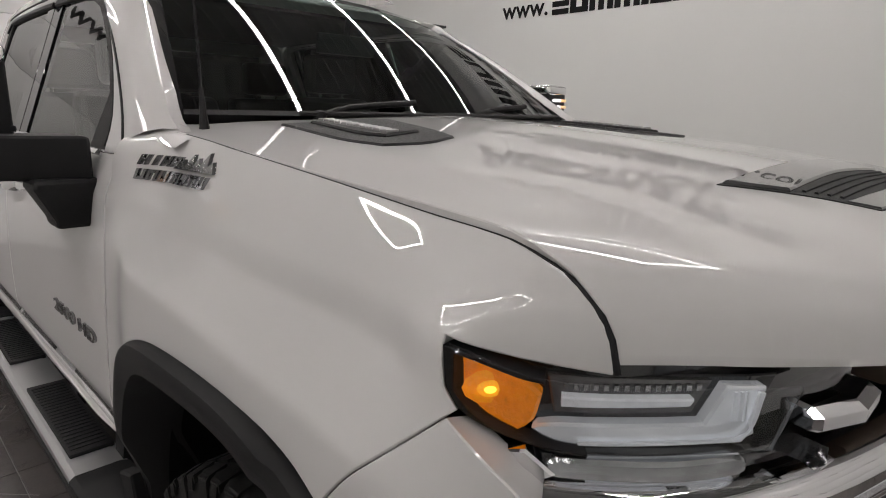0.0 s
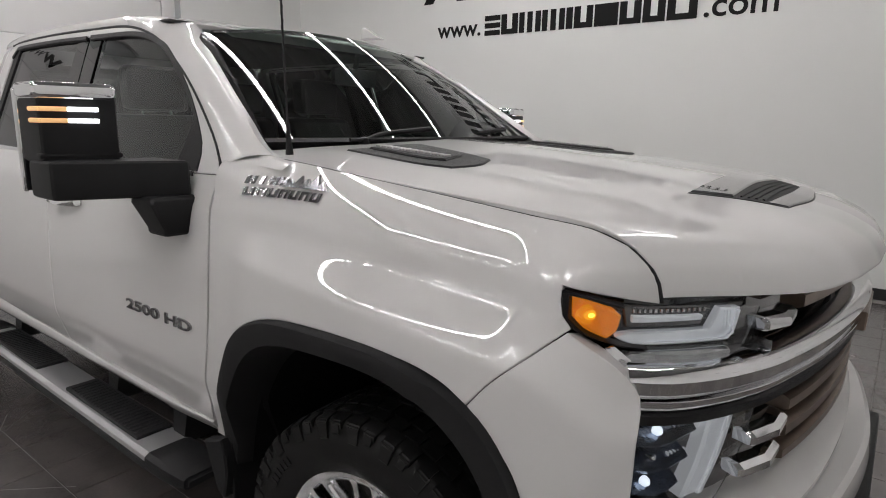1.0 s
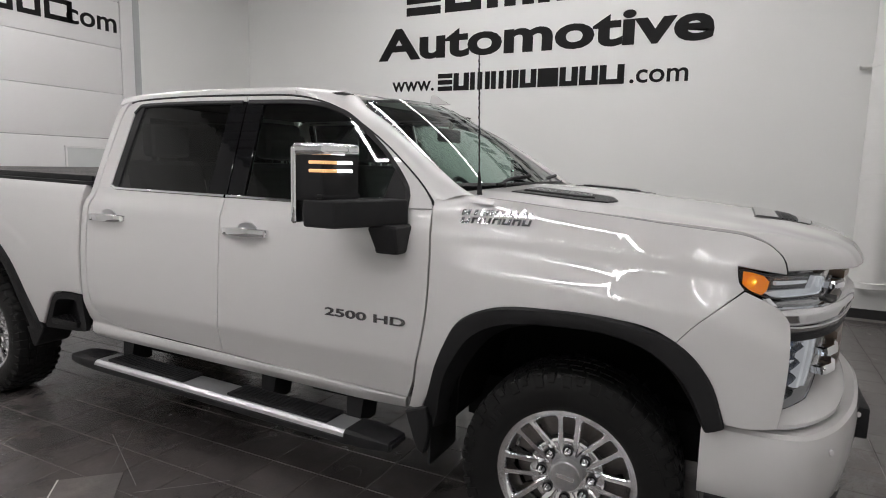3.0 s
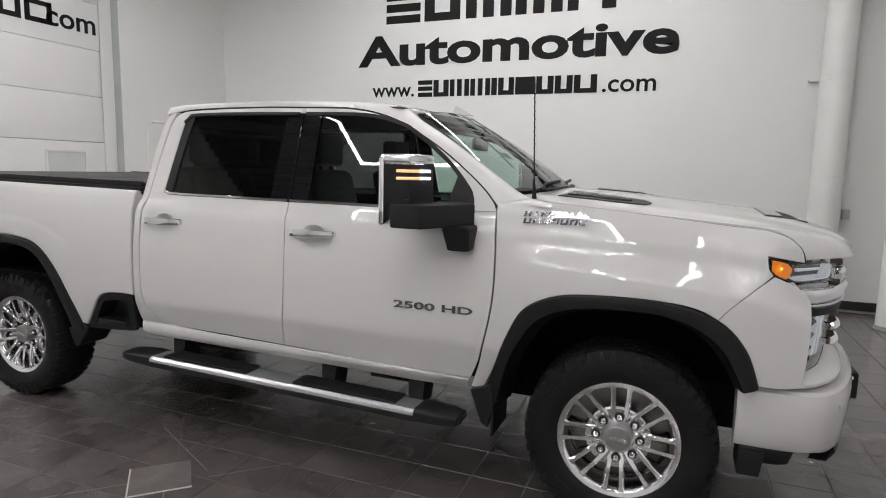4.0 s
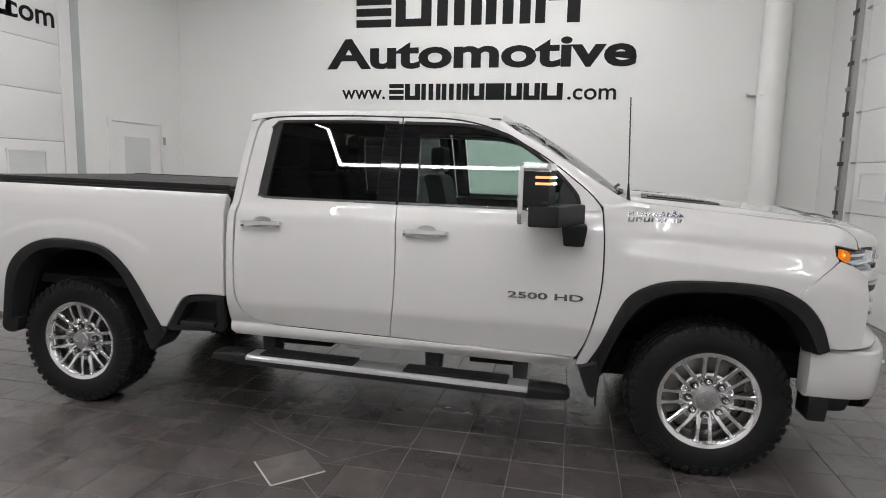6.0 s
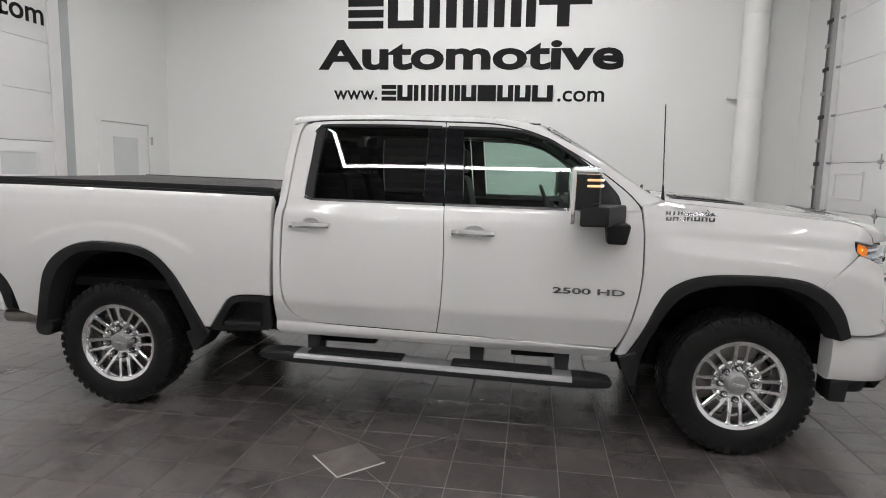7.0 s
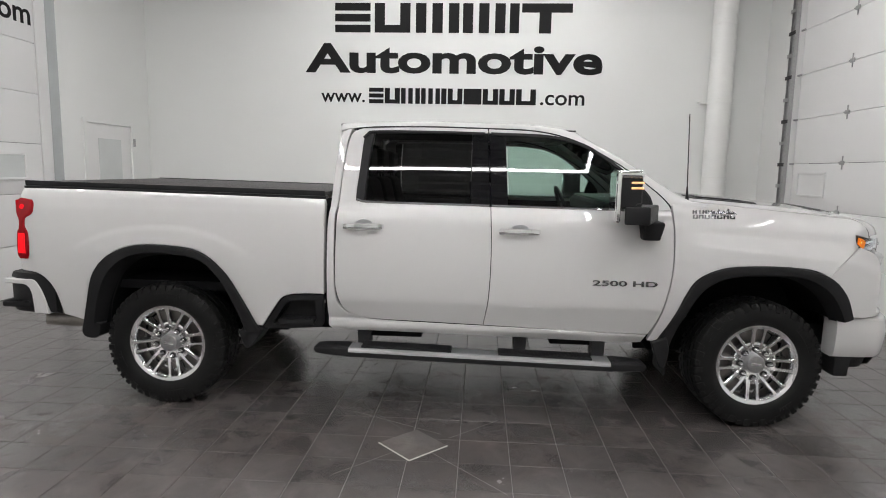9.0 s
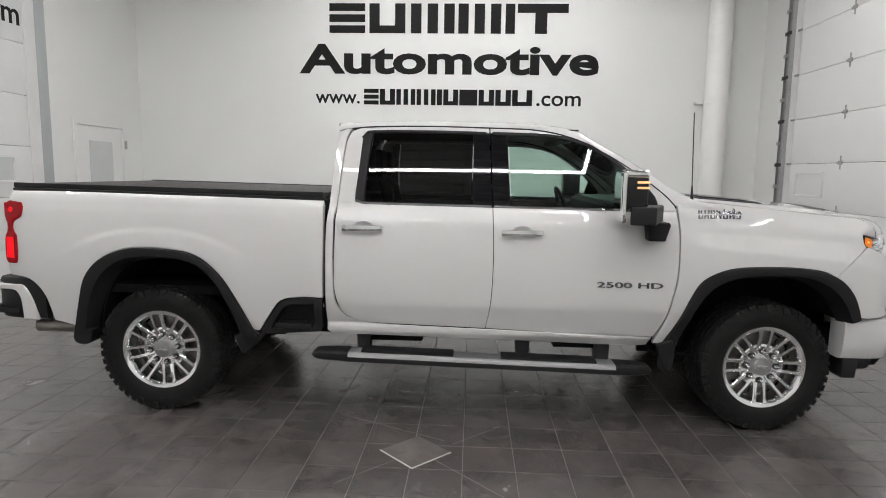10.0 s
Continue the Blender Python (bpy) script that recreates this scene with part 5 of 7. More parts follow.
def lamp_upper(flip):
    def put(name, bm, material, parent, label=""):
        return part(name, mirrored(bm, XC) if flip else bm, material, parent, label)

    ob = put("headlamp", sheet(edge, back_s, 0.03, 0.002, 0.05), GLOSS_BLACK, truck, "upper headlamp with lit amber turn signal and clear light bar")
    amber = loop([(0.016, 1.299), (0.05, 1.296), (0.094, 1.286)], [(0.094, 1.286), (0.118, 1.266)], [(0.118, 1.266), (0.110, 1.236), (0.092, 1.221)], [(0.092, 1.221), (0.045, 1.238), (0.018, 1.258)], [(0.018, 1.258), (0.016, 1.299)], step=0.012)
    put("turn_signal", sheet(amber, mid_s, 0.02, 0.004, 0.015), AMBER, ob, "glowing amber turn signal")
    # the two wider domes are added to imitate glow spreading from the bulb
    for r, deep, name, glow in ((0.026, -0.0215, "lit_dish", AMBER_HALO_OUTER), (0.014, -0.0185, "lit_ring", AMBER_HALO_INNER), (0.0065, -0.0165, "turn_bulb", AMBER_GLOW)):
        dome = turned(lathe([(0.0, -0.0035), (0.5 * r, -0.003), (0.85 * r, -0.0015), (r, 0.002), (0.0, 0.003)], 12), Matrix.Translation(wrap(LAMP, deep)[0](0.060, 1.266)[0]) @ pose(0, 0, 0, 0, 0, 52) @ Matrix.Diagonal((1, 1.25, 0.8, 1)))
        put(name, dome, glow, ob, "amber glow spread round the bulb" if r > 0.01 else "bright amber bulb")
    put("reflector", sheet(loop([(0.122, 1.284), (0.312, 1.279)], [(0.312, 1.279), (0.292, 1.242)], [(0.292, 1.242), (0.132, 1.240)], [(0.132, 1.240), (0.122, 1.284)], step=0.02), wrap(LAMP, -0.035)[0], 0.03, 0.003, 0.01), LAMP_GREY, ob, "grey reflector")
    put("light_bar", sheet(loop([(0.140, 1.266), (0.286, 1.265)], [(0.286, 1.265), (0.282, 1.256)], [(0.282, 1.256), (0.140, 1.254)], [(0.140, 1.254), (0.140, 1.266)], step=0.02), wrap(LAMP, -0.022)[0], 0.03, 0.002, 0.012), SOFT_GLOW, ob, "pale light bar")
    put("light_guide", sheet(loop([(0.108, 1.226), (0.135, 1.236), (0.298, 1.238)], [(0.298, 1.238), (0.320, 1.279)], [(0.320, 1.279), (0.368, 1.277)], [(0.368, 1.277), (0.360, 1.238), (0.342, 1.213)], [(0.342, 1.213), (0.20, 1.211), (0.135, 1.215), (0.108, 1.226)], step=0.015), mid_s, 0.02, 0.003, 0.014), PALE_GUIDE, ob, "silver light guide")
    put("glow_strip", sheet(loop([(0.353, 1.275), (0.360, 1.274)], [(0.360, 1.274), (0.352, 1.238), (0.338, 1.219)], [(0.338, 1.219), (0.16, 1.2165), (0.16, 1.2195)], [(0.16, 1.2195), (0.333, 1.223), (0.346, 1.240), (0.353, 1.275)], step=0.012), bulb_s, 0.02, 0.001, 0.004), SOFT_GLOW, ob, "lit edge of the light guide")
    for k in range(14):
        a = 0.142 + k * 0.0115
        put("rib", sheet(rect(a, a + 0.006, 1.2705, 1.2775, 0.006), wrap(LAMP, -0.030)[0], 0.01, 0.0008, 0.006), MID_CHROME, ob, "small chrome rib")
    for a in (0.327, 0.334, 0.341):
        put("rib", sheet(rect(a, a + 0.004, 1.240, 1.274, 0.01), wrap(LAMP, -0.0175)[0], 0.01, 0.0008, 0.004), PALE_GUIDE, ob, "fine light guide rib")
    bezel = loop([(0.0015, 1.3075), (0.05, 1.3025), (0.12, 1.2885)], [(0.12, 1.2885), (0.12, 1.285)], [(0.12, 1.285), (0.094, 1.288), (0.05, 1.298), (0.017, 1.301)], [(0.017, 1.301), (0.017, 1.258)], [(0.017, 1.258), (0.045, 1.237), (0.092, 1.2195), (0.17, 1.2095)], [(0.17, 1.2095), (0.17, 1.207)], [(0.17, 1.207), (0.10, 1.2165), (0.03, 1.236), (0.005, 1.255)], [(0.005, 1.255), (0.0015, 1.3075)], step=0.008)
    put("bezel", sheet(bezel, wrap(LAMP, -0.006)[0], 0.02, 0.001, 0.03), BLACK_PLASTIC, ob, "black lamp bezel")
    put("lens", sheet(edge, lens_s, 0.03, 0.004, 0.004), LENS, ob, "clear polycarbonate lens")
    return ob


for flip in (False, True):
    lamp_upper(flip)
under = [(0.018, -0.640), (0.075, -0.715), (0.140, -0.780), (0.235, -0.835), (0.30, -0.86)]
both("lamp_trim", sheet(rect(0.0, 0.38, 1.160, 1.206), wrap(under, -0.035)[0], 0.03, 0.004, 0.03), GLOSS_BLACK)
both("parking_lamp", sheet(loop([(0.050, 1.204), (0.262, 1.204), (0.274, 1.194), (0.262, 1.182), (0.050, 1.184), (0.035, 1.194)], [(0.035, 1.194), (0.050, 1.204)], step=0.02), wrap(under, -0.022)[0], 0.03, 0.004, 0.012), mat("parking_lens", (0.35, 0.36, 0.37), 0.12, metal=0.85, vary=0.3, scale=50, coat=1.0), label="slim clear parking lamp")

both("lamp_corner_trim", sheet(loop([(0.0, 1.214), (0.018, 1.216)], [(0.018, 1.216), (0.052, 1.188), (0.070, 1.170)], [(0.070, 1.170), (0.040, 1.160)], [(0.040, 1.160), (0.020, 1.186), (0.0, 1.214)], step=0.015), wrap(under, -0.012)[0], 0.02, 0.003, 0.02), CHROME, label="chrome corner strip below the headlamp")

# chrome bar across the nose
half_bar = [(0.018, -0.685), (0.060, -0.745), (0.130, -0.800), (0.215, -0.845), (0.32, -0.885), (0.55, -0.940), (0.80, -0.975)]
BAR = half_bar + [(XC, -0.985)] + [(2 * XC - x, y) for x, y in half_bar[::-1]]
bar_path = spl(BAR, 0.04)
BAR_CHROME = mat("bar_chrome", (0.78, 0.78, 0.79), 0.05, metal=1.0, rvary=0.02, scale=30)
grille = part("grille", sweep(bar_path, [(-0.09, 0.80), (-0.09, 1.31)]), GLOSS_BLACK, truck, "black grille behind chrome and bronze bars")
part("chrome_bar", sweep(bar_path, [(-0.06, 1.190), (-0.030, 1.189), (-0.010, 1.183), (0.003, 1.172), (0.005, 1.168), (-0.002, 1.142), (-0.014, 1.139), (-0.014, 1.134), (0.000, 1.131), (0.000, 1.127), (-0.006, 1.112), (-0.014, 1.106), (-0.06, 1.104)], closed=True), BAR_CHROME, grille, "polished chrome bar across the grille")
part("dark_bar", sweep(bar_path, [(-0.07, 1.104), (-0.014, 1.103), (-0.010, 1.098), (-0.014, 1.078), (-0.07, 1.074)], closed=True), BLACK_PLASTIC, grille)
centre_path = [p for p in bar_path if 0.40 < p[0] < 2 * XC - 0.40]
for z, h in ((1.262, 0.036), (1.032, 0.034), (0.972, 0.034), (0.915, 0.03)):
    part("bronze_bar", sweep(centre_path, [(-0.07, z + h / 2), (-0.035, z + h / 2), (-0.022, z + h / 2 - 0.006), (-0.022, z - h / 2 + 0.006), (-0.035, z - h / 2), (-0.07, z - h / 2)], closed=True), BRONZE, grille, "dark bronze cross bar")
part("bow_emblem", sheet(loop([(XC - 0.14, 1.10), (XC + 0.14, 1.10)], [(XC + 0.14, 1.10), (XC + 0.14, 1.15)], [(XC + 0.14, 1.15), (XC - 0.14, 1.15)], [(XC - 0.14, 1.15), (XC - 0.14, 1.10)], step=0.05), flat((0, -0.993, 0), (1, 0, 0), (0, 0, 1)), 0.05, 0.004, 0.02), BRONZE, grille, "plain bronze bar emblem")


def chrome_block(s0, s1, z0, z1, out):
    """A chrome block: a bevelled bar, its far end folded a little upwards."""
    surf = wrap(half_bar, out)[0]
    bm = bmesh.new()
    rows = []
    h = z1 - z0
    for f, lift, pull, tall in ((0.0, 0.0, -0.008, 0.85), (0.05, 0.0, 0.0, 1.0), (0.58, 0.0, 0.008, 1.0), (1.0, 0.30, -0.004, 0.85)):
        ring = []
        for up, d in ((0.0, -0.03), (0.0, 0.004), (0.15, 0.009), (0.70, 0.009), (1.0, -0.004), (1.0, -0.03)):
            pnt, nor = surf(s0 + f * (s1 - s0), z0 + h * (lift + up * tall))
            ring.append(bm.verts.new(pnt + nor * (d + pull)))
        rows.append(ring)
    for p, q in zip(rows, rows[1:]):
        for k in range(6):
            bm.faces.new((p[k], p[(k + 1) % 6], q[(k + 1) % 6], q[k]))
    bm.faces.new(rows[0])
    bm.faces.new(rows[-1])
    return fix(bm)


for s0, s1, z0, z1 in ((0.312, 0.435, 1.230, 1.256), (0.318, 0.465, 0.988, 1.016), (0.288, 0.445, 0.926, 0.954)):
    both("grille_block", chrome_block(s0, s1, z0, z1, -0.022), BAR_CHROME, grille, "folded chrome grille block", smooth=0)

# lower lamps
LED_BLUE = mat("cool_led", (0.8, 0.88, 1.0), 0.15, vary=0.3, scale=80, emit=1.5, ecol=(0.80, 0.90, 1.0))
GUIDE_LIT = mat("lit_guide", (0.62, 0.65, 0.69), 0.25, metal=0.3, vary=0.12, scale=22, coat=1.0, emit=0.32, ecol=(0.92, 0.96, 1.0))
COOL = mat("cool_reflector", (0.24, 0.27, 0.33), 0.12, metal=0.95, vary=0.55, scale=35, bump=0.5, bscale=90)
LOW = [(0.035, -0.692), (0.10, -0.740), (0.20, -0.792), (0.345, -0.845), (0.42, -0.868)]
low_edge = loop([(0.0, 1.076), (0.345, 1.072)], [(0.345, 1.072), (0.310, 0.98), (0.245, 0.89), (0.185, 0.848)], [(0.185, 0.848), (0.0, 0.838)], [(0.0, 0.838), (0.0, 1.076)], step=0.025)
for flip in (False, True):
    def put(name, bm, material, parent, label=""):
        return part(name, mirrored(bm, XC) if flip else bm, material, parent, label)

    ob = put("lower_lamp", sheet(low_edge, wrap(LOW, -0.07)[0], 0.04, 0.002, 0.07), GLOSS_BLACK, truck, "tall lower headlamp with lit projectors and a pale light guide")
    put("light_guide", sheet(loop([(0.212, 1.066), (0.290, 1.066)], [(0.290, 1.066), (0.258, 0.975), (0.205, 0.888)], [(0.205, 0.888), (0.146, 0.890)], [(0.146, 0.890), (0.188, 0.978), (0.212, 1.066)], step=0.02), wrap(LOW, -0.016)[0], 0.02, 0.006, 0.03), GUIDE_LIT, ob, "lit silver-white light guide")
    put("guide_edge", sheet(loop([(0.268, 1.064), (0.286, 1.064)], [(0.286, 1.064), (0.254, 0.975), (0.202, 0.891)], [(0.202, 0.891), (0.188, 0.892)], [(0.188, 0.892), (0.236, 0.975), (0.268, 1.064)], step=0.02), wrap(LOW, -0.011)[0], 0.02, 0.003, 0.006), PALE_GUIDE, ob, "silver edge of the light guide")
    # silver reflector given a weak glow in place of the lamp light it reflects
    put("reflector", sheet(loop([(0.075, 1.066), (0.205, 1.066)], [(0.205, 1.066), (0.195, 1.028)], [(0.195, 1.028), (0.14, 1.050), (0.075, 1.066)], step=0.02), wrap(LOW, -0.030)[0], 0.03, 0.003, 0.02), SOFT_GLOW, ob, "ribbed reflector with reflected light put in as glow")
    for k in range(7):
        a = 0.108 + k * 0.0125
        put("rib", sheet(loop([(a, 1.064), (a + 0.005, 1.064)], [(a + 0.005, 1.064), (a + 0.014, 1.043)], [(a + 0.014, 1.043), (a + 0.009, 1.043)], [(a + 0.009, 1.043), (a, 1.064)], step=0.01), wrap(LOW, -0.027)[0], 0.02, 0.001, 0.006), CHROME, ob, "chrome reflector rib")
    for k in range(6):
        a = 0.112 + k * 0.009
        # these ribs glow too, for the light they would reflect
        put("rib", sheet(loop([(a, 0.990), (a + 0.004, 0.990)], [(a + 0.004, 0.990), (a + 0.010, 0.968)], [(a + 0.010, 0.968), (a + 0.006, 0.968)], [(a + 0.006, 0.968), (a, 0.990)], step=0.01), wrap(LOW, -0.030)[0], 0.02, 0.001, 0.006), SOFT_GLOW, ob, "reflector rib with reflected light put in as glow")
    for k, (z, run, face) in enumerate(((1.022, 0.168, COOL), (0.968, 0.152, COOL), (0.918, 0.132, COOL), (0.872, 0.122, GLOSS_BLACK))):
        rows = []
        for s, lift in ((0.008, 0.012), (0.04, 0.004), (0.075, -0.004), (0.11, 0.002), (run, 0.014)):
            ring = []
            for o, dz in ((-0.062, 0.024), (-0.024, 0.008), (-0.016, 0.0), (-0.022, -0.008), (-0.062, -0.016)):
                p, n = wrap(LOW, o)[0](s, z + lift + dz)
                ring.append(p)
            rows.append(ring)
        put("lamp_shelf", ribbon(rows), face, ob, "silver-blue lamp shelf")
        if k < 3:
            place, nor = wrap(LOW, -0.030)[0](0.082 - 0.010 * k, z + 0.020)
            lens = lathe([(0.0, -0.009), (0.005, -0.007), (0.009, -0.002), (0.010, 0.008), (0.0, 0.010)], 18)
            put("projector", turned(lens, Matrix.Translation(place) @ pose(0, 0, 0, 0, 0, 62)), LED_BLUE if k != 1 else CHROME, ob, "projector lens")
    put("lens", sheet(low_edge, wrap(LOW, 0.0)[0], 0.04, 0.004, 0.004), LENS, ob, "clear lens")

# fascia under the lamps and the bumper
half_f = [(0.000, -0.545), (0.000, -0.62), (0.012, -0.705), (0.075, -0.785), (0.20, -0.862), (0.36, -0.915), (0.65, -0.965)]
FAS = spl(half_f + [(XC, -0.985)] + [(2 * XC - x, y) for x, y in half_f[::-1]], 0.03)
fas_in = [p for p in FAS if p[1] < -0.655]
part("front_fascia", sweep(fas_in, [(-0.15, 0.872), (-0.11, 0.862), (-0.05, 0.838), (-0.016, 0.820), (-0.004, 0.804), (-0.004, 0.792), (-0.012, 0.784), (-0.06, 0.782)]), PAINT, truck)
half_b = [(-0.006, -0.475), (-0.008, -0.60), (0.000, -0.70), (0.030, -0.785), (0.115, -0.855), (0.27, -0.925), (0.55, -0.998)]
BUMP = spl(half_b + [(XC, -1.045)] + [(2 * XC - x, y) for x, y in half_b[::-1]], 0.03)


def bumper_mesh():
    bm = bmesh.new()
    rows = []
    p = [np.array(q) for q in BUMP]
    for i, q in enumerate(p):
        d = p[min(i + 1, len(p) - 1)] - p[max(i - 1, 0)]
        d /= np.linalg.norm(d)
        n = np.array([d[1], -d[0]])
        u = min(abs(q[0] - XC), 1.0)
        bottom = 0.505 if q[1] > -0.80 else 0.505 - 0.05 * min(1, (-0.80 - q[1]) / 0.15)
        rear = max(0.0, min(1.0, (q[1] + 0.56) / 0.085))
        topz = 0.772 + 0.006 * rear
        rows.append([bm.verts.new((*(q + n * o), z)) for o, z in ((-0.16, topz + 0.004), (-0.05, topz + 0.004), (-0.016, topz), (-0.003, topz - 0.012), (0.004, topz - 0.05), (0.005, 0.68), (0.0, 0.60), (-0.012, bottom + 0.03), (-0.028, bottom + 0.006), (-0.05, bottom), (-0.16, bottom))])
    for a, b in zip(rows, rows[1:]):
        for k in range(10):
            bm.faces.new((a[k], a[k + 1], b[k + 1], b[k]))
    for r in (rows[0], rows[-1]):
        bm.faces.new(r)
    return fix(bm)


bumper = part("front_bumper", bumper_mesh(), PAINT, truck, "white painted front bumper")
lip = spl([(0.012, -0.50), (0.012, -0.58), (0.022, -0.66), (0.05, -0.71)], 0.03)
both("lower_valance", sweep(lip, [(-0.10, 0.515), (-0.012, 0.515), (-0.006, 0.50), (-0.016, 0.47), (-0.03, 0.435), (-0.10, 0.425)], closed=True), BLACK_PLASTIC, bumper, "black lower valance")
flap = box(0.02, 0.20, -0.60, -0.50, 0.375, 0.50, 0.012)
for v in flap.verts:
    if v.co.z < 0.45:
        v.co.y += 0.012 if v.co.y < -0.55 else 0.004
both("chin_flap", flap, BLACK_PLASTIC, bumper)
part("lower_grille", sweep([p for p in BUMP if 0.25 < p[0] < 2 * XC - 0.25], [(-0.03, 0.47), (-0.02, 0.44), (-0.05, 0.39), (-0.12, 0.38)]), BLACK_PLASTIC, bumper)
guard = box(0.66, 2 * XC - 0.66, -1.062, -1.00, 0.57, 0.70, 0.012)
part("plate_bracket", guard, BLACK_PLASTIC, bumper, "black plate bracket")
for u in (0.875, 0.45):
    for s in (-1, 1):
        q = min(BUMP, key=lambda r: abs(r[0] - (XC + s * u)))
        part("parking_sensor", turned(lathe([(0.0, -0.012), (0.009, -0.012), (0.011, -0.008), (0.011, 0.01)], 16), Matrix.Translation((q[0], q[1], 0.70)) @ pose(0, 0, 0, 0, 0, 45 if s < 0 else 135)), PAINT, bumper)

# bonnet fittings
def on_hood(outline, lift, material, name, label="", parent=truck, depth=0.02, lip=0.004):
    return part(name, sheet(outline, top(lambda x, y: hood_z(x, y) + lift), 0.03, lip, depth), material, parent, label)


scoop_o = loop([(XC - 0.40, -0.585), (XC, -0.575), (XC + 0.40, -0.585)], [(XC + 0.40, -0.585), (XC + 0.26, -0.80)], [(XC + 0.26, -0.80), (XC, -0.825), (XC - 0.26, -0.80)], [(XC - 0.26, -0.80), (XC - 0.40, -0.585)], step=0.03)
scoop = on_hood(scoop_o, 0.002, BLACK_PLASTIC, "bonnet_scoop", "gloss dark bonnet scoop with a black mesh mouth")
SATIN = mat("gloss_grey", (0.05, 0.05, 0.053), 0.12, coat=1.0, coat_ior=1.5)
on_hood(loop([(XC - 0.385, -0.592), (XC, -0.583), (XC + 0.385, -0.592)], [(XC + 0.385, -0.592), (XC + 0.325, -0.68)], [(XC + 0.325, -0.68), (XC, -0.672), (XC - 0.325, -0.68)], [(XC - 0.325, -0.68), (XC - 0.385, -0.592)], step=0.03), 0.008, SATIN, "scoop_top", "satin grey scoop plate", scoop)
on_hood(loop([(XC - 0.285, -0.752), (XC, -0.762), (XC + 0.285, -0.752)], [(XC + 0.285, -0.752), (XC + 0.255, -0.798)], [(XC + 0.255, -0.798), (XC, -0.820), (XC - 0.255, -0.798)], [(XC - 0.255, -0.798), (XC - 0.285, -0.752)], step=0.03), 0.005, SATIN, "scoop_lip", "satin grey scoop lip", scoop)
for k in range(4):
    y = -0.690 - k * 0.016
    on_hood(loop([(XC - 0.30 + 0.012 * k, y), (XC + 0.30 - 0.012 * k, y)], [(XC + 0.30 - 0.012 * k, y), (XC + 0.30 - 0.012 * k, y - 0.006)], [(XC + 0.30 - 0.012 * k, y - 0.006), (XC - 0.30 + 0.012 * k, y - 0.006)], [(XC - 0.30 + 0.012 * k, y - 0.006), (XC - 0.30 + 0.012 * k, y)], step=0.05), 0.005, BLACK_PLASTIC, "slat", "", scoop, 0.008, 0.001)

for flip in (False, True):
    m = (lambda x: 2 * XC - x) if flip else (lambda x: x)
    vent = loop([(m(0.36), 0.38), (m(0.68), 0.35)], [(m(0.68), 0.35), (m(0.60), 0.08), (m(0.555), -0.03)], [(m(0.555), -0.03), (m(0.44), -0.07), (m(0.335), -0.05)], [(m(0.335), -0.05), (m(0.315), 0.08), (m(0.36), 0.38)], step=0.03)
    v = on_hood(vent, 0.005, BLACK_PLASTIC, "bonnet_vent", "textured black bonnet vent with raised emblem bars")
    vent2 = loop([(m(0.42), 0.34), (m(0.61), 0.32)], [(m(0.61), 0.32), (m(0.55), 0.10), (m(0.52), 0.05)], [(m(0.52), 0.05), (m(0.40), 0.02)], [(m(0.40), 0.02), (m(0.38), 0.10), (m(0.42), 0.34)], step=0.03)
    on_hood(vent2, 0.012, BLACK_PLASTIC, "vent_plate", "", v)
    bars = bmesh.new()
    for k in range(11):
        y = 0.32 - k * 0.027
        xa = 0.405 + 0.03 * (y - 0.0) / 0.4
        box(m(xa + 0.006) if not flip else m(xa + 0.046), m(xa + 0.046) if not flip else m(xa + 0.006), y - 0.0095, y + 0.0095, hood_z(xa, y) + 0.010, hood_z(xa, y) + 0.019, 0.002, 1, bm=bars)
    for b in islands(bars):
        part("emblem_bar", b, GALV, v, "raised silver emblem bar")

# cowl, wipers, aerial
cowl = bmesh.new()
rows = []
for a in np.linspace(-1, 1, 31):
    x = XC + a * 0.86
    foot = screen(a, 0.0)
    yh = lerp(abs(x - XC), [(0, 0.45), (0.35, 0.47), (0.68, 0.53), (0.88, 0.60)])
    zb = hood_z(x, yh)
    rows.append([Vector((x, yh - 0.03, zb - 0.03)), Vector((x, yh + 0.004, zb - 0.012)), Vector((x, yh + 0.03, zb - 0.008)), foot + Vector((0, -0.004, 0.002))])
part("cowl", ribbon(rows), BLACK_PLASTIC, truck)
for x0, dx in ((0.55, 0.62), (1.17, 0.62)):
    arm = [(x0, 0.50, 1.535), (x0 + 0.12, 0.515, 1.562), (x0 + dx * 0.55, screen((x0 + dx * 0.55 - XC) / 0.85, 0.06).y - 0.02, 1.582)]
    w = part("wiper", tube(spl(arm, 0.04), [0.010] * len(spl(arm, 0.04)), 8), BLACK_PLASTIC, truck)
    blade = [tuple(screen((x - XC) / 0.85, 0.015) + Vector((0, -0.018, 0.002))) for x in np.linspace(x0 - 0.06, x0 + dx, 12)]
    part("blade", tube(blade, 0.007, 6), BLACK_PLASTIC, w)
    part("pivot", turned(lathe([(0.0, 0.04), (0.018, 0.035), (0.022, 0.0)], 14, "z"), Matrix.Translation((x0, 0.495, 1.515))), BLACK_PLASTIC, w)
aerial = part("aerial", tube([(0.205, 0.465, 1.50), (0.205, 0.467, 1.54), (0.205, 0.470, 1.60)], [0.013, 0.009, 0.005], 10), BLACK_PLASTIC, truck, "thin black whip aerial")
mast = [(0.205 - 0.00 * k, 0.470 + 0.0010 * k, 1.60 + 0.03 * k) for k in range(17)]
part("mast", tube(mast, 0.0032, 8), BLACK_PLASTIC, aerial)
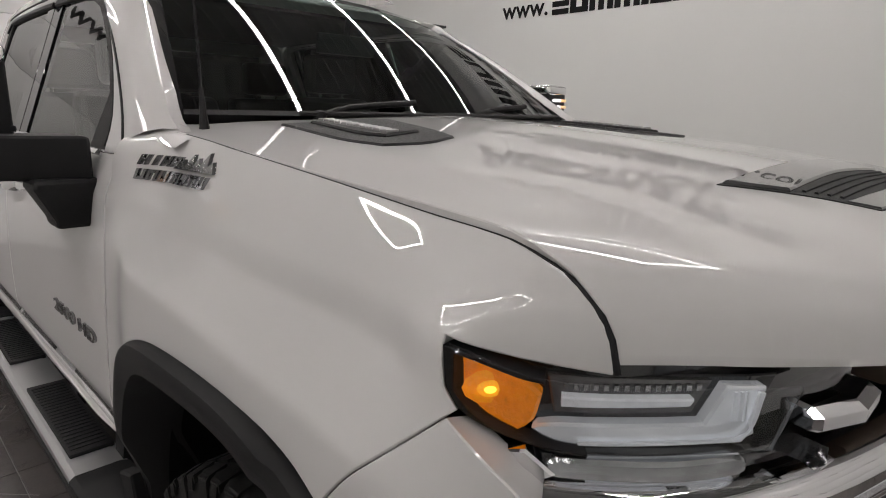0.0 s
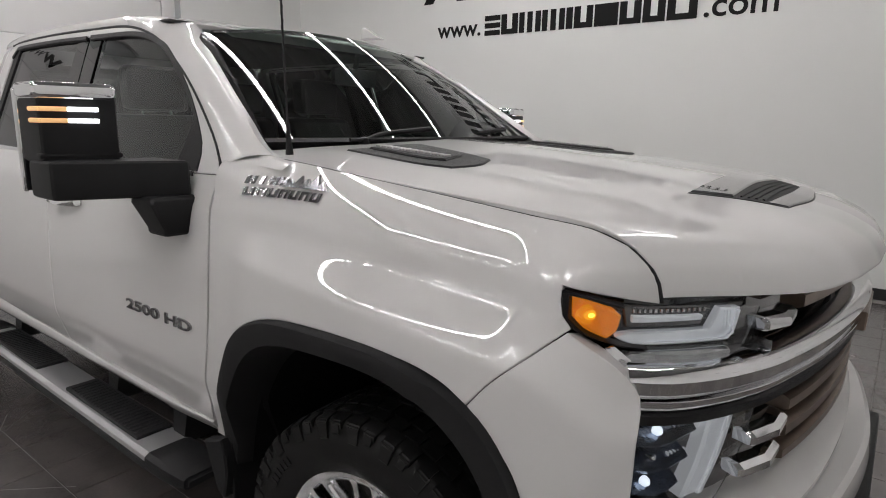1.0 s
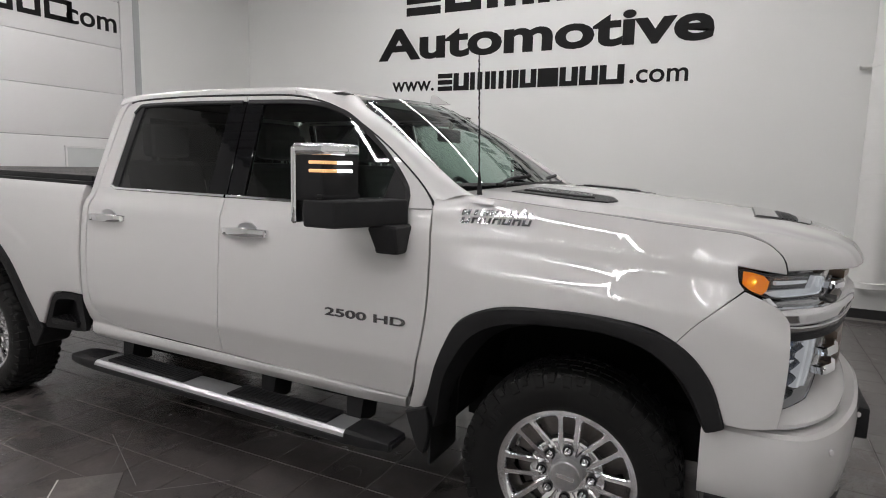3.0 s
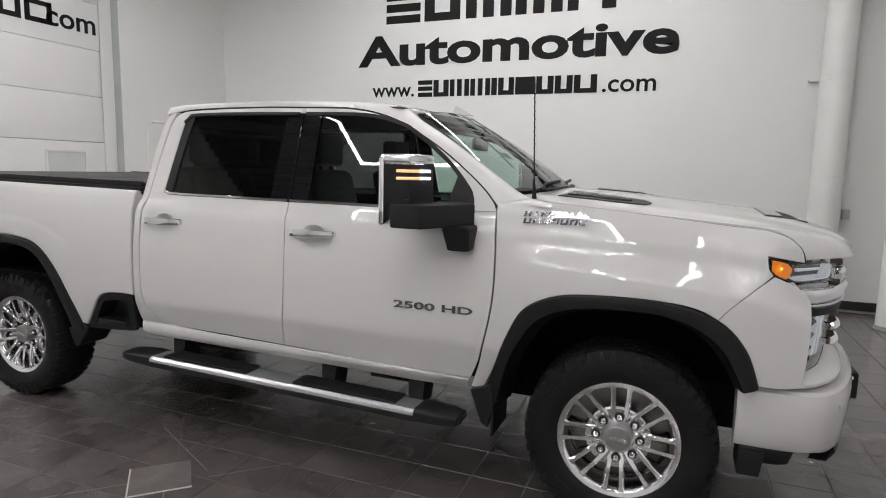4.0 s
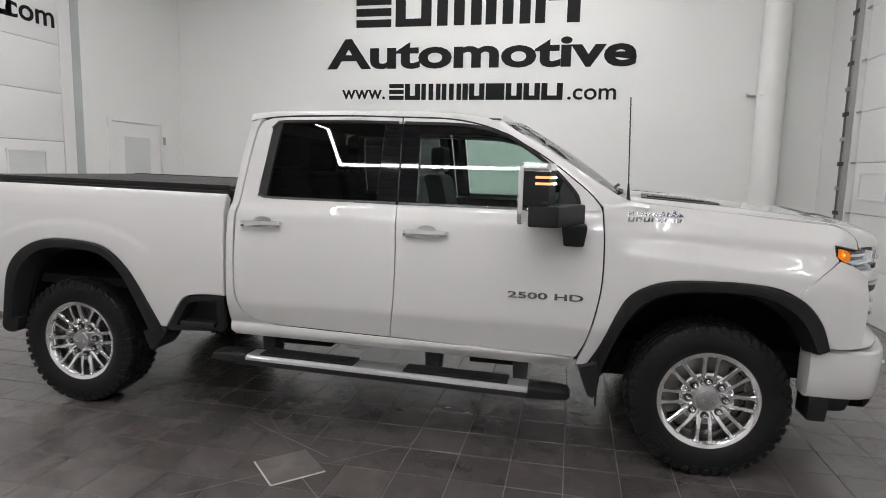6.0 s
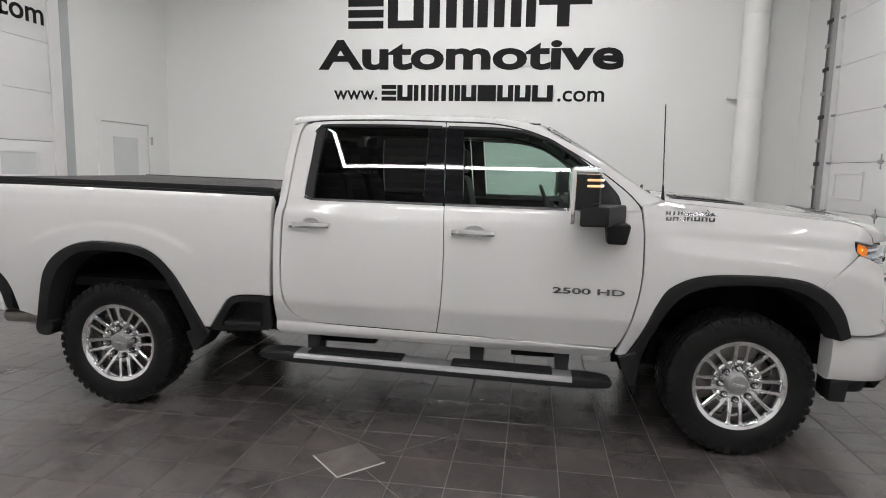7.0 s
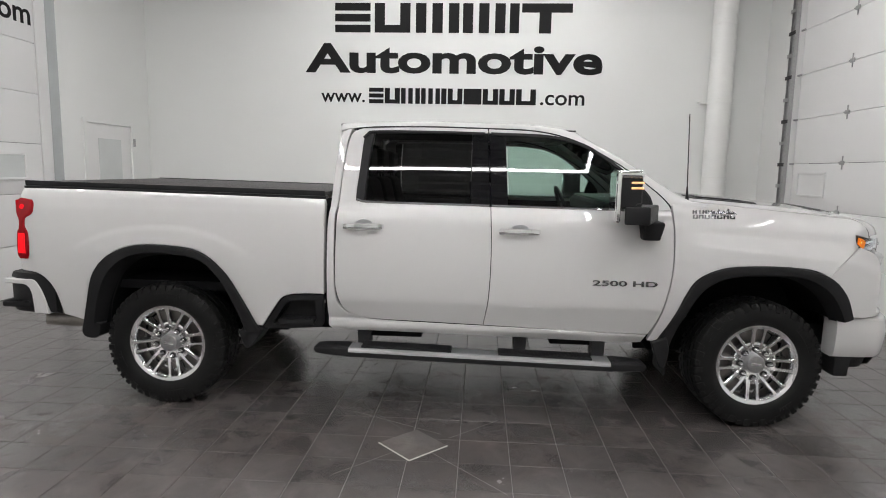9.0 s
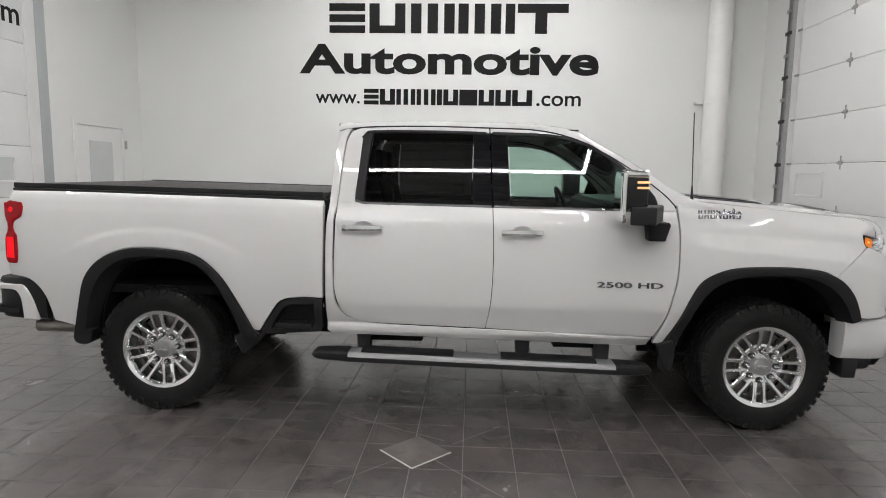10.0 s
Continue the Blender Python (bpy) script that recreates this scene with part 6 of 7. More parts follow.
coil = [(0.205 + 0.0042 * math.cos(k * 0.9), 0.470 + 0.00020 * k + 0.0042 * math.sin(k * 0.9), 1.62 + 0.0056 * k) for k in range(80)]
part("coil", tube(coil, 0.0011, 4), BLACK_PLASTIC, aerial)
fin = sheet(loop([(1.20, 2.02), (1.27, 2.055), (1.33, 2.085), (1.345, 2.025)], [(1.345, 2.025), (1.20, 2.02)], step=0.02), field(lambda y, z: 1.38 + 0.1 * (z - 2.02)), 0.03, 0.004, 0.03)
part("roof_fin", fin, PAINT, truck)

# ---- rear end ----
def moved_back(bm, by=0.035):
    for v in bm.verts:
        v.co.y += by
    return bm


tail_o = loop([(4.93, 1.425), (4.918, 1.40), (4.918, 1.355), (4.93, 1.325), (4.975, 1.300), (4.985, 1.285)], [(4.985, 1.285), (4.985, 1.245), (4.968, 1.215), (4.955, 1.19), (4.950, 1.06), (4.962, 1.012)], [(4.962, 1.012), (5.025, 1.012)], [(5.025, 1.012), (5.046, 1.05), (5.046, 1.19), (5.030, 1.225), (5.030, 1.28), (5.05, 1.32), (5.05, 1.42)], [(5.05, 1.42), (5.03, 1.435), (4.93, 1.425)], step=0.015)
for flip in (False, True):
    def put(name, bm, material, parent, label=""):
        bm = moved_back(bm)
        return part(name, mirrored(bm, XC) if flip else bm, material, parent, label)

    tl = put("tail_lamp", sheet(tail_o, field(lambda y, z: bed_x(y, z) - 0.014), 0.03, 0.008, 0.06), RED, truck, "red tail lamp with a lit bulb, narrow in the middle")
    put("bulb", turned(lathe([(0.0, -0.012), (0.014, -0.010), (0.02, 0.0), (0.0, 0.004)], 16), Matrix.Translation((bed_x(5.0, 1.37) - 0.010, 5.0, 1.372))), RED_GLOW, tl)
    put("glow_strip", sheet(loop([(4.972, 1.19), (5.03, 1.19)], [(5.03, 1.19), (5.03, 1.05)], [(5.03, 1.05), (4.968, 1.05)], [(4.968, 1.05), (4.972, 1.19)], step=0.03), field(lambda y, z: bed_x(y, z) - 0.017), 0.03, 0.003, 0.004), RED_GLOW, tl)
    put("lamp_wrap", box(0.03, 0.18, 5.034, 5.056, 1.32, 1.42, 0.008), RED, tl)
    put("lamp_wrap", box(0.03, 0.18, 5.034, 5.050, 1.03, 1.21, 0.008), RED, tl)
rb = part("rear_bumper", moved_back(sweep(spl([(0.02, 4.79), (0.008, 4.90), (0.02, 5.02), (0.07, 5.13), (0.2, 5.16), (XC, 5.17), (2 * XC - 0.2, 5.16), (2 * XC - 0.07, 5.13), (2 * XC - 0.02, 5.02), (2 * XC - 0.008, 4.90), (2 * XC - 0.02, 4.79)], 0.04), [(0.06, 0.915), (0.0, 0.905), (-0.012, 0.88), (-0.01, 0.68), (0.0, 0.63), (0.06, 0.61)], closed=True)), BLACK_PLASTIC, truck, "rear bumper with a corner step and white painted ends")
for flip in (False, True):
    hook = loop([(5.155, 0.868), (5.0, 0.866), (4.93, 0.862), (4.885, 0.80), (4.85, 0.70), (4.835, 0.622)], [(4.835, 0.622), (4.94, 0.628)], [(4.94, 0.628), (4.945, 0.70), (4.955, 0.775), (4.985, 0.822), (5.04, 0.832), (5.155, 0.832)], [(5.155, 0.832), (5.155, 0.868)], step=0.025)
    own = sheet(hook, field(lambda y, z: -0.012 + 0.35 * max(0.0, y - 5.02) ** 1.5), 0.03, 0.006, 0.05)
    own = moved_back(own)
    part("bumper_end", mirrored(own, XC) if flip else own, PAINT, rb, "white painted bumper end")
    st = moved_back(box(-0.015, 0.16, 4.965, 5.17, 0.665, 0.705, 0.012))
    part("corner_step", mirrored(st, XC) if flip else st, BLACK_PLASTIC, rb)
    for k in range(6):
        rib = moved_back(box(-0.016, 0.14, 4.985 + k * 0.03, 4.997 + k * 0.03, 0.704, 0.711))
        part("rib", mirrored(rib, XC) if flip else rib, BLACK_PLASTIC, rb)
part("exhaust_pipe", lathe([(0.040, -0.36), (0.050, -0.34), (0.050, 0.0), (0.046, 0.0), (0.046, -0.3)], 28), EXHAUST, truck, "dull steel exhaust tip")
ex = bpy.context.scene.objects["exhaust_pipe"]
ex.matrix_basis = Matrix.Translation((0.13, 4.965, 0.555)) @ pose(0, 0, 0, 0, 0, 90)

# ---- cabin ----
part("dashboard", box(0.22, 2 * XC - 0.22, 0.60, 1.02, 1.10, 1.475, 0.05, 3), DASH, truck)
part("dash_top", box(0.26, 2 * XC - 0.26, 0.60, 0.98, 1.474, 1.490, 0.006), DASH_TOP, truck, "greenish dash mat")
part("console", box(XC - 0.16, XC + 0.16, 1.0, 1.75, 0.66, 1.12, 0.04, 3), DASH, truck)
part("headliner", box(0.27, 2 * XC - 0.27, 1.22, 2.78, 1.955, 1.965), DASH, truck)


def seat(x, y, w):
    s = part("seat", box(x - w / 2, x + w / 2, y - 0.10, y + 0.42, 0.88, 1.08, 0.05, 3), SEAT, truck)
    bk = box(x - w / 2, x + w / 2, y + 0.38, y + 0.54, 1.02, 1.62, 0.06, 3)
    for v in bk.verts:
        v.co.y += 0.22 * max(0.0, v.co.z - 1.0)
        v.co.x += (x - v.co.x) * 0.22 * max(0.0, v.co.z - 1.25)
    part("seat_back", bk, SEAT, s)
    hd = box(x - 0.14, x + 0.14, y + 0.52, y + 0.63, 1.64, 1.84, 0.04, 3)
    part("headrest", hd, SEAT, s)
    for dx in (-0.07, 0.07):
        part("headrest_post", tube([(x + dx, y + 0.56, 1.60), (x + dx, y + 0.57, 1.68)], 0.008, 8), CHROME, s)
    part("seat_base", box(x - w / 2 + 0.04, x + w / 2 - 0.04, y - 0.05, y + 0.4, 0.655, 0.89), DARK, s)


for x in (0.52, 2 * XC - 0.52):
    seat(x, 1.28, 0.52)
for x in (0.45, XC, 2 * XC - 0.45):
    seat(x, 2.12, 0.50)
ring = [(2 * XC - 0.52 + 0.19 * math.cos(t), 1.12 + 0.19 * 0.35 * math.sin(t), 1.37 + 0.19 * 0.92 * math.sin(t)) for t in np.linspace(0, 2 * math.pi, 33)]
sw = part("steering_wheel", tube(ring, 0.016, 8, caps=False), SEAT, truck)
part("hub", box(2 * XC - 0.60, 2 * XC - 0.44, 1.07, 1.13, 1.32, 1.42, 0.02), DASH, sw)
part("column", tube([(2 * XC - 0.52, 1.1, 1.36), (2 * XC - 0.52, 0.9, 1.28)], 0.045, 12), DASH, sw)
rm = part("rear_view_mirror", box(XC - 0.13, XC + 0.13, 1.0, 1.03, 1.76, 1.835, 0.012), DASH, truck)
part("stalk", tube([(XC, 1.01, 1.83), (XC, 0.99, 1.90)], 0.012, 8), DASH, rm)

# ---- the room's fittings ----
def wall_block(bm, y0, y1, z0, z1, kind):
    """One cell of the dealer's name, as a plain slab with a slot through it."""
    w, h = y0 - y1, z1 - z0
    t = 0.26 * h
    def slab(a0, a1, b0, b1):
        box(WX - 0.007, WX - 0.001, y0 - a1 * w, y0 - a0 * w, z0 + b0 * h, z0 + b1 * h, bm=bm)
    if kind == 0:
        slab(0, 1, 0, 0.26), slab(0, 1, 0.37, 0.63), slab(0, 1, 0.74, 1)
    elif kind == 1:
        s = min(0.34, 0.36 * h / w)
        slab(0, s, 0, 1), slab(1 - s, 1, 0, 1), slab(s, 1 - s, 0, 0.26)
    elif kind == 2:
        slab(0, 0.24, 0, 1), slab(0.38, 0.62, 0, 1), slab(0.76, 1, 0, 1)
    else:
        slab(0, 1, 0, 1)


SIGN = base("wall_emblem", WX, 2.4, 3.88, "bold black dealer emblem bars on the white wall", "wall emblem")
for a, b, kind in ((4.29, 3.71, 0), (3.64, 3.06, 1), (2.97, 2.27, 2), (2.21, 1.53, 2), (1.46, 1.31, 3), (1.27, 0.47, 4)):
    cell = bmesh.new()
    if kind == 4:
        wall_block(cell, a, b, 4.20, 4.34, 3)
        wall_block(cell, 0.99, 0.80, 3.88, 4.20, 3)
    else:
        wall_block(cell, a, b, 3.88, 4.34, kind)
    part("emblem_bar", cell, INK, SIGN, smooth=0)


def wall_word(text, y_left, width, z, height, thick, label):
    """A word as one thing with a part for each letter; the widths follow the font."""
    word = base("wall_lettering", WX, y_left - width / 2, z, label, "lettering")
    whole = letters(text, 0.5, 0.006, thick)
    xs = [v.co.x for v in whole.verts]
    zs = [v.co.y for v in whole.verts]
    kx, kz, x0, z0 = width / (max(xs) - min(xs)), height / (max(zs) - min(zs)), min(xs), min(zs)
    seen = set()
    whole.verts.ensure_lookup_table()
    groups = []
    for v in whole.verts:
        if v in seen:
            continue
        stack, isle = [v], []
        seen.add(v)
        while stack:
            q = stack.pop()
            isle.append(q)
            for e in q.link_edges:
                o = e.other_vert(q)
                if o not in seen:
                    seen.add(o)
                    stack.append(o)
        lo, hi = min(q.co.x for q in isle), max(q.co.x for q in isle)
        for g in groups:
            if lo < g[1] - 0.004 and hi > g[0] + 0.004:
                g[0], g[1] = min(lo, g[0]), max(hi, g[1])
                g[2].update(isle)
                break
        else:
            groups.append([lo, hi, set(isle)])
    for lo, hi, keep in groups:
        one = whole.copy()
        one.verts.ensure_lookup_table()
        ids = {q.index for q in keep}
        bmesh.ops.delete(one, geom=[q for q in one.verts if q.index not in ids], context="VERTS")
        for v in one.verts:
            v.co = Vector((WX - 0.004 - v.co.z, y_left - (v.co.x - x0) * kx, z + (v.co.y - z0) * kz))
        part("letter", fix(one), INK, word, smooth=0)
    whole.free()
    return word


wall_word("Automotive", 4.79, 4.83, 3.235, 0.475, 0.016, "bold black word on the white showroom wall")
wall_word("www.", 4.53, 0.73, 2.765, 0.15, 0.006, "black web address prefix on the white wall")
wall_word(".com", 0.93, 0.71, 2.755, 0.17, 0.006, "black web address ending on the white wall")
LINE = base("wall_emblem", WX, 2.4, 2.755, "black dealer address bars on the white wall", "wall emblem")
cells = [0.24, 0.25, 0.31, 0.31, 0.085, 0.24, 0.29, 0.25, 0.25, 0.32]
y = 3.73
gap = (3.73 - 1.0 - sum(cells)) / 9
for k, w in enumerate(cells):
    cell = bmesh.new()
    wall_block(cell, y, y - w, 2.755, 3.005, (0, 1, 2, 2, 3, 1, 3, 1, 1, 1)[k] if w > 0.1 else 3)
    part("emblem_bar", cell, INK, LINE, smooth=0)
    y -= w + gap


def garage_door(y, x0, x1, z1, n, face, label, win, lettered):
    """A sectional door; face: +1 or -1, the way it looks into the room along y."""
    d = base("garage_door", (x0 + x1) / 2, y, 0, label, "garage door")
    h = z1 / n
    for k in range(n):
        part("door_panel", box(x0, x1, min(y, y - face * 0.05), max(y, y - face * 0.05), k * h + 0.003, (k + 1) * h - 0.003, 0.004), DOOR_PAINT, d)
    for wx0, wx1, wz0, wz1 in win:
        ya = y + face * 0.004
        fr = bmesh.new()
        for a0, a1, b0, b1 in ((wx0 - 0.03, wx1 + 0.03, wz1, wz1 + 0.03), (wx0 - 0.03, wx1 + 0.03, wz0 - 0.03, wz0), (wx0 - 0.03, wx0, wz0, wz1), (wx1, wx1 + 0.03, wz0, wz1)):
            box(a0, a1, min(y, y + face * 0.018), max(y, y + face * 0.018), b0, b1, 0.003, 1, bm=fr)
        w = part("window_frame", fr, DOOR_PAINT, d)
        part("pane", box(wx0, wx1, min(y, ya), max(y, ya), wz0, wz1), DOOR_GLASS if lettered else DOOR_PAINT, w, "frosted pane" if lettered else "white blanked pane")
    return d, h


# south door with exposed hinges and track
sd, h = garage_door(RY - 0.06, 0.62, 5.13, 4.98, 8, 1, "white sectional garage door with steel hinges and side track", [(4.30, 4.93, 1.44, 1.72)], False)
for k in range(1, 8):
    z = k * h
    for x in (3.93, 2.63, 1.35):
        hb = bmesh.new()
        box(x - 0.018, x + 0.018, RY - 0.058, RY - 0.048, z - 0.085, z + 0.085, bm=hb)
        box(x - 0.045, x + 0.045, RY - 0.057, RY - 0.044, z - 0.025, z + 0.025, 0.004, 1, bm=hb)
        for v in hb.verts:
            if abs(v.co.z - z) > 0.06:
                v.co.x = x + (v.co.x - x) * 0.4
        tube([(x - 0.05, RY - 0.045, z), (x + 0.05, RY - 0.045, z)], 0.012, 8, bm=hb)
        part("hinge", hb, GALV, sd, "grey steel hinge")
    part("roller", tube([(5.08, RY - 0.03, z), (5.24, RY - 0.03, z)], 0.016, 8), GALV, sd)
track = base("door_track", 5.25, RY, 0, "vertical galvanised steel door track beside the door", "door track")
part("rail", box(5.17, 5.18, RY + 0.004, RY + 0.06, 0.02, 5.3), GALV, track)
part("rail_edge", box(5.181, 5.225, RY + 0.05, RY + 0.06, 0.02, 5.3), GALV, track)
part("wall_angle", box(5.30, 5.38, RY + 0.004, RY + 0.012, 0.02, 5.3), GALV, track)
part("angle_flange", box(5.29, 5.298, RY + 0.004, RY + 0.06, 0.02, 5.3), GALV, track)
for k in range(16):
    part("track_bracket", box(5.16, 5.33, RY + 0.062, RY + 0.070, 0.28 + k * 0.31, 0.33 + k * 0.31), BASE if k % 2 else GALV, track)

# north door, with a grey jamb and an address line
nd, h = garage_door(LY + 0.15, -1.74, 3.72, 4.48, 7, -1, "white sectional garage door with a small window and black lettering", [(2.86, 3.40, 1.49, 1.77), (-0.9, -0.36, 1.49, 1.77)], True)
structure("trim_jamb", box(3.73, 3.924, LY + 0.14, LY + 0.165, 0.0, 4.3), DOOR_PAINT, "white edge strip beside the garage door", "trim")
structure("trim_reveal", box(3.922, 3.9295, LY + 0.004, LY + 0.138, 0.0, 4.3), JAMB, "grey painted door reveal", "trim")
structure("trim_header", box(-1.74, 3.92, LY + 0.10, LY + 0.14, 4.05, 4.6), JAMB, "grey door header", "trim")
for text, x0, w, hh in ((".com", 2.87, 0.80, 0.19), ("www.", -1.15, 0.82, 0.17)):
    ndl = letters(text, 0.4, 0.004, 0.006, (w, hh))
    for v in ndl.verts:
        v.co = Vector((x0 + v.co.x, LY + 0.147 - v.co.z, 3.405 + v.co.y))
    part("lettering", fix(ndl), INK, nd, "black web address letters", smooth=0)
x = -0.24
for k, w in enumerate(cells):
    w *= 1.13
    cell = bmesh.new()
    if k in (1, 5, 6, 7, 8, 9):
        box(x, x + w, LY + 0.145, LY + 0.149, 3.405, 3.47, bm=cell)
        box(x, x + 0.07, LY + 0.145, LY + 0.149, 3.47, 3.685, bm=cell)
        box(x + w - 0.07, x + w, LY + 0.145, LY + 0.149, 3.47, 3.685, bm=cell)
        if k == 9:
            box(x, x + w, LY + 0.145, LY + 0.149, 3.625, 3.685, bm=cell)
    else:
        box(x, x + w, LY + 0.145, LY + 0.149, 3.405, 3.685, bm=cell)
    part("name_bar", cell, INK, nd, "black name bar", smooth=0)
    x += w + 0.045

# personnel door in the north wall
pd = base("door_1", 5.05, LY, 0, "white steel door with a narrow frosted pane", "door", kind="structure")
part("leaf", box(4.445, 5.535, LY + 0.01, LY + 0.055, 0.01, 2.265, 0.003, 1), DOOR_PAINT, pd)
fr = bmesh.new()
for a0, a1, b0, b1 in ((4.36, 4.438, 0, 2.33), (5.542, 5.62, 0, 2.33), (4.438, 5.542, 2.272, 2.33)):
    box(a0, a1, LY - 0.012, LY + 0.1, b0, b1, 0.003, 1, bm=fr)
part("door_frame", fr, WALL, pd)
part("pane", box(4.71, 5.27, LY + 0.004, LY + 0.0095, 0.9, 2.055), DOOR_GLASS, pd, "frosted glass pane")
part("closer", box(5.57, 5.61, LY - 0.04, LY - 0.012, 1.96, 2.09, 0.006, 1), GALV, pd)

# pipe in the corner, bollard
pipe = base("vent_pipe", 5.89, -1.83, 0.4, "large white vertical vent pipe in the corner", "pipe")
pm = lathe([(0.0, 0.40), (0.165, 0.40), (0.185, 0.405), (0.187, 0.46), (0.176, 0.47), (0.175, 1.6), (0.175, CEIL)], 40, "z")
part("pipe_body", turned(pm, Matrix.Translation((5.89, -1.83, 0))), PIPE, pipe)
for z in (1.62, 2.82, 4.0):
    part("collar", turned(lathe([(0.175, z - 0.03), (0.181, z - 0.028), (0.181, z + 0.028), (0.175, z + 0.03)], 40, "z"), Matrix.Translation((5.89, -1.83, 0))), PIPE, pipe)
for z in (2.82,):
    part("strap", box(5.99, WX - 0.001, -1.665, -1.56, z - 0.015, z + 0.015, 0.003, 1), PIPE, pipe)
    part("strap", box(6.03, WX - 0.001, -2.02, -1.60, z - 0.02, z + 0.02, 0.003, 1), PIPE, pipe)
part("fitting", box(5.96, 6.05, -2.13, -2.05, 1.14, 1.26, 0.008), GALV, pipe, "grey steel fitting")
boll = base("bollard", 5.12, -2.40, 0, "white painted steel bollard beside the garage door", "bollard")
part("post", turned(lathe([(0.112, 0.0), (0.112, 1.05), (0.100, 1.085), (0.07, 1.10), (0.0, 1.105)], 32, "z"), Matrix.Translation((5.12, -2.40, 0))), PIPE, boll)
part("collar", turned(lathe([(0.125, 0.0), (0.125, 0.035), (0.112, 0.04)], 32, "z"), Matrix.Translation((5.12, -2.40, 0))), GALV, boll)

# ---- floor tiles ----
floor = bpy.data.objects["floor"]
S = 0.30
TX0, TY0 = -0.08 - 30 * S, 1.05 - 13 * S
GAP = 0.0035


def tile_mesh():
    bm = bmesh.new()
    a, b = S / 2 - GAP / 2, S / 2 - GAP / 2 - 0.002
    lo = [bm.verts.new((x, y, -0.004)) for x, y in ((-a, -a), (a, -a), (a, a), (-a, a))]
    hi = [bm.verts.new((x, y, 0.0)) for x, y in ((-b, -b), (b, -b), (b, b), (-b, b))]
    bm.faces.new(hi)
    for k in range(4):
        bm.faces.new((lo[k], lo[(k + 1) % 4], hi[(k + 1) % 4], hi[k]))
    return fix(bm)


DC, DR = (-0.47, 2.235), 0.212
near, rest = [], []
for i in range(70):
    for j in range(40):
        x, y = TX0 + (i + 0.5) * S, TY0 + (j + 0.5) * S
        if not (BX + 0.15 < x < WX - 0.1 and RY - 0.25 < y < LY + 0.3):
            continue
        if -1.6 < x < 1.0 and -0.2 < y < 4.3 and len(near) < 300:
            near.append((x, y))
        else:
            rest.append((x, y))
me_tile = shared("tile", tile_mesh(), TILE, 0)
for x, y in near:
    ob = new("tile", me_tile)
    ob.parent = floor
    ob.location = (x, y, 0)
vs, fs = [], []
a, b = S / 2 - GAP / 2, S / 2 - GAP / 2 - 0.002
for x, y in rest:
    n = len(vs)
    vs += [(x - a, y - a, -0.004), (x + a, y - a, -0.004), (x + a, y + a, -0.004), (x - a, y + a, -0.004), (x - b, y - b, 0), (x + b, y - b, 0), (x + b, y + b, 0), (x - b, y + b, 0)]
    fs += [(n + 4, n + 5, n + 6, n + 7)] + [(n + k, n + (k + 1) % 4, n + 4 + (k + 1) % 4, n + 4 + k) for k in range(4)]
me = bpy.data.meshes.new("tiles")
me.from_pydata(vs, [], fs)
me.materials.append(TILE)
ob = new("tiles", me)
ob.parent = floor
tagged(ob, "dark slate-grey floor tiles further off", kind="stuff")
# the pale tile set on its corner
dm = bmesh.new()
pts = [(DC[0] - DR, DC[1]), (DC[0], DC[1] - DR), (DC[0] + DR, DC[1]), (DC[0], DC[1] + DR)]
lo = [dm.verts.new((x, y, 0.0005)) for x, y in pts]
hi = [dm.verts.new((x + (DC[0] - x) * 0.01, y + (DC[1] - y) * 0.01, 0.0042)) for x, y in pts]
dm.faces.new(hi)
for k in range(4):
    dm.faces.new((lo[k], lo[(k + 1) % 4], hi[(k + 1) % 4], hi[k]))
part("diamond_tile", fix(dm), TILE_LIGHT, floor, "pale square tile set on its corner", smooth=0)
for p, q in ((pts[3], pts[0]), (pts[0], pts[1])):
    d = Vector((q[0] - p[0], q[1] - p[1], 0)).normalized()
    n = Vector((d.y, -d.x, 0)) * 0.004
    e = bmesh.new()
    vv = [e.verts.new(Vector((r[0], r[1], z)) + s * n) for z in (0.0045, 0.0005) for r, s in ((p, 1), (q, 1), (q, -1), (p, -1))]
    for f in ((0, 1, 2, 3), (0, 1, 5, 4), (1, 2, 6, 5), (2, 3, 7, 6), (3, 0, 4, 7)):
        e.faces.new([vv[k] for k in f])
    part("edge_strip", fix(e), STRIP, floor, "pale metal edge strip", smooth=0)
cuts = bmesh.new()
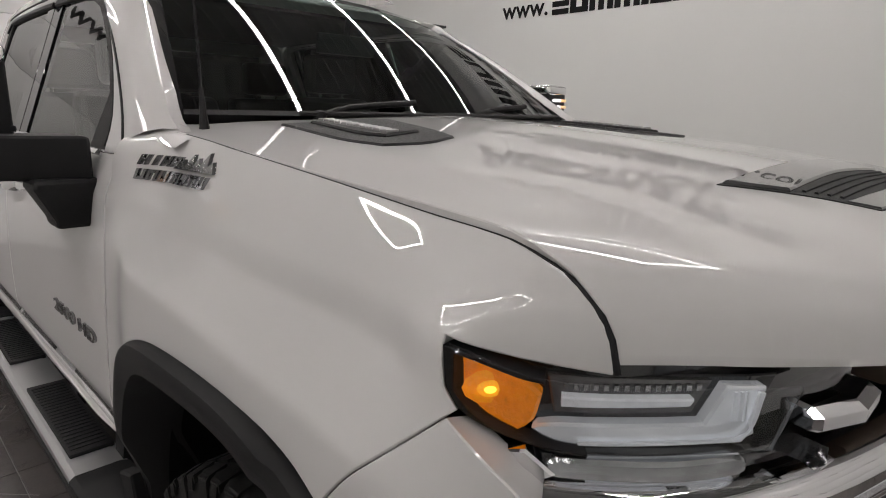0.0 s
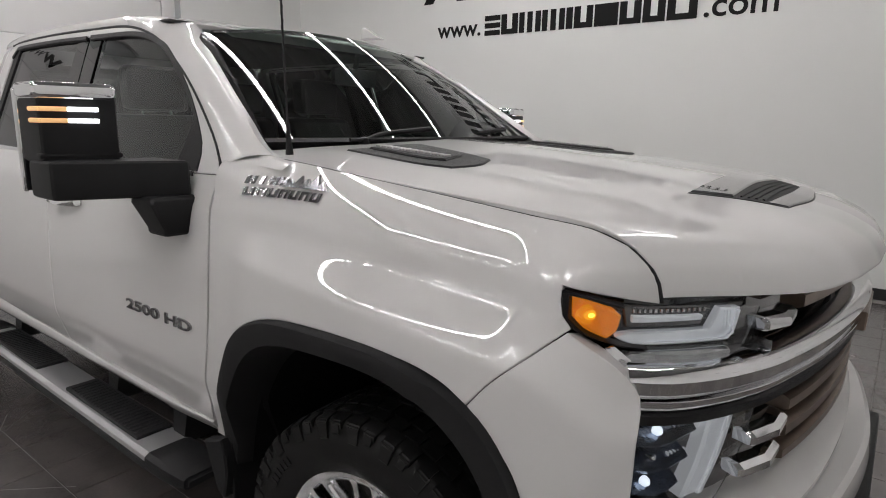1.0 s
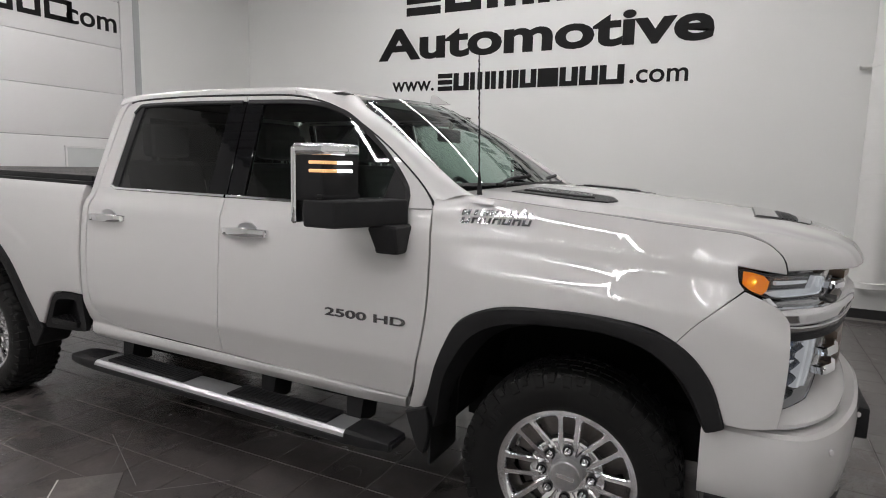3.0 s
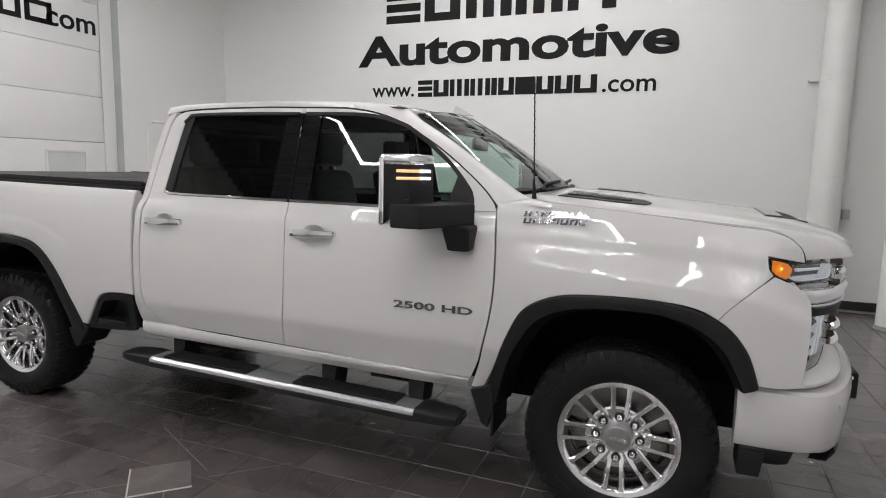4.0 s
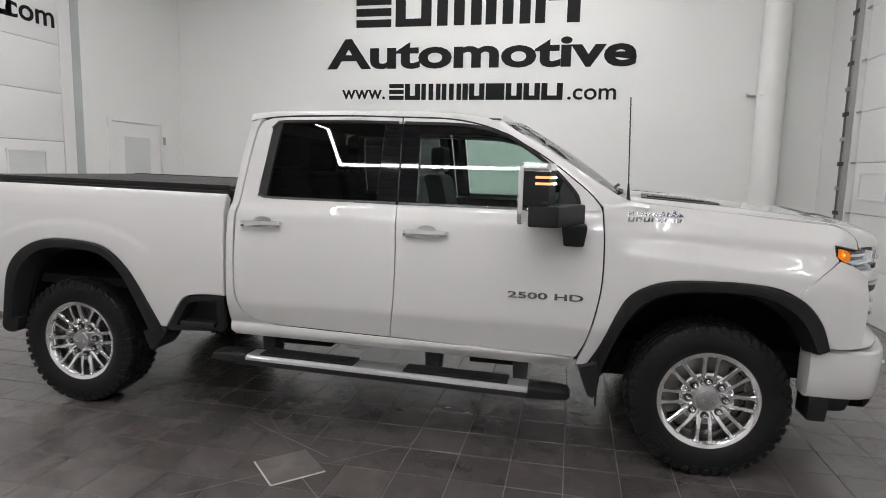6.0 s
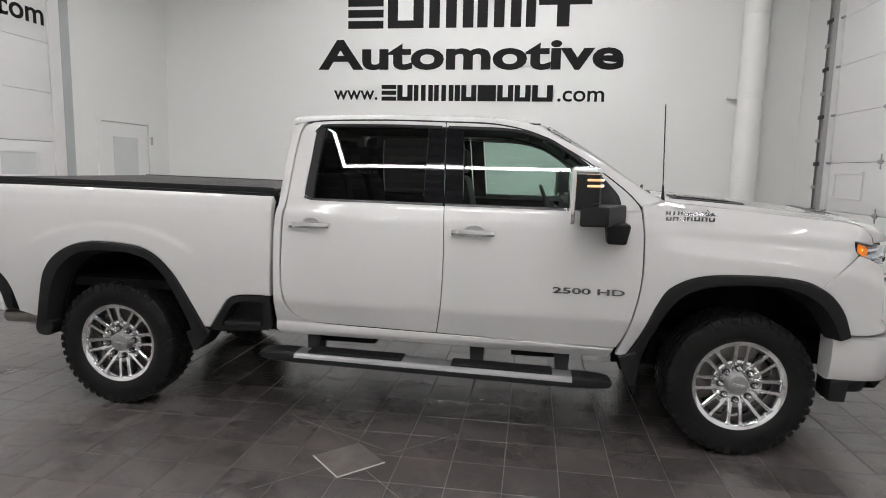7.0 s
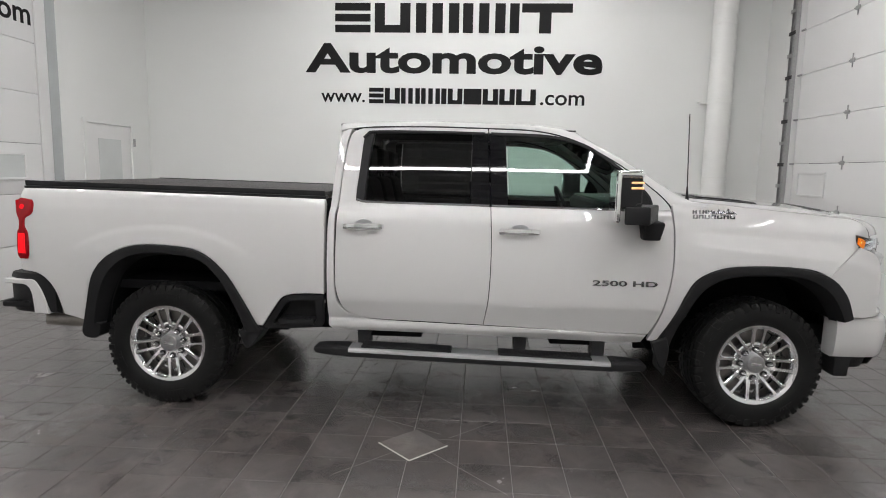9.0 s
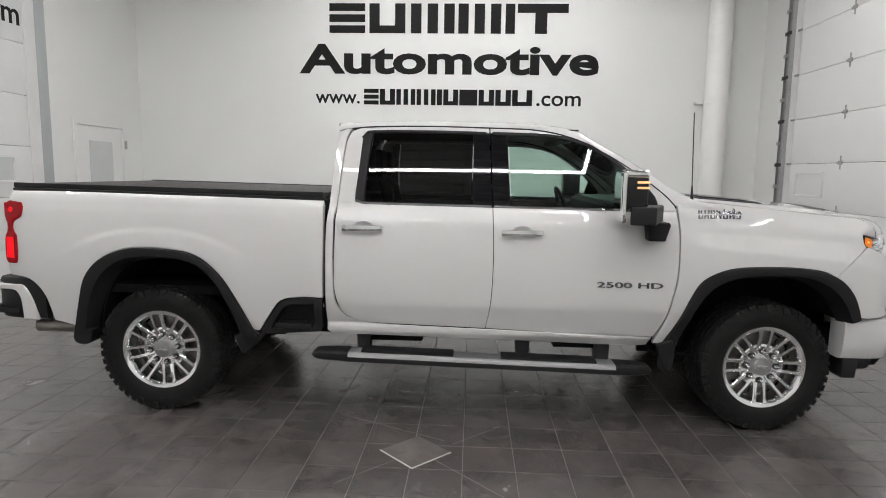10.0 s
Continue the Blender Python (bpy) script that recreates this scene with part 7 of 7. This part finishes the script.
for p, q in (((-0.31, 2.07), (0.0, 2.70)), ((-0.58, 2.34), (-0.88, 2.64)), ((-0.56, 2.12), (-1.0, 1.68)), ((-0.36, 2.02), (-0.05, 1.70))):
    d = Vector((q[0] - p[0], q[1] - p[1], 0)).normalized()
    n = Vector((d.y, -d.x, 0)) * 0.0018
    vv = [cuts.verts.new(Vector((r[0], r[1], 0.0006)) + s * n) for r, s in ((p, 1), (q, 1), (q, -1), (p, -1))]
    cuts.faces.new(vv)
part("tile_cuts", fix(cuts), GROUT, floor, "fine diagonal joints", smooth=0)
SEAM = mat("dark_seam", (0.030, 0.026, 0.024), 0.5, vary=0.3, scale=30)
for p, q, wide in (((0.184, 2.726), (-0.297, 2.295), 0.004), ((0.152, 2.534), (-0.340, 2.522), 0.003), ((-0.010, 2.231), (-0.210, 2.236), 0.0035), ((0.060, 2.400), (-0.170, 2.660), 0.0025)):
    crack = bmesh.new()
    d = Vector((q[0] - p[0], q[1] - p[1], 0))
    n = Vector((d.y, -d.x, 0)).normalized()
    rows = []
    for k in range(13):
        f = k / 12
        c = Vector((p[0], p[1], 0.0010)) + d * f + n * random.uniform(-0.004, 0.004)
        half = wide * math.sin(math.pi * (0.06 + 0.88 * f)) * random.uniform(0.6, 1.2)
        rows.append([c + n * half, c - n * half])
    ribbon(rows, crack)
    part("tile_crack", crack, SEAM, floor, "dark cracked joint beside the pale tile", smooth=0)

# water left under the truck
WATER = mat("water", (0.10, 0.095, 0.09), 0.04, spec=0.9)
drops = bmesh.new()
for cx, cy, spread, count in ((0.74, 2.85, 0.07, 18), (1.02, 2.74, 0.10, 22), (1.10, 3.20, 0.12, 14), (0.80, 3.05, 0.12, 8)):
    for k in range(count):
        x, y, r = random.gauss(cx, spread), random.gauss(cy, spread), random.uniform(0.004, 0.013)
        drop = lathe([(r, 0.0005), (r * 0.85, r * 0.12), (r * 0.4, r * 0.22), (0.0, r * 0.25)], 8, "z")
        turned(drop, Matrix.Translation((x, y, 0)) @ pose(0, 0, 0, 0, 0, random.uniform(0, 180)) @ Matrix.Diagonal((1.0, random.uniform(0.5, 1.0), 1.0, 1)))
        merge(drops, drop)
tagged(part("water_drops", drops, WATER), "small clear water drops on the dark tiles under the truck", "water", kind="stuff")
